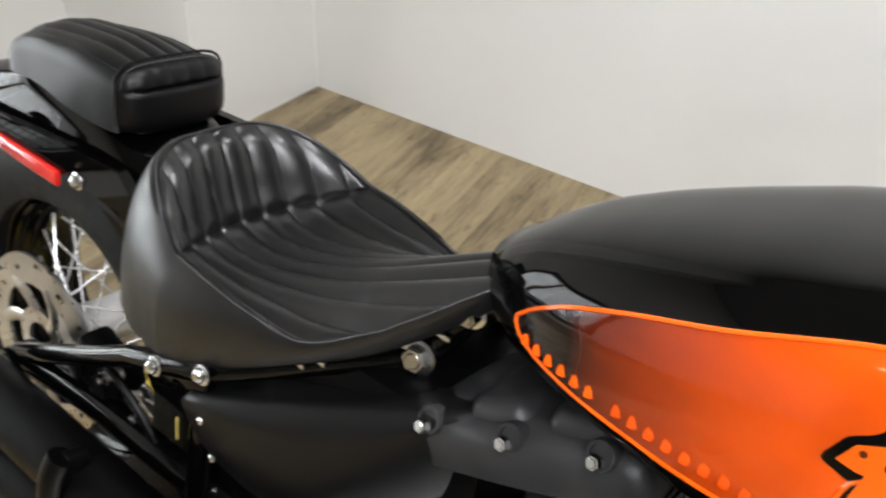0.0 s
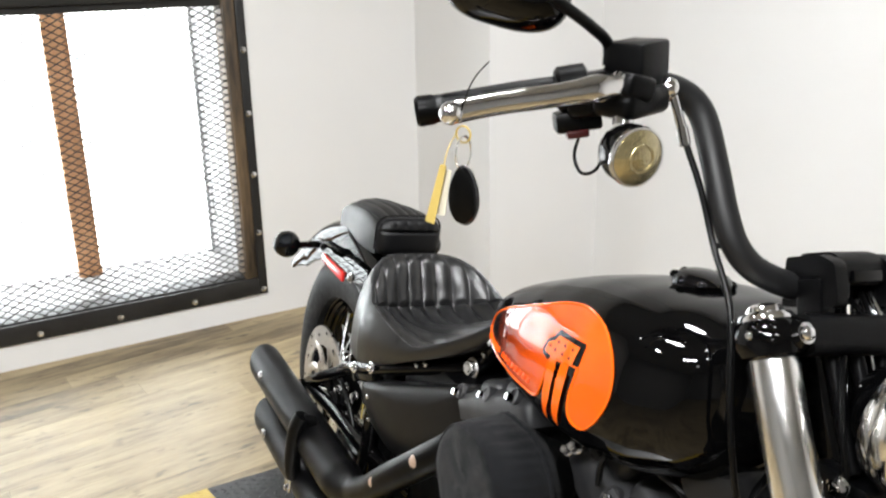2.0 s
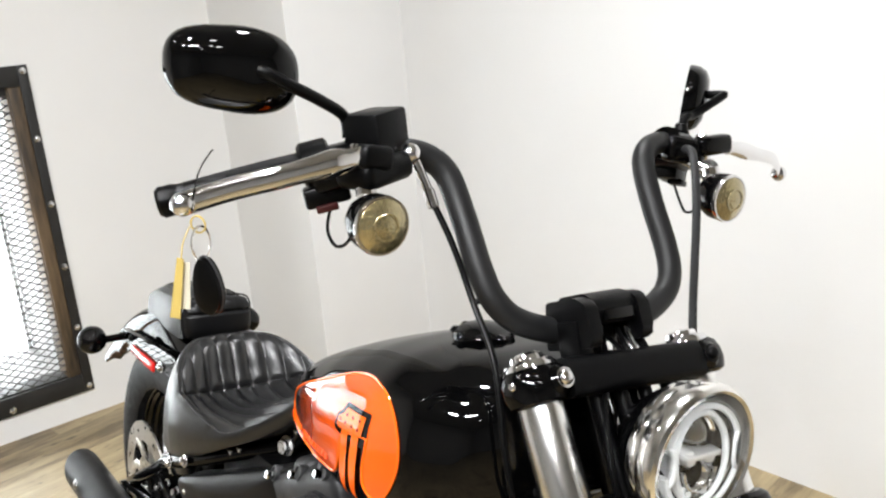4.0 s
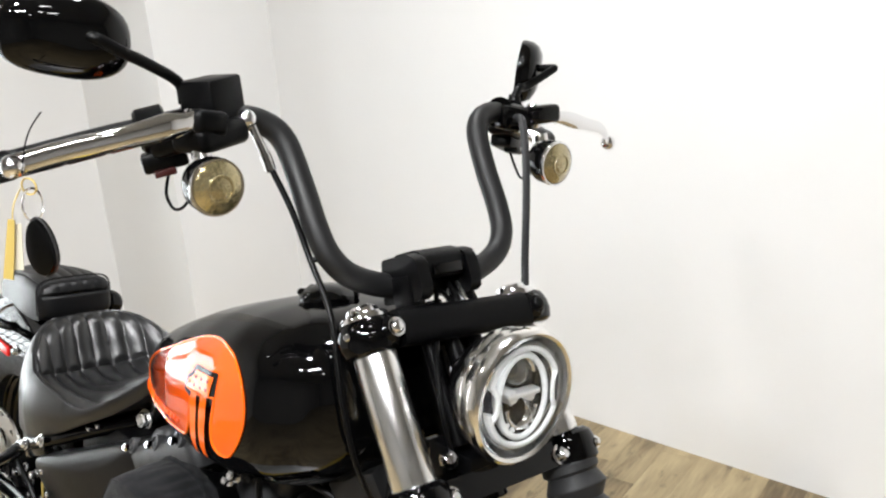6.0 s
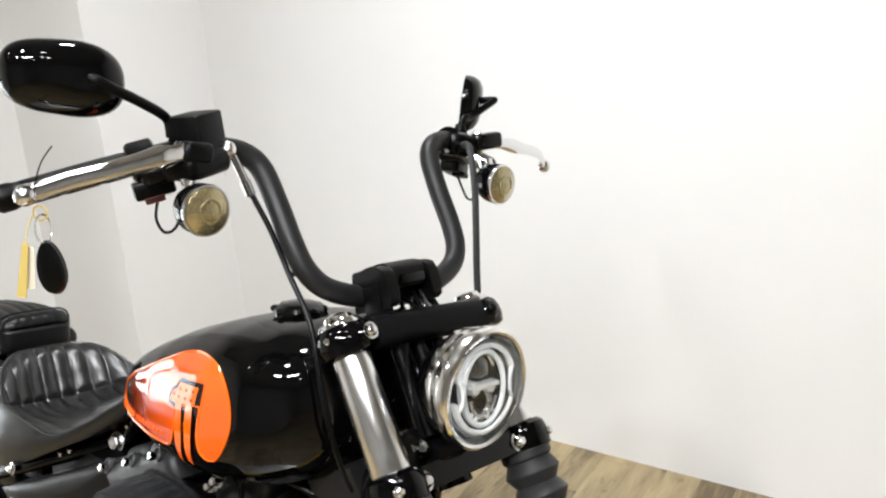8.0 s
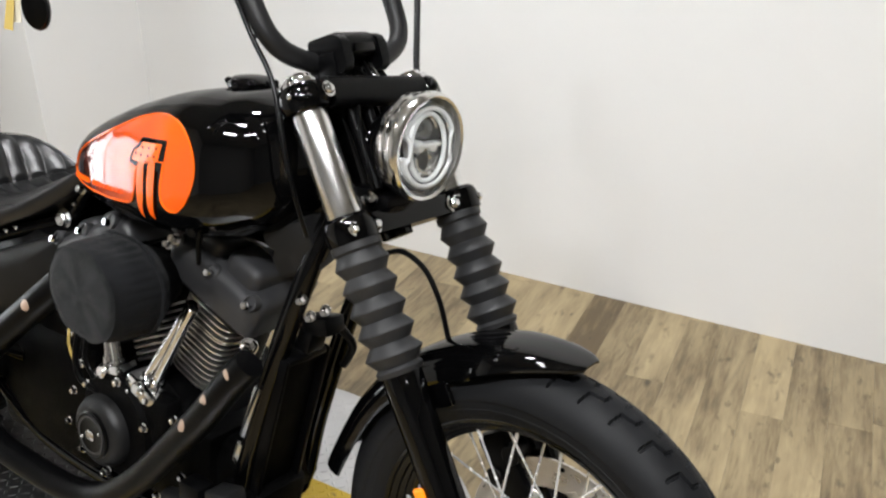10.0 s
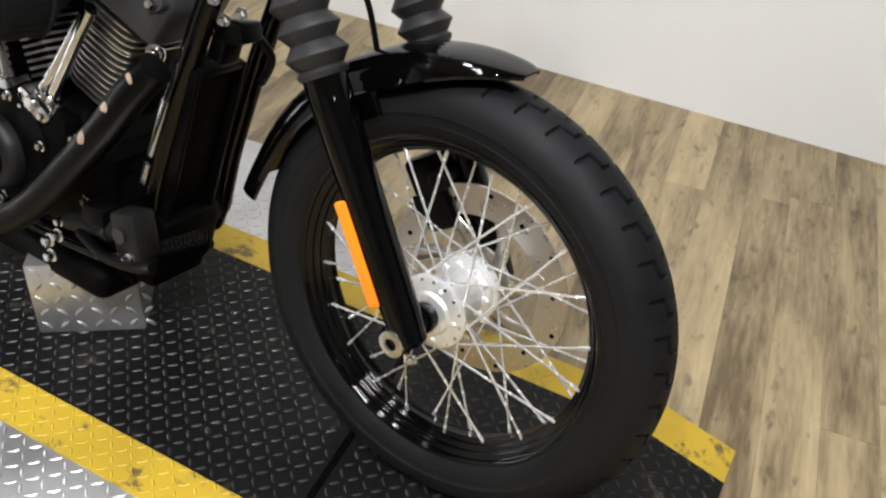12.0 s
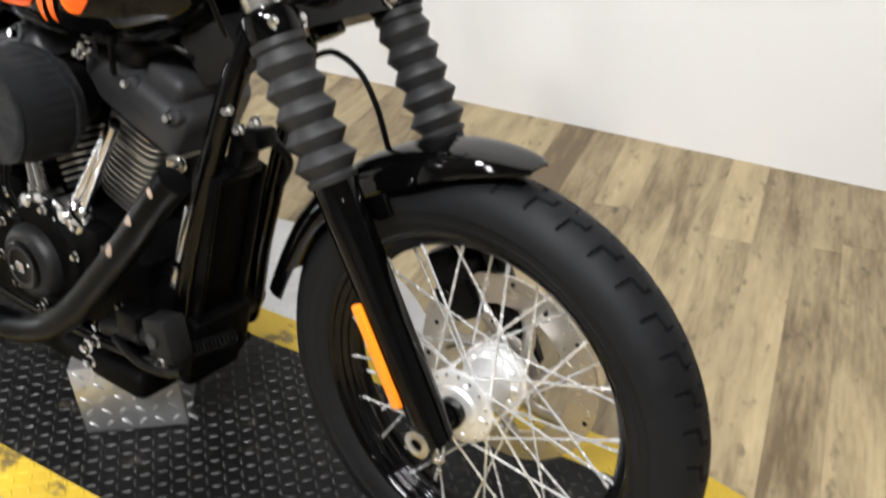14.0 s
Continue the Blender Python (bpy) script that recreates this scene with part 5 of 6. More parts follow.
for sg in (-1, 1):
    part("tank_panel", wrap(rounded(PANEL, 0.02, 3), 0.0010, sg), ORANGE, tank, "orange tank panel fading to black")
    rim = [(u, sg * tank_side(u, v, 0.0012, sg), v) for u, v in rounded(PANEL, 0.02, 3)]
    part("panel_pinstripe", tube(rim + rim[:1], 0.0018, 6, 1, False), ORANGE2, tank, "bright orange pinstripe")
    part("emblem_backing", wrap(rounded(BACK, 0.004, 2), 0.0022, sg), GLOSS, tank, "black outline behind the emblem")
    part("emblem_bar", wrap(BAR, 0.0034, sg), ORANGE2, tank, "orange emblem bar")
    for st in (STRIPE_A, STRIPE_B):
        part("emblem_stripe", wrap(st, 0.0032, sg), ORANGE2, tank)
    for x, z in DOTS:
        part("emblem_dot", lathe((x, sg * tank_side(x, z, 0.003, sg), z), (0, sg, 0.2), [(0, 0.0024), (0.0008, 0.0022)], 10), DOTPAINT, tank)
    # a row of plain marks along the panel's lower edge
    for k in range(14):
        x = -0.868 + 0.0143 * k + (0.0115 if k > 5 else 0.0)
        z = 0.777 + 0.085 * (x + 0.868)
        y = sg * tank_side(x, z, 0.0014, sg)
        part("block_mark", box((x, y, z), (0.0078, 0.0016, 0.0088), 0.0022, pose(0, 0, 0, 14 * sg, 0, -12 * sg * (x < -0.75))), ORANGE2 if k < 6 else DARKORANGE, tank)
part("fuel_cap", join(lathe((-0.560, -0.030, 0.956), (0, -0.05, 1), [(0, 0.034), (0.006, 0.038), (0.014, 0.037), (0.020, 0.026), (0.022, 0.006)], 36), *[ball((-0.560 + 0.035 * math.cos(a), -0.030 + 0.035 * math.sin(a), 0.968), 0.007, (1, 1, 0.8), None, 10, 6) for a in (2 * math.pi * k / 8 for k in range(8))]), GLOSS, tank, "black screw-in fuel cap")
part("tank_seam", tube([(x, -tank_side(x, tank_at(x)[1] + 0.004, 0.001), tank_at(x)[1] + 0.004) for x in (-0.90, -0.85, -0.78, -0.70, -0.62, -0.54, -0.46, -0.41)], 0.0022, 6, 4), GLOSS, tank)
part("tank_badge_bolt", bolt((-0.535, -0.165, 0.757), (0.2, -1, -0.3), 0.010, 0.006), SATIN, tank)

# ---- seat ----
def seat_surface(stations, half_flat, seg=40, flat=0.8):
    """Skin over stations of (x, z top, half width, z side bottom, crown drop)."""
    rings = []
    for x, zt, hw, zb, drop in stations:
        ring = []
        for j in range(seg + 1):
            v = -1 + 2 * j / seg
            av = abs(v)
            if av < half_flat:
                y = hw * 0.90 * v / half_flat * flat
                z = zt - drop * (av / half_flat) ** 2
            else:
                t = (av - half_flat) / (1 - half_flat)
                y0, z0 = hw * 0.90 * flat, zt - drop
                a = t * math.pi / 2
                y = math.copysign(y0 + (hw - y0) * math.sin(min(1, t * 2.2) * math.pi / 2), v)
                z = z0 + (zb - z0) * (1 - math.cos(a)) ** 0.8
            ring.append((x, y, z))
        rings.append(ring)
    return rings


def dense(stations, n):
    """Smooth stations in between."""
    k = len(stations)
    cols = list(zip(*stations))
    out = []
    pts = [Vector((i, 0, 0)) for i in range(k)]
    for i in range((k - 1) * n + 1):
        s = i / n
        a = min(int(s), k - 2)
        t = s - a
        row = []
        for c in cols:
            p0, p1, p2, p3 = c[max(a - 1, 0)], c[a], c[a + 1], c[min(a + 2, k - 1)]
            row.append(0.5 * (2 * p1 + (p2 - p0) * t + (2 * p0 - 5 * p1 + 4 * p2 - p3) * t * t + (3 * p1 - p0 - 3 * p2 + p3) * t**3))
        out.append(row)
    return out


def curve_at(pts, n):
    """n + 1 even steps along a smooth curve through the points."""
    k = max(4, (4 * n) // (len(pts) - 1))
    path = smooth_path(pts, k)
    cum = [0.0]
    for p, q in zip(path, path[1:]):
        cum.append(cum[-1] + (q - p).length)
    out, j = [], 0
    for i in range(n + 1):
        d = cum[-1] * i / n
        while j < len(path) - 2 and cum[j + 1] < d:
            j += 1
        t = (d - cum[j]) / max(cum[j + 1] - cum[j], 1e-9)
        out.append(path[j].lerp(path[j + 1], min(1.0, t)))
    return out


PITCH = 0.0385


def channel(y, depth):
    """Depth below the skin of padded channels sewn lengthwise."""
    return depth * (1 - abs(math.sin(math.pi * y / PITCH)) ** 0.62)


def solo_seat():
    """Bucket seat: a pleated panel, dished base and arched back, with a smooth skirt below its piping."""
    NB, NS, NU, NT = 40, 84, 84, 16
    back_c = smooth_path([(-1.378, 0, 0.750), (-1.358, 0, 0.741), (-1.343, 0, 0.715), (-1.331, 0, 0.686), (-1.318, 0, 0.660)], NB // 4)
    base_c = curve_at([(-1.318, 0, 0.660), (-1.285, 0, 0.650), (-1.22, 0, 0.656), (-1.14, 0, 0.684), (-1.05, 0, 0.726), (-0.98, 0, 0.760), (-0.945, 0, 0.774), (-0.932, 0, 0.772)], NS)
    base_b = curve_at([(-1.250, 0.172, 0.692), (-1.205, 0.174, 0.686), (-1.145, 0.168, 0.675), (-1.085, 0.152, 0.668), (-1.030, 0.122, 0.695), (-0.985, 0.096, 0.728), (-0.950, 0.076, 0.758), (-0.932, 0.058, 0.768)], NS)
    back_q = smooth_path([(-1.430, 0, 0.610), (-1.418, 0.085, 0.592), (-1.385, 0.150, 0.577), (-1.330, 0.184, 0.568), (-1.268, 0.193, 0.565)], NB // 4)
    base_q = curve_at([(-1.268, 0.193, 0.565), (-1.22, 0.190, 0.578), (-1.155, 0.176, 0.604), (-1.085, 0.152, 0.640), (-1.030, 0.120, 0.668), (-0.985, 0.094, 0.700), (-0.950, 0.074, 0.732), (-0.932, 0.055, 0.746)], NS)
    rows = []
    for k in range(NB):
        r = (k / NB) ** 2
        f = math.sqrt(r) * NB
        i0 = int(r * NB)
        c = back_c[i0].lerp(back_c[min(i0 + 1, NB)], r * NB - i0)
        w = 0.172 * (1 - (1 - r) ** 3.4) ** (1 / 3.4)
        g = w / 0.172
        b = Vector((-1.378 + 0.128 * g**3.4, w, 0.750 - 0.058 * g**5))
        q0 = g * NB
        i1 = min(int(q0), NB - 1)
        q = back_q[i1].lerp(back_q[i1 + 1], q0 - i1)
        rows.append((c, b, q, 1.0 - r * 0.9, True))
    for k in range(NS + 1):
        rows.append((base_c[k], base_b[k], base_q[k], 0.0, False))
    n = len(rows)
    verts, faces, edges = [], [], []
    for i, (c, b, q, up, isback) in enumerate(rows):
        c0, c1 = rows[max(i - 1, 0)][0], rows[min(i + 1, n - 1)][0]
        tg = (c1 - c0).normalized()
        nrm = Vector((-tg.z, 0, tg.x))
        seam = 0.0075 * math.exp(-((i - NB) / 1.1) ** 2)
        fade = min(1.0, i / 12) * min(1.0, (n - 1 - i) / 6)
        half = []
        for j in range(NU + 1):
            u = j / NU
            y = b.y * u
            x = c.x + (b.x - c.x) * u**2
            z = c.z + (b.z - c.z) * u**2.2
            edge = 0.0045 * math.exp(-((1 - u) * b.y / 0.004) ** 2)
            cut = max(channel(y, 0.0060 if isback else 0.0115) * fade, seam, edge)
            half.append(Vector((x, y, z)) - nrm * cut)
        out = Vector((-0.9, 0, 0.0)).lerp(Vector((0, 1, 0)), min(1.0, (b.y / 0.172) ** 1.3) if isback else 1.0).normalized()
        drop = (b - q).length
        bulge = min(0.020, drop * 0.16)
        for j in range(1, NT + 1):
            t = j / NT
            p = b.lerp(q, t) + out * bulge * math.sin(math.pi * t**0.8) + Vector((0, 0, 0.012 if drop > 0.06 else 0.004)) * math.sin(math.pi * t**0.5) * (1 - t)
            half.append(p)
        mid = -0.033 * max(0.0, min(1.0, (-0.93 - c.x) / 0.15))
        wide = 1 + mid / 0.172
        full = [Vector((p.x, -p.y * wide + mid, p.z)) for p in half[:0:-1]] + [Vector((p.x, p.y * wide + mid, p.z)) for p in half]
        edges.append((full[NT], full[-NT - 1], b))
        verts += full
    w = len(full)
    for i in range(n - 1):
        for j in range(w - 1):
            a = i * w + j
            faces.append((a, a + 1, a + w + 1, a + w))
    bm = from_faces(verts, faces)
    bmesh.ops.remove_doubles(bm, verts=bm.verts[:], dist=1e-5)
    bmesh.ops.holes_fill(bm, edges=[e for e in bm.edges if len(e.link_faces) == 1], sides=0)
    return bm, edges


bm, edges = solo_seat()
seat = part("seat", bm, LEATHER, bike, "black pleated solo seat with raised back", sharp=80)
arch = [Vector((e[0].x, e[0].y, e[2].z)) for e in edges[::-3]] + [Vector((e[1].x, e[1].y, e[2].z)) for e in edges[2::3]]
part("piping", tube([p + Vector((0, 0, 0.0010)) for p in arch], 0.0013, 8, 2), LEATHER, seat)
part("stitching", tube([Vector((p.x, p.y * 1.012, p.z)) + Vector((-0.002, math.copysign(0.0035, p.y), 0.0008)) for p in arch], 0.0007, 5, 2), THREAD, seat, "grey stitching")

# pillion pad
PC = -0.009
PST = dense([(-1.49, 0.794, 0.0745, 0.718, 0.006), (-1.498, 0.798, 0.0745, 0.716, 0.007), (-1.53, 0.803, 0.0764, 0.714, 0.009), (-1.58, 0.806, 0.0755, 0.714, 0.011), (-1.64, 0.802, 0.0705, 0.714, 0.013), (-1.7, 0.794, 0.0650, 0.71, 0.014), (-1.755, 0.772, 0.0607, 0.698, 0.013), (-1.788, 0.742, 0.0478, 0.684, 0.008), (-1.796, 0.715, 0.0386, 0.678, 0.004)], 8)
prings = seat_surface(PST, 0.62, 96, 0.90)
fixed = []
for ring in prings:
    hw = max(abs(p[1]) for p in ring)
    row = []
    for x, y, z in ring:
        inner = abs(y) < hw * 0.80 and z > 0.70
        row.append((x, y + PC, z - (0.0048 * (1 - abs(math.sin(math.pi * (y + 0.012) / 0.0245)) ** 0.5) if inner else 0.0) - 0.003 * math.exp(-((abs(y) - hw * 0.81) / 0.0025) ** 2)))
    fixed.append(row)
pill = part("pillion_pad", loft(fixed, True, False), PILLION, bike, "black pleated pillion pad on the rear mudguard", sharp=80)
# bulged front face: a sewn lip over a plump lower cushion
rows = []
for i in range(33):
    b = -1 + 2 * i / 32
    row = []
    for j in range(49):
        a = -1 + 2 * j / 48
        y = 0.076 * a * (1 - 0.10 * b**4) * (1.0 if b < 0.2 else 1 - 0.05 * (b - 0.2))
        z = 0.757 + 0.044 * b * (1 - 0.16 * a**4)
        d = 0.026 * (1 - abs(a) ** 5) ** 0.5 * (1 - abs(b) ** 4) ** 0.5
        d -= 0.0075 * math.exp(-((b - 0.36) / 0.06) ** 2) * (1 - a**6)
        if b > 0.36:
            d -= 0.0025 * (1 - abs(math.sin(math.pi * (y + 0.012) / 0.0245)) ** 0.5)
        row.append((-1.492 + d + 0.006 * (0.5 - 0.5 * b), y + PC, z))
    rows.append(row)
part("front_cushion", loft(rows, False, False), PILLION, pill, "plump front face with a sewn lip", sharp=80)
ol = [(-1.490, 0.0775 * math.copysign(abs(math.cos(t)) ** 0.42, math.cos(t)) + PC, 0.752 + 0.0525 * abs(math.sin(t)) ** 0.42 - (0.024 if k in (0, 20) else 0)) for k, t in ((k, math.pi * k / 20) for k in range(21))]
part("front_welt", tube(ol, 0.0019, 8, 4), PILLION, pill)
part("stitching", tube([(-1.4875 + 0.002, y * 0.955 + PC * 0.045, z - 0.004) for x, y, z in ol[1:-1]], 0.0007, 5, 4), THREAD, pill)

# rear mudguard
RC = Vector((-1.645, 0, 0.325))
rings = []
for k in range(73):
    a = radians(52 + (153 - 52) * k / 72)
    t = k / 72
    half = 0.098
    R1 = 0.418 + 0.050 * max(0.0, (math.degrees(a) - 108) / 42) ** 1.4
    depth = 0.10 if t < 0.85 else 0.10 - 0.05 * (t - 0.85) / 0.15
    sec = []
    for j in range(49):
        f = -1 + 2 * j / 48
        ph = f * math.pi / 2
        sec.append((R1 - depth * (1 - math.cos(ph)) ** 1.5, half * math.sin(ph)))
    outer = [(RC.x + r * math.cos(a), y, RC.z + r * math.sin(a)) for r, y in sec]
    inner = [(RC.x + (r - 0.004) * math.cos(a), y * 0.965, RC.z + (r - 0.004) * math.sin(a)) for r, y in sec[::-1]]
    rings.append(outer + inner)
rf = part("rear_mudguard", loft(rings), GLOSS, bike, "gloss black rear mudguard")
for sg in (-1, 1):
    y = sg * 0.112
    strut = part("mudguard_strut", loft([[(x, y - 0.007, z - h), (x, y + 0.007, z - h), (x, y + 0.007, z + h), (x, y - 0.007, z + h)] for x, z, h in ((-1.36, 0.610, 0.022), (-1.44, 0.668, 0.026), (-1.54, 0.668, 0.022), (-1.70, 0.660, 0.016), (-1.79, 0.655, 0.014), (-1.815, 0.650, 0.008))]), GLOSS, rf, "black mudguard strut")
    part("red_reflector", box((-1.637, sg * 0.122, 0.640), (0.148, 0.008, 0.022), 0.0035, pose(0, 0, 0, 0, 1, 0)), REDLENS, rf, "long red side reflector")
    part("strut_bolt", bolt((-1.525, sg * 0.119, 0.650), (0, sg, 0), 0.0085, 0.007, True, True), CHROME, rf)
    part("strut_bolt", bolt((-1.725, sg * 0.119, 0.662), (0, sg, 0), 0.007, 0.006, True, True), SATIN, rf)
    part("indicator_stalk", rod((-1.775, sg * 0.114, 0.655), (-1.776, sg * 0.165, 0.652), 0.0085), GLOSS, rf)
    part("rear_indicator", lathe((-1.752, sg * 0.192, 0.652), (-1, 0, 0), [(0, 0.004), (0.003, 0.016), (0.012, 0.026), (0.024, 0.0315), (0.036, 0.033), (0.046, 0.030), (0.052, 0.018), (0.054, 0.004)], 32), GLOSS, rf, "black bullet indicator")

# ---- frame rails, swing arm, side covers ----
for sg in (-1, 1):
    fr = part("frame_rail", join(tube([(-1.335, sg * 0.178, 0.522), (-1.27, sg * 0.180, 0.549), (-1.19, sg * 0.172, 0.581), (-1.09, sg * 0.120, 0.622), (-1.01, sg * 0.068, 0.656), (-0.965, sg * 0.058, 0.715), (-0.90, sg * 0.050, 0.755), (-0.60, sg * 0.045, 0.80), (-0.40, sg * 0.03, 0.84)], 0.0130, 14, 8),
                                   box((-1.25, sg * 0.176, 0.548), (0.11, 0.018, 0.038), 0.006, pose(0, 0, 0, 0, -23, 0))), GLOSS, bike, "gloss black frame rail")
    for p, r in (((-1.191, sg * 0.190, 0.583), 0.0085), ((-1.268, sg * 0.192, 0.551), 0.0085)):
        part("rail_bolt", bolt(p, (0, sg, 0.15), r, 0.008, True, True), CHROME, fr)
    part("frame_bolt", bolt((-1.007, sg * 0.079, 0.656), (0.1, sg, 0.1), 0.0145, 0.009), STEEL, fr, "large steel frame bolt")
    part("seat_bolt", bolt((-0.960, sg * 0.070, 0.726), (0.1, sg, 0.1), 0.0105, 0.011), CHROME, fr)
    for x, y, z in ((-1.105, 0.140, 0.622), (-1.085, 0.132, 0.632), (-0.985, 0.074, 0.690)):
        part("rail_clip", box((x, sg * y, z), (0.016, 0.006, 0.008), 0.002), CHROME, fr)
    part("swing_arm", join(tube([(-1.10, sg * 0.11, 0.36), (-1.25, sg * 0.155, 0.38), (-1.45, sg * 0.155, 0.372), (-1.645, sg * 0.150, 0.335)], 0.020, 12, 6),
                           tube([(-1.335, sg * 0.176, 0.520), (-1.42, sg * 0.172, 0.470), (-1.53, sg * 0.165, 0.410), (-1.645, sg * 0.152, 0.345)], 0.014, 12, 6),
                           rod((-1.645, sg * 0.125, 0.325), (-1.645, sg * 0.172, 0.325), 0.028)), GLOSS, bike, "gloss black swing arm")
    part("rear_axle_nut", lathe((-1.645, sg * 0.17, 0.325), (0, sg, 0), [(0, 0.019), (0.012, 0.019), (0.015, 0.014)], 6), STEEL, bike)
    # bulged side cover
    poly = [(-1.238, 0.536), (-1.13, 0.577), (-0.985, 0.636), (-0.905, 0.668), (-0.898, 0.63), (-0.915, 0.555), (-0.965, 0.500), (-1.04, 0.455), (-1.12, 0.438), (-1.19, 0.470)]
    cx, cz = -1.045, 0.565
    outline = [Vector((x, 0, z)) for x, z in rounded(poly, 0.03, 4)]
    rings = []
    for q, off in ((1.0, 0.100), (1.0, 0.134), (0.99, 0.142), (0.97, 0.147), (0.88, 0.153), (0.65, 0.160), (0.40, 0.164), (0.15, 0.165)):
        rings.append([(cx + (p.x - cx) * q, sg * (off + 0.046 * (-(p.x - cx) * q / 0.18)), cz + (p.z - cz) * q) for p in outline])
    cov = part("side_cover", loft(rings), COVERM, bike, "satin black side cover")
    for p in ((-1.191, 0.5235), (-1.171, 0.485)):
        part("cover_bolt", bolt((p[0], sg * 0.190, p[1]), (-0.2, sg, 0), 0.0052, 0.005, False, True), CHROME, cov)
for p0, p1 in (((-1.22, -0.16, 0.50), (-1.235, -0.155, 0.30)), ((-1.23, 0.16, 0.50), (-1.24, 0.15, 0.30))):
    part("rear_frame_tube", tube([p0, ((p0[0] + p1[0]) / 2, p0[1], 0.4), p1], 0.018, 12, 4), GLOSS, bike)
# rear brake caliper, links and hoses between swing arm and cover
part("rear_caliper", join(box((-1.46, -0.128, 0.405), (0.10, 0.05, 0.07), 0.012, pose(0, 0, 0, 0, 22, 0)), rod((-1.44, -0.16, 0.40), (-1.44, -0.10, 0.40), 0.018), rod((-1.49, -0.16, 0.41), (-1.49, -0.10, 0.41), 0.018)), SATIN, bike, "black rear brake caliper")
for p in ((-1.40, -0.150, 0.445), (-1.37, -0.150, 0.425), (-1.36, -0.152, 0.402), (-1.42, -0.158, 0.43), (-1.345, -0.15, 0.45)):
    part("fitting", bolt(p, (0.2, -1, 0.1), 0.007, 0.010), STEEL, bike)
part("rear_hose", tube([(-1.45, -0.15, 0.44), (-1.40, -0.165, 0.46), (-1.34, -0.165, 0.43), (-1.30, -0.16, 0.38), (-1.27, -0.15, 0.33)], 0.005, 8), PLASTIC, bike)
part("yellow_cable_tag", box((-1.262, -0.168, 0.455), (0.0028, 0.003, 0.032), 0.001), YELLOWTAG, bike)
part("inner_mudguard", join(box((-1.285, 0, 0.43), (0.10, 0.24, 0.26), 0.02), box((-1.33, -0.10, 0.47), (0.10, 0.06, 0.10), 0.015), box((-1.21, -0.12, 0.36), (0.10, 0.05, 0.14), 0.015)), WRINKLE, bike, "black inner mudguard ahead of the rear wheel")
part("battery_box", box((-1.05, 0, 0.53), (0.32, 0.24, 0.22), 0.03), SATIN, bike)


# ---- engine ----
CRANK = Vector((-0.70, 0, 0.335))
part("crankcase", lathe((-0.70, -0.125, 0.335), (0, 1, 0), [(0, 0.10), (0.01, 0.118), (0.24, 0.118), (0.25, 0.10)], 48), WRINKLE, bike, "black crankcase")
part("sump", box((-0.72, 0, 0.30), (0.34, 0.24, 0.17), 0.03), WRINKLE, bike, "black engine sump")
part("gearbox_cover", box((-1.03, -0.02, 0.315), (0.34, 0.21, 0.27), 0.03), WRINKLE, bike, "black gearbox side cover")
part("gearbox", box((-0.90, 0.0, 0.34), (0.26, 0.22, 0.20), 0.035), WRINKLE, bike, "black gearbox case")
part("front_case", box((-0.57, 0, 0.30), (0.16, 0.20, 0.14), 0.03), WRINKLE, bike)


FINM = mat("machined_fin_edges", (0.66, 0.66, 0.65), 0.34, 1.0, vary=0.25, scale=60)


def cylinder(sg):
    """One finned cylinder, leaning fore or aft, with head and rocker cover."""
    d = Vector((sg * math.sin(radians(22.5)), 0, math.cos(radians(22.5))))
    base = CRANK + d * 0.115
    side = Vector((d.z, 0, -d.x))

    def at(u, v, w):
        return base + side * u + Vector((0, v, 0)) + d * w
    barrel = part("cylinder", lathe(base, d, [(0, 0.058), (0.20, 0.058)], 32), WRINKLE, bike, "black finned cylinder")
    n = 14 if sg > 0 else 17
    for k in range(n):
        w = 0.014 + 0.0118 * k
        hx, hy = 0.054, 0.088
        if k >= 10:
            hx, hy = 0.060, 0.094
        poly = rounded([(-hx, -hy), (hx, -hy), (hx, 0.045), (-hx, 0.045)], 0.034, 5)
        part("fin", plate(poly, lambda u, v, q, w=w: at(u, v, w + q + 0.0012 * math.sin(u * 60)), 0.0036, 0.0), FINM, barrel)
    part("cylinder_head", plate(rounded([(-0.072, -0.085), (0.072, -0.085), (0.072, 0.05), (-0.072, 0.05)], 0.03, 4), lambda u, v, q: at(u, v, 0.185 + q), 0.03, 0.004), WRINKLE, bike, "black cylinder head")
    return at, d, side


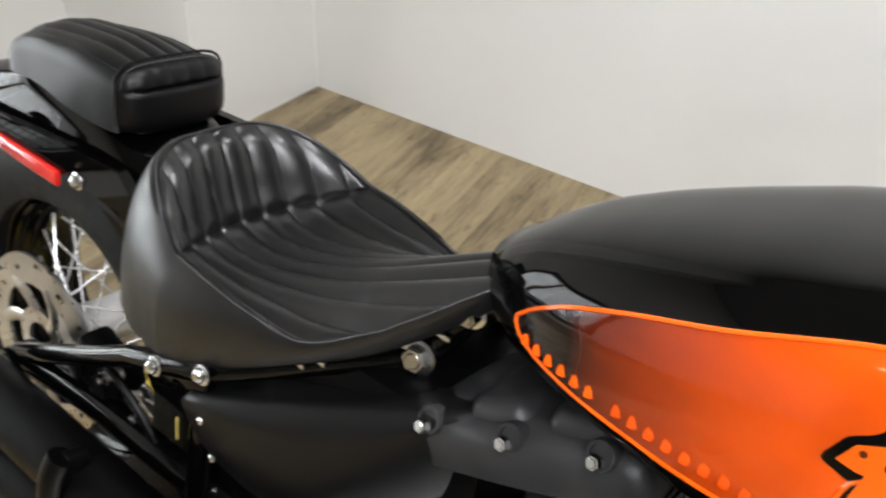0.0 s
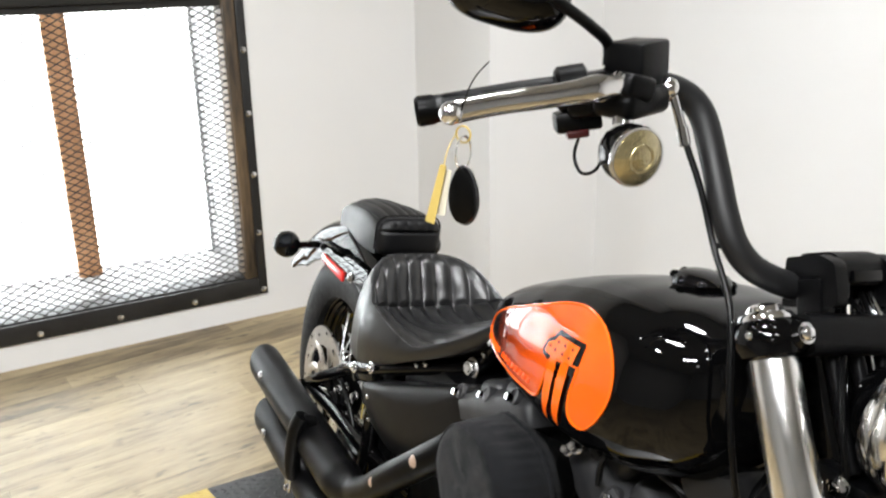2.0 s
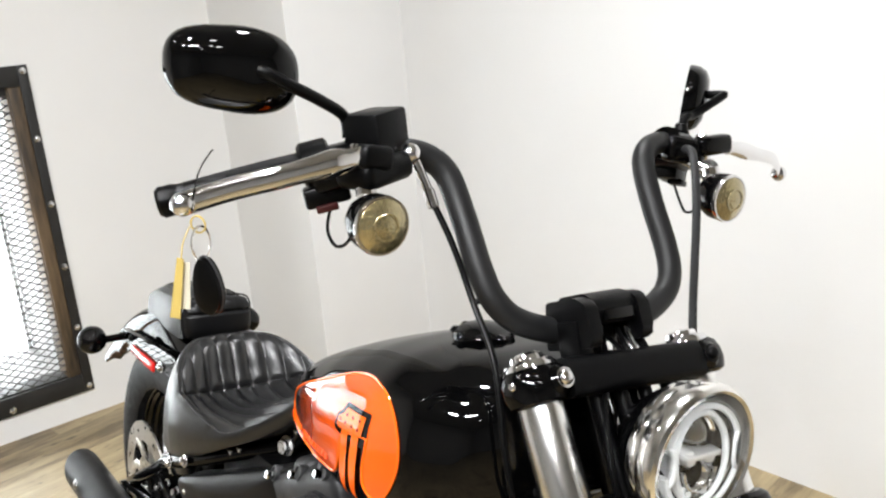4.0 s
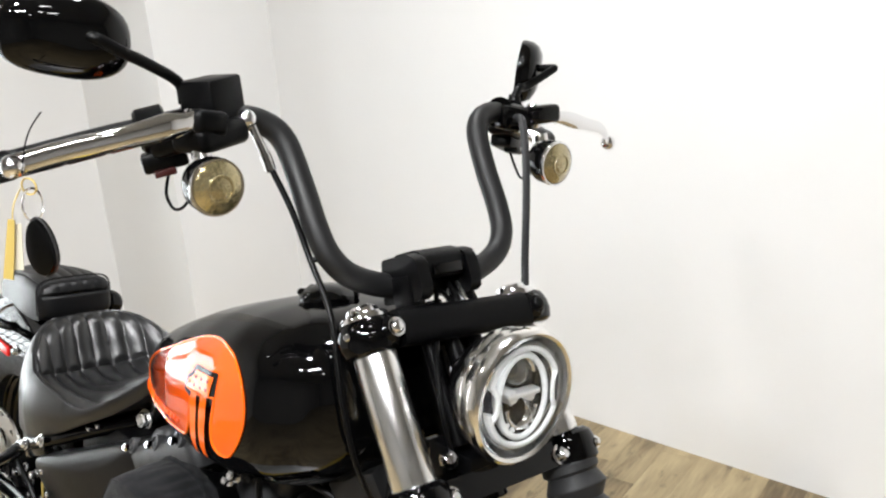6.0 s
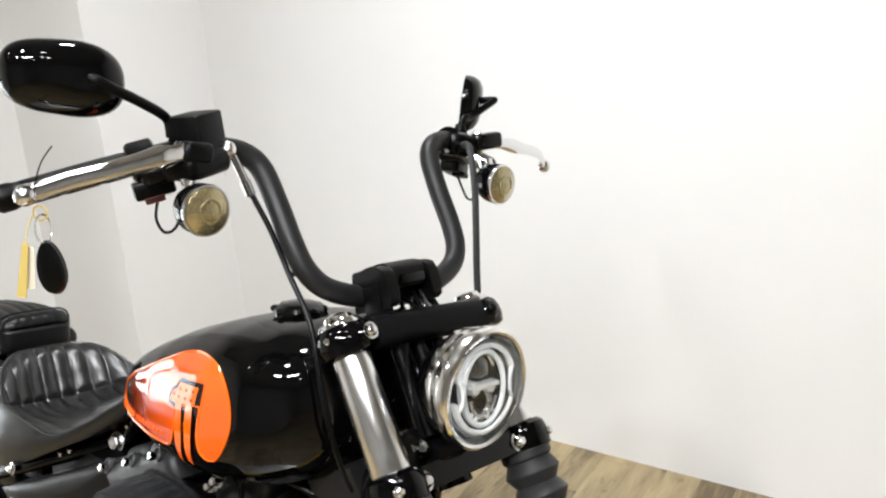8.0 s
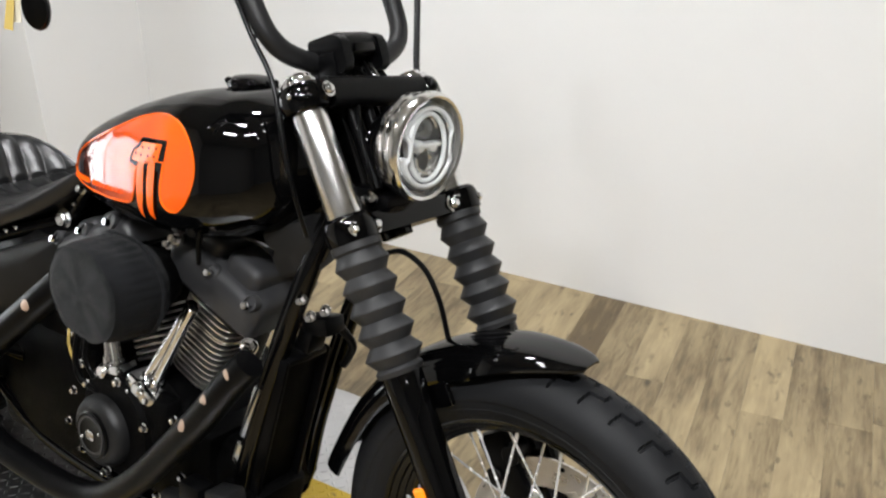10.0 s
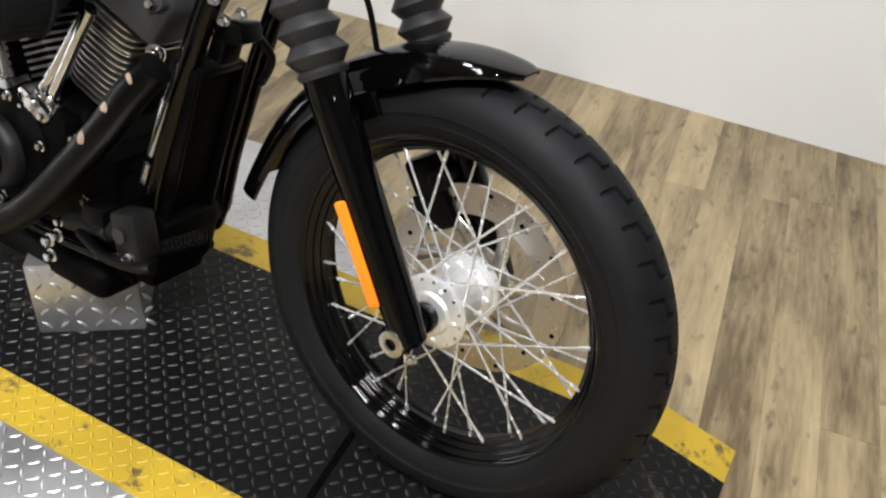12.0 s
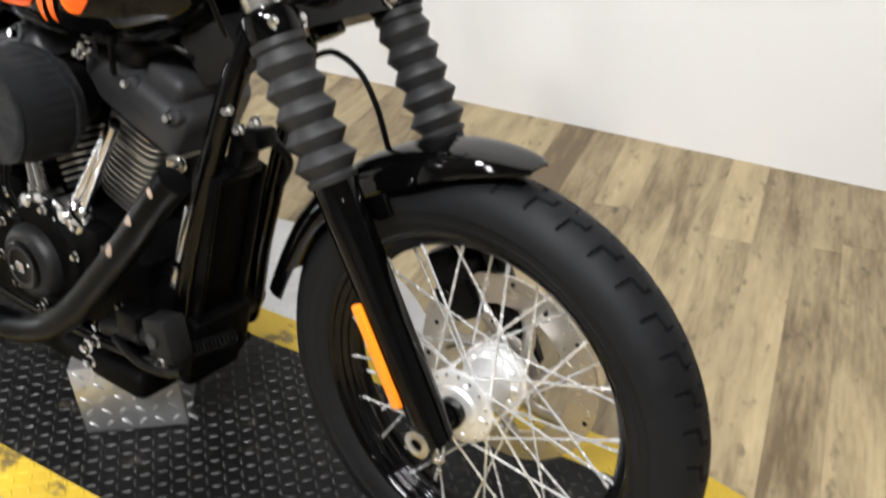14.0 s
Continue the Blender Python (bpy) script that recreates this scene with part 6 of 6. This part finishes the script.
frames = {}
for sg in (1, -1):
    at, d, side = cylinder(sg)
    frames[sg] = (at, d, side)
    # rocker cover: a deep casting with a chamfered top and bolts let into its side
    o = 0.188
    hy = 0.110 if sg > 0 else 0.128
    rings = []
    for w, q, r, dy in ((0.0, 0.90, 0.016, 0.0), (0.006, 0.97, 0.020, 0.0), (0.030, 1.0, 0.022, 0.0), (0.060, 1.03, 0.024, 0.0), (0.072, 1.00, 0.026, 0.003), (0.079, 0.95, 0.028, 0.008), (0.084, 0.84, 0.028, 0.016), (0.087, 0.66, 0.024, 0.024), (0.088, 0.40, 0.02, 0.030)):
        if sg < 0 and w < 0.02:
            continue
        fr_, bk_ = (0.113, 0.104) if sg > 0 else (0.096, 0.146)
        poly = rounded([(-bk_ * q, -hy * q + dy), (-0.03 * q, -(hy + 0.005) * q + dy), (fr_ * q, -hy * q + dy), ((fr_ - 0.004) * q, -0.02), ((fr_ - 0.03) * q, 0.062 * q), (-(bk_ - 0.03) * q, 0.062 * q), (-(bk_ - 0.004) * q, -0.02)], r, 4)
        rings.append([at(u, v, o + w) for u, v in poly])
    rk = part("rocker_cover", loft(rings), GREYCAST, bike, "dark grey rocker cover with bright bolts", sharp=40)
    spin = side.to_track_quat("X", "Z").to_matrix().to_4x4()
    rib_z = 0.084 if sg > 0 else 0.074
    part("rocker_rib", join(*[moved(box((0, 0, 0), (0.078 if sg > 0 else 0.066, 0.150, 0.060 if sg > 0 else 0.044), 0.018, None, 5), Matrix.Translation(at(u, -0.024 if sg > 0 else -0.040, o + rib_z)) @ spin) for u in ((-0.044, 0.046) if sg > 0 else (-0.050, 0.032))]), GREYCAST, rk)
    spots = ((-0.636, 0.705), (-0.554, 0.675), (-0.469, 0.644)) if sg > 0 else ((-0.948, 0.641), (-0.866, 0.674), (-0.786, 0.708))
    for k, (bx, bz) in enumerate(spots):
        p = Vector((bx, -hy - 0.006, bz))
        # pocket under each bolt
        part("bolt_pocket", lathe(p + Vector((0, 0.016, 0)) - d * 0.002, (d.x * 0.35, -1, d.z * 0.35), [(0, 0.0135), (0.012, 0.0135), (0.0145, 0.0125), (0.0145, 0.0100), (0.011, 0.0098)], 24), GREYCAST, rk)
        part("rocker_bolt", bolt(p + Vector((0, -0.002, 0)), (d.x * 0.35, -1, d.z * 0.35), 0.0068, 0.009, False), CHROME, rk)
    part("cover_gasket", plate(rounded([(-0.098, -0.104), (0.090, -0.104), (0.086, 0.055), (-0.094, 0.055)], 0.022, 4), lambda u, v, q: at(u, v, o + (0.024 if sg < 0 else -0.005) + q), 0.006, 0.0), PLASTIC, rk)
    # push-rod tubes
    lc = CRANK + Vector((-0.040 + sg * 0.045, -0.132, 0.098))
    for u in (-0.013, 0.013):
        a = (Vector((-0.600, -0.118, 0.605)) if sg > 0 else Vector((-0.845, -0.118, 0.600))) + Vector((u * 0.6, 0.012 if u < 0 else 0, 0))
        b = lc + Vector((u, 0, 0))
        part("pushrod_tube", join(rod(a, b, 0.0092), rod(b, b + (a - b).normalized() * 0.026, 0.0125), rod(a, a + (b - a).normalized() * 0.02, 0.0105), rod(b + (a - b) * 0.50, b + (a - b) * 0.56, 0.0095)), CHROME, bike, "chrome push-rod tube")
    part("lifter_block", join(moved(box((0, 0, 0), (0.078, 0.046, 0.040), 0.007), Matrix.Translation(lc + Vector((0, 0.002, -0.006))) @ pose(0, 0, 0, 0, sg * 22, 0)), rod(lc + Vector((-sg * 0.02, -0.014, -0.008)), lc + Vector((-sg * 0.036, -0.018, -0.030)), 0.010), lathe(lc + Vector((sg * 0.004, -0.020, 0.006)), (0, -1, 0.3), [(0, 0.013), (0.006, 0.013), (0.010, 0.008)], 16), rod(lc + Vector((-0.030, -0.006, -0.004)), lc + Vector((0.034, -0.006, -0.012)), 0.009)), SATINCHROME, bike, "chrome lifter cover")
    for u in (-0.024, 0.024):
        part("lifter_bolt", bolt(lc + Vector((u, -0.018, -0.010)), (0, -1, 0.2), 0.006, 0.007), CHROME, bike)
# exhaust flange nut ahead of the front head
part("flange_bolt", bolt((-0.472, -0.108, 0.573), (0.5, -1, 0), 0.011, 0.010), CHROME, bike)

# timing cover with round badge
tc = part("cam_cover", join(lathe((-0.755, -0.115, 0.345), (0, -1, 0), [(0, 0.105), (0.035, 0.100), (0.045, 0.088), (0.047, 0.06)], 48), box((-0.67, -0.128, 0.385), (0.10, 0.05, 0.10), 0.02)), WRINKLE, bike, "black cam cover")
part("cover_dome", lathe((-0.773, -0.150, 0.335), (0, -1, 0), [(0, 0.068), (0.022, 0.066), (0.032, 0.060), (0.037, 0.052), (0.038, 0.046)], 48), BARM, tc, "dark grey domed cover")
part("timer_badge", join(lathe((-0.773, -0.186, 0.335), (0, -1, 0), [(0, 0.044), (0.006, 0.044), (0.008, 0.040), (0.006, 0.036), (0.006, 0.0)], 40)), PLASTIC, tc, "round black timer cover")
part("badge_ring", ring_y([(-0.1945, 0.036), (-0.1945, 0.032), (-0.193, 0.032), (-0.193, 0.036)], 40), GREYCAST, tc).matrix_basis = Matrix.Translation((-0.773, 0, 0.335))
part("badge_mark", box((-0.773, -0.1935, 0.335), (0.022, 0.004, 0.018), 0.004), STEEL, tc, "small bright badge mark")
for a in range(6):
    q = radians(60 * a + 20)
    part("cover_screw", bolt((-0.755 + 0.094 * math.cos(q), -0.160, 0.345 + 0.094 * math.sin(q)), (0, -1, 0), 0.0062, 0.007), CHROME, tc)
for sgx in (-1, 1):
    part("badge_screw", bolt((-0.773 + sgx * 0.024, -0.193, 0.335 + sgx * 0.010), (0, -1, 0), 0.0035, 0.003, False, True), CHROME, tc)
for p in ((-0.86, -0.150, 0.43), (-0.90, -0.14, 0.36), (-0.92, -0.14, 0.29), (-0.875, -0.145, 0.25), (-0.80, -0.150, 0.232), (-0.66, -0.140, 0.24), (-0.60, -0.135, 0.30), (-0.905, -0.14, 0.475), (-0.62, -0.135, 0.40)):
    part("case_screw", bolt(p, (0, -1, 0), 0.0065, 0.007), CHROME, bike)
part("oil_hose", join(tube([(-0.86, -0.150, 0.50), (-0.855, -0.165, 0.45), (-0.84, -0.165, 0.41), (-0.80, -0.16, 0.40)], 0.0055, 8), tube([(-0.83, -0.15, 0.52), (-0.825, -0.165, 0.46), (-0.80, -0.165, 0.425)], 0.004, 8)), PLASTIC, bike)
part("wiring", tube([(-0.87, -0.16, 0.53), (-0.862, -0.17, 0.50), (-0.868, -0.168, 0.47), (-0.86, -0.165, 0.44)], 0.0025, 6), YELLOWTAG, bike, "thin yellow wire")

# oval air cleaner under a fabric rain cover
ac_c = Vector((-0.690, 0, 0.634))


def ac_ring(y, q, squash=1.0):
    out = []
    for k in range(140):
        a = 2 * math.pi * k / 140
        c, s = math.cos(a), math.sin(a)
        gather = 1 + (0.009 * math.sin(k * 1.5) if -0.232 < y < -0.160 else 0.0)
        u = 0.089 * gather * q * math.copysign(abs(c) ** 0.86, c)
        v = 0.076 * gather * q * squash * math.copysign(abs(s) ** 0.86, s)
        tilt = radians(-8)
        wr = 0.0010 * math.sin(k * 0.36 + y * 90) * (q > 0.8)
        out.append((ac_c.x + u * math.cos(tilt) - v * math.sin(tilt), y + 0.0012 * math.sin(k * 0.24), ac_c.z + u * math.sin(tilt) + v * math.cos(tilt) + wr))
    return out


ac = part("air_cleaner_cover", loft([ac_ring(-0.150, 0.90), ac_ring(-0.165, 1.0), ac_ring(-0.185, 1.03), ac_ring(-0.205, 1.03), ac_ring(-0.218, 1.02), ac_ring(-0.236, 1.0), ac_ring(-0.248, 0.965), ac_ring(-0.254, 0.92), ac_ring(-0.2555, 0.80), ac_ring(-0.2545, 0.55), ac_ring(-0.255, 0.2)]), FABRIC, bike, "oval air cleaner under a black fabric cover", sharp=50)
part("cover_seam", tube([Vector(p) + Vector((0, -0.0008, 0)) for p in ac_ring(-0.2520, 0.945)] + [Vector(ac_ring(-0.2520, 0.945)[0])], 0.0016, 6, 1, False), FABRIC, ac)
part("elastic_hem", tube([Vector(p) for p in ac_ring(-0.172, 1.035)] + [Vector(ac_ring(-0.172, 1.035)[0])], 0.004, 6, 1, False), FABRIC, ac)
part("air_cleaner_back", loft([ac_ring(-0.10, 0.55), ac_ring(-0.152, 0.86)]), WRINKLE, bike)

# exhaust: two slash-cut silencers, staggered
def silencer(pts, r, name, label):
    return part(name, tube(pts, r, 28, 8, True), SATIN, bike, label)


up = silencer([(-0.83, -0.170, 0.622), (-0.90, -0.205, 0.548), (-0.98, -0.224, 0.474), (-1.055, -0.230, 0.408), (-1.115, -0.231, 0.373), (-1.19, -0.231, 0.357), (-1.30, -0.231, 0.357), (-1.45, -0.231, 0.357), (-1.60, -0.231, 0.357)], lambda t: 0.0265 + 0.0150 * max(0, min(1, (t - 0.48) / 0.12)), "upper_silencer", "satin black upper silencer and pipe")
lo = silencer([(-0.413, -0.162, 0.580), (-0.444, -0.172, 0.540), (-0.493, -0.180, 0.472), (-0.568, -0.182, 0.387), (-0.653, -0.185, 0.295), (-0.74, -0.190, 0.228), (-0.84, -0.200, 0.205), (-1.0, -0.22, 0.225), (-1.15, -0.23, 0.252), (-1.30, -0.232, 0.254), (-1.54, -0.232, 0.252)], lambda t: 0.0245 + 0.0165 * max(0, min(1, (t - 0.72) / 0.08)), "lower_silencer", "satin black lower silencer and pipe")


def slash_end(x0, x1, y, z, r, parent):
    """Slash-cut tail with a dark bore."""
    rings = [2 * math.pi * k / 32 for k in range(32)]
    ring0 = [(x0, y + r * math.cos(a), z + r * math.sin(a)) for a in rings]
    cut = lambda a: x1 + 0.030 * (1 - math.sin(a)) - 0.030
    ring1 = [(cut(a), y + r * math.cos(a), z + r * math.sin(a)) for a in rings]
    ring2 = [(cut(a) + 0.002, y + (r - 0.004) * math.cos(a), z + (r - 0.004) * math.sin(a)) for a in rings]
    ring3 = [(x1 + 0.10, y + (r - 0.010) * math.cos(a), z + (r - 0.010) * math.sin(a)) for a in rings]
    part("silencer_tip", loft([ring0, ring1, ring2, ring3], False), SATIN, parent, "slash-cut silencer tip")
    part("bore", lathe((x1 + 0.095, y, z), (-1, 0, 0), [(0, r - 0.010), (0.004, r - 0.012)], 24), WRINKLE, parent)


slash_end(-1.595, -1.738, -0.231, 0.357, 0.0415, up)
slash_end(-1.535, -1.660, -0.232, 0.252, 0.0410, lo)
part("tip_screw", bolt((-1.628, -0.276, 0.378), (0, -1, 0.2), 0.0085, 0.004), STEEL, up)
part("tip_screw", bolt((-1.562, -0.276, 0.264), (0, -1, 0.1), 0.0085, 0.004), STEEL, lo)
# round holes in the heat shields show the pipe inside
def shield_hole(c, axis, eye, rad, parent):
    a, e = Vector(axis).normalized(), Vector(eye).normalized()
    nrm = (e - a * e.dot(a)).normalized()
    tan = a.cross(nrm)
    rings = []
    for q in (0.02, 0.4, 0.8, 1.0):
        ring = []
        for k in range(24):
            u, v = 0.0105 * q * math.cos(2 * math.pi * k / 24), 0.0105 * q * math.sin(2 * math.pi * k / 24) / rad
            ring.append(Vector(c) + a * u + (nrm * math.cos(v) + tan * math.sin(v)) * (rad + (0.0008 if q < 0.9 else 0.0)))
        rings.append(ring)
    part("shield_hole", loft(rings, False), BRONZE, parent, "bronze-toned pipe through the shield hole")


for c in ((-0.998, -0.2255, 0.4585), (-0.948, -0.2165, 0.504), (-0.898, -0.2045, 0.550)):
    shield_hole(c, (-0.73, -0.15, -0.66), (0.9, -0.6, 0.8), 0.0265, up)
for c in ((-0.4304, -0.1676, 0.5576), (-0.4685, -0.176, 0.506), (-0.5125, -0.1805, 0.4499)):
    shield_hole(c, (-0.58, -0.04, -0.81), (-0.19, -0.96, 0.18), 0.0245, lo)
# silencer hanger and foot peg
part("silencer_hanger", join(tube([(-1.344, -0.262, 0.414), (-1.350, -0.272, 0.38), (-1.356, -0.272, 0.30), (-1.356, -0.266, 0.27)], 0.0175, 14, 6), rod((-1.346, -0.262, 0.40), (-1.346, -0.235, 0.395), 0.016)), PLASTIC, bike, "black hanger over the silencers")
part("hanger_plate", join(box((-1.367, -0.270, 0.252), (0.030, 0.014, 0.038), 0.002), bolt((-1.36, -0.278, 0.243), (0, -1, 0), 0.006, 0.005)), STEEL, bike, "bright hanger foot")
part("peg_bracket", box((-0.545, -0.15, 0.300), (0.05, 0.04, 0.045), 0.008), SATIN, bike, "black peg bracket")
part("brake_lever_arm", tube([(-0.58, -0.165, 0.262), (-0.50, -0.18, 0.255), (-0.43, -0.185, 0.270), (-0.39, -0.19, 0.290)], 0.008, 10), SATIN, bike, "black brake pedal arm")
part("rear_brake_cylinder", join(box((-0.47, -0.150, 0.300), (0.055, 0.045, 0.075), 0.008, pose(0, 0, 0, 0, -14, 0)), rod((-0.49, -0.150, 0.292), (-0.62, -0.150, 0.262), 0.016), rod((-0.52, -0.150, 0.286), (-0.535, -0.150, 0.282), 0.020)), BARM, bike, "black rear brake master cylinder")
for p in ((-0.458, -0.172, 0.265), (-0.624, -0.184, 0.209), (-0.628, -0.183, 0.235), (-0.61, -0.18, 0.25)):
    part("peg_bolt", bolt(p, (0, -1, 0), 0.0085, 0.010), CHROME, bike)
part("bolt_ring", lathe((-0.478, -0.174, 0.300), (0, -1, 0), [(0, 0.012), (0.003, 0.012), (0.003, 0.006)], 20), GREYCAST, bike)
_a, _b2 = Vector((-0.468, -0.118, 0.256)), Vector((-0.372, -0.105, 0.318))
_, _u, _v = basis(_b2 - _a)
part("return_spring", tube([_a.lerp(_b2, k / 96) + (_u * math.cos(k * 0.785) + _v * math.sin(k * 0.785)) * 0.011 for k in range(97)], 0.0019, 6, 1), SATIN, bike, "black coil spring")
part("skid_plate", join(box((-0.74, 0.0, 0.158), (0.40, 0.19, 0.016), 0.005), box((-0.72, -0.085, 0.142), (0.30, 0.10, 0.060), 0.022, None, 4), box((-0.74, -0.085, 0.176), (0.36, 0.03, 0.05), 0.008), box((-0.60, -0.03, 0.185), (0.20, 0.12, 0.06), 0.012)), WRINKLE, bike, "black plate under the frame")
# down tubes, cradle and the cooler before them
for sg in (-1, 1):
    part("down_tube", tube([(-0.365, sg * 0.045, 0.80), (-0.390, sg * 0.073, 0.70), (-0.434, sg * 0.078 - 0.010, 0.55), (-0.480, sg * 0.080 - 0.014, 0.38), (-0.512, sg * 0.084 - 0.013, 0.25), (-0.58, sg * 0.10, 0.190), (-0.80, sg * 0.105, 0.178), (-1.05, sg * 0.11, 0.195), (-1.20, sg * 0.12, 0.28)], 0.0175, 14, 7), GLOSS, bike, "gloss black frame tube")
part("steering_head", rod(fork(0.545, 0, -0.03), fork(0.745, 0, -0.03), 0.036), GLOSS, bike)
part("backbone", tube([(-0.36, 0, 0.86), (-0.5, 0, 0.80), (-0.9, 0, 0.73), (-1.1, 0, 0.66)], 0.03, 14, 5), GLOSS, bike)
COOL_M = Matrix.Translation((-0.460, -0.046, 0.433)) @ pose(0, 0, 0, 0, 13, 0)
cool = part("oil_cooler", moved(box((0, 0, 0), (0.036, 0.084, 0.255), 0.006), COOL_M), WRINKLE, bike, "black cooler on the frame tubes")
for sg in (-1, 1):
    part("cooler_frame", moved(box((0.004, sg * 0.046, 0), (0.050, 0.010, 0.275), 0.003), COOL_M), SATIN, cool)
for dz in (-0.134, 0.134):
    part("cooler_frame", moved(box((0.004, 0, dz), (0.050, 0.082, 0.012), 0.003), COOL_M), SATIN, cool)
part("cooler_shroud", box((-0.505, -0.045, 0.255), (0.09, 0.135, 0.12), 0.02, pose(0, 0, 0, 0, 13, 0)), WRINKLE, bike)
# two narrow bright strips along the right down tube
part("bright_clip", box((-0.463, -0.112, 0.463), (0.0125, 0.006, 0.103), 0.002, pose(0, 0, 0, 0, 19, 0)), STEEL, bike, "narrow bright strip on the frame tube")
part("bright_clip", box((-0.488, -0.114, 0.382), (0.0125, 0.006, 0.040), 0.002, pose(0, 0, 0, 0, 17, 0)), STEEL, bike)
for p in ((-0.380, -0.070, 0.640), (-0.359, -0.060, 0.653), (-0.385, -0.085, 0.67)):
    part("head_bolt", bolt(p, (0.5, -1, 0.1), 0.0065, 0.014), CHROME, bike)
part("regulator_bracket", join(box((-0.375, -0.048, 0.622), (0.055, 0.045, 0.030), 0.007, pose(0, 0, 0, 0, -12, 0)), box((-0.395, -0.050, 0.596), (0.030, 0.040, 0.045), 0.006, pose(0, 0, 0, 0, 15, 0)), tube([(-0.36, -0.03, 0.62), (-0.345, -0.01, 0.585), (-0.37, 0.0, 0.54)], 0.007, 10)), SATIN, bike, "black bracket ahead of the frame tubes")
part("coil_cover", box((-0.418, -0.058, 0.744), (0.085, 0.06, 0.085), 0.010, pose(0, 0, 0, 10, -22, 10)), BARM, bike, "dark grey coil cover")
part("engine_bracket", join(tube([(-0.62, -0.06, 0.72), (-0.52, -0.09, 0.75), (-0.44, -0.09, 0.73)], 0.006, 8)), SATIN, bike)
part("spark_lead", tube([(-0.565, -0.13, 0.69), (-0.545, -0.14, 0.745), (-0.50, -0.12, 0.755), (-0.45, -0.09, 0.735)], 0.0045, 8), PLASTIC, bike)
part("choke_fitting", join(bolt((-0.605, -0.140, 0.722), (0.2, -1, 0.4), 0.007, 0.012), bolt((-0.620, -0.142, 0.710), (0.2, -1, 0.4), 0.006, 0.010)), CHROME, bike)
part("intake", rod((-0.70, -0.15, 0.62), (-0.70, 0.05, 0.60), 0.035), WRINKLE, bike)
# side stand on the far side, holding the lean
part("side_stand", tube([(-0.72, 0.11, 0.20), (-0.75, 0.18, 0.12), (-0.78, 0.235, 0.050)], 0.012, 12), GLOSS, bike, "black side stand, folded out")


# ---- key fob and tag hanging from the brake lever ----
def bike_to_world(p, steer=True):
    q = STEER_M @ Vector(p) if steer else Vector(p)
    return BIKE_M @ q


hang = bike_to_world((-0.487, -0.425, 1.150))
key = thing("key_fob", "black oval key fob hanging from a ring on the brake lever", "key fob", Matrix.Translation(hang) @ pose(0, 0, 0, 0, 0, 28))
pts = [(0.0, 0.014 * math.cos(a), -0.020 + 0.016 * math.sin(a)) for a in (2 * math.pi * k / 24 for k in range(25))]
part("ring", tube(pts, 0.0012, 8, 1, False), CHROME, key, "split ring")
part("loop", tube([(0.008 * math.cos(a), 0, -0.002 + 0.008 * math.sin(a)) for a in (2 * math.pi * k / 20 for k in range(21))], 0.001, 6, 1, False), YELLOWTAG, key, "thin string loop")
rings = []
for off, q in ((-0.007, 0.80), (-0.0055, 0.95), (0, 1.0), (0.0055, 0.95), (0.007, 0.80)):
    ring = []
    for k in range(36):
        a = 2 * math.pi * k / 36
        c, s = math.cos(a), math.sin(a)
        ring.append((0.0150 * q * c * (1 - 0.18 * s), off, -0.062 + 0.029 * q * s))
    rings.append(ring)
part("fob_body", loft(rings), PLASTIC, key, "smooth black fob body")
part("fob_ring", tube([(0.0151 * math.cos(a) * (1 - 0.18 * math.sin(a)), 0, -0.062 + 0.0292 * math.sin(a)) for a in (2 * math.pi * k / 36 for k in range(37))], 0.0012, 6, 1, False), GREYCAST, key)
tag = thing("paper_tag", "folded yellow paper key tag hanging beside the fob", "tag", Matrix.Translation(hang + Vector((-0.006, -0.012, 0))) @ pose(0, 0, 0, 0, 0, 50))
part("paper", plate([(-0.003, -0.028), (0.003, -0.030), (-0.010, -0.088), (-0.019, -0.085)], lambda u, v, w: (u - 0.004, w - 0.012, v), 0.0012, 0.0), YELLOWTAG, tag)
PALETAG = mat("pale_paper_slip", (0.62, 0.58, 0.46), 0.7, vary=0.06)
part("slip", plate([(-0.002, -0.034), (0.005, -0.035), (-0.002, -0.080), (-0.011, -0.079)], lambda u, v, w: (u - 0.002, w - 0.0085, v), 0.0010, 0.0), PALETAG, tag, "pale inner slip")
part("string", tube([(0.004, 0.006, -0.004), (-0.001, -0.006, -0.016), (-0.004, -0.011, -0.032)], 0.0007, 5, 4), YELLOWTAG, tag)
wire = bike_to_world((-0.49, -0.430, 1.178))
tie = tube([(0, 0, -0.01), (0.003, 0.006, 0.010), (0.009, 0.012, 0.025), (0.020, 0.019, 0.038)], 0.0008, 6, 6)
tagged(link("wire_tie", tie, PLASTIC, None, "", Matrix.Translation(wire)), "thin dark wire tie sticking up from the lever", "wire tie")

# ---- floor planks, laid along y ----
random.seed(4)
PW, PL = 0.104, 1.22
x = WX - 0.50
while x < 3.0:
    w = PW
    y = Y0 + 2.0 - random.random() * PL
    while y < 2.0:
        y0, y1 = max(y, Y0 + 2.0), min(y + PL, (WY + 0.10 - (x + w) * math.sin(radians(6.5))) / math.cos(radians(6.5)))
        if y1 - y0 > 0.05:
            bm = box((0, 0, 0), (w - 0.0003, y1 - y0 - 0.0003, 0.008), 0.0004, seg=1)
            c = Matrix.Rotation(radians(6.5), 4, "Z") @ Matrix.Translation((x + w / 2, (y0 + y1) / 2, FLOOR_Z - 0.004))
            q = c.translation
            if q.x < WX - 0.1 or q.x > 2.7 or q.y < Y0 + 2.4:
                bm.free()
                y += PL
                continue
            link("plank", bm, PLANKM, floor, "", c)
        y += PL
    x += PW
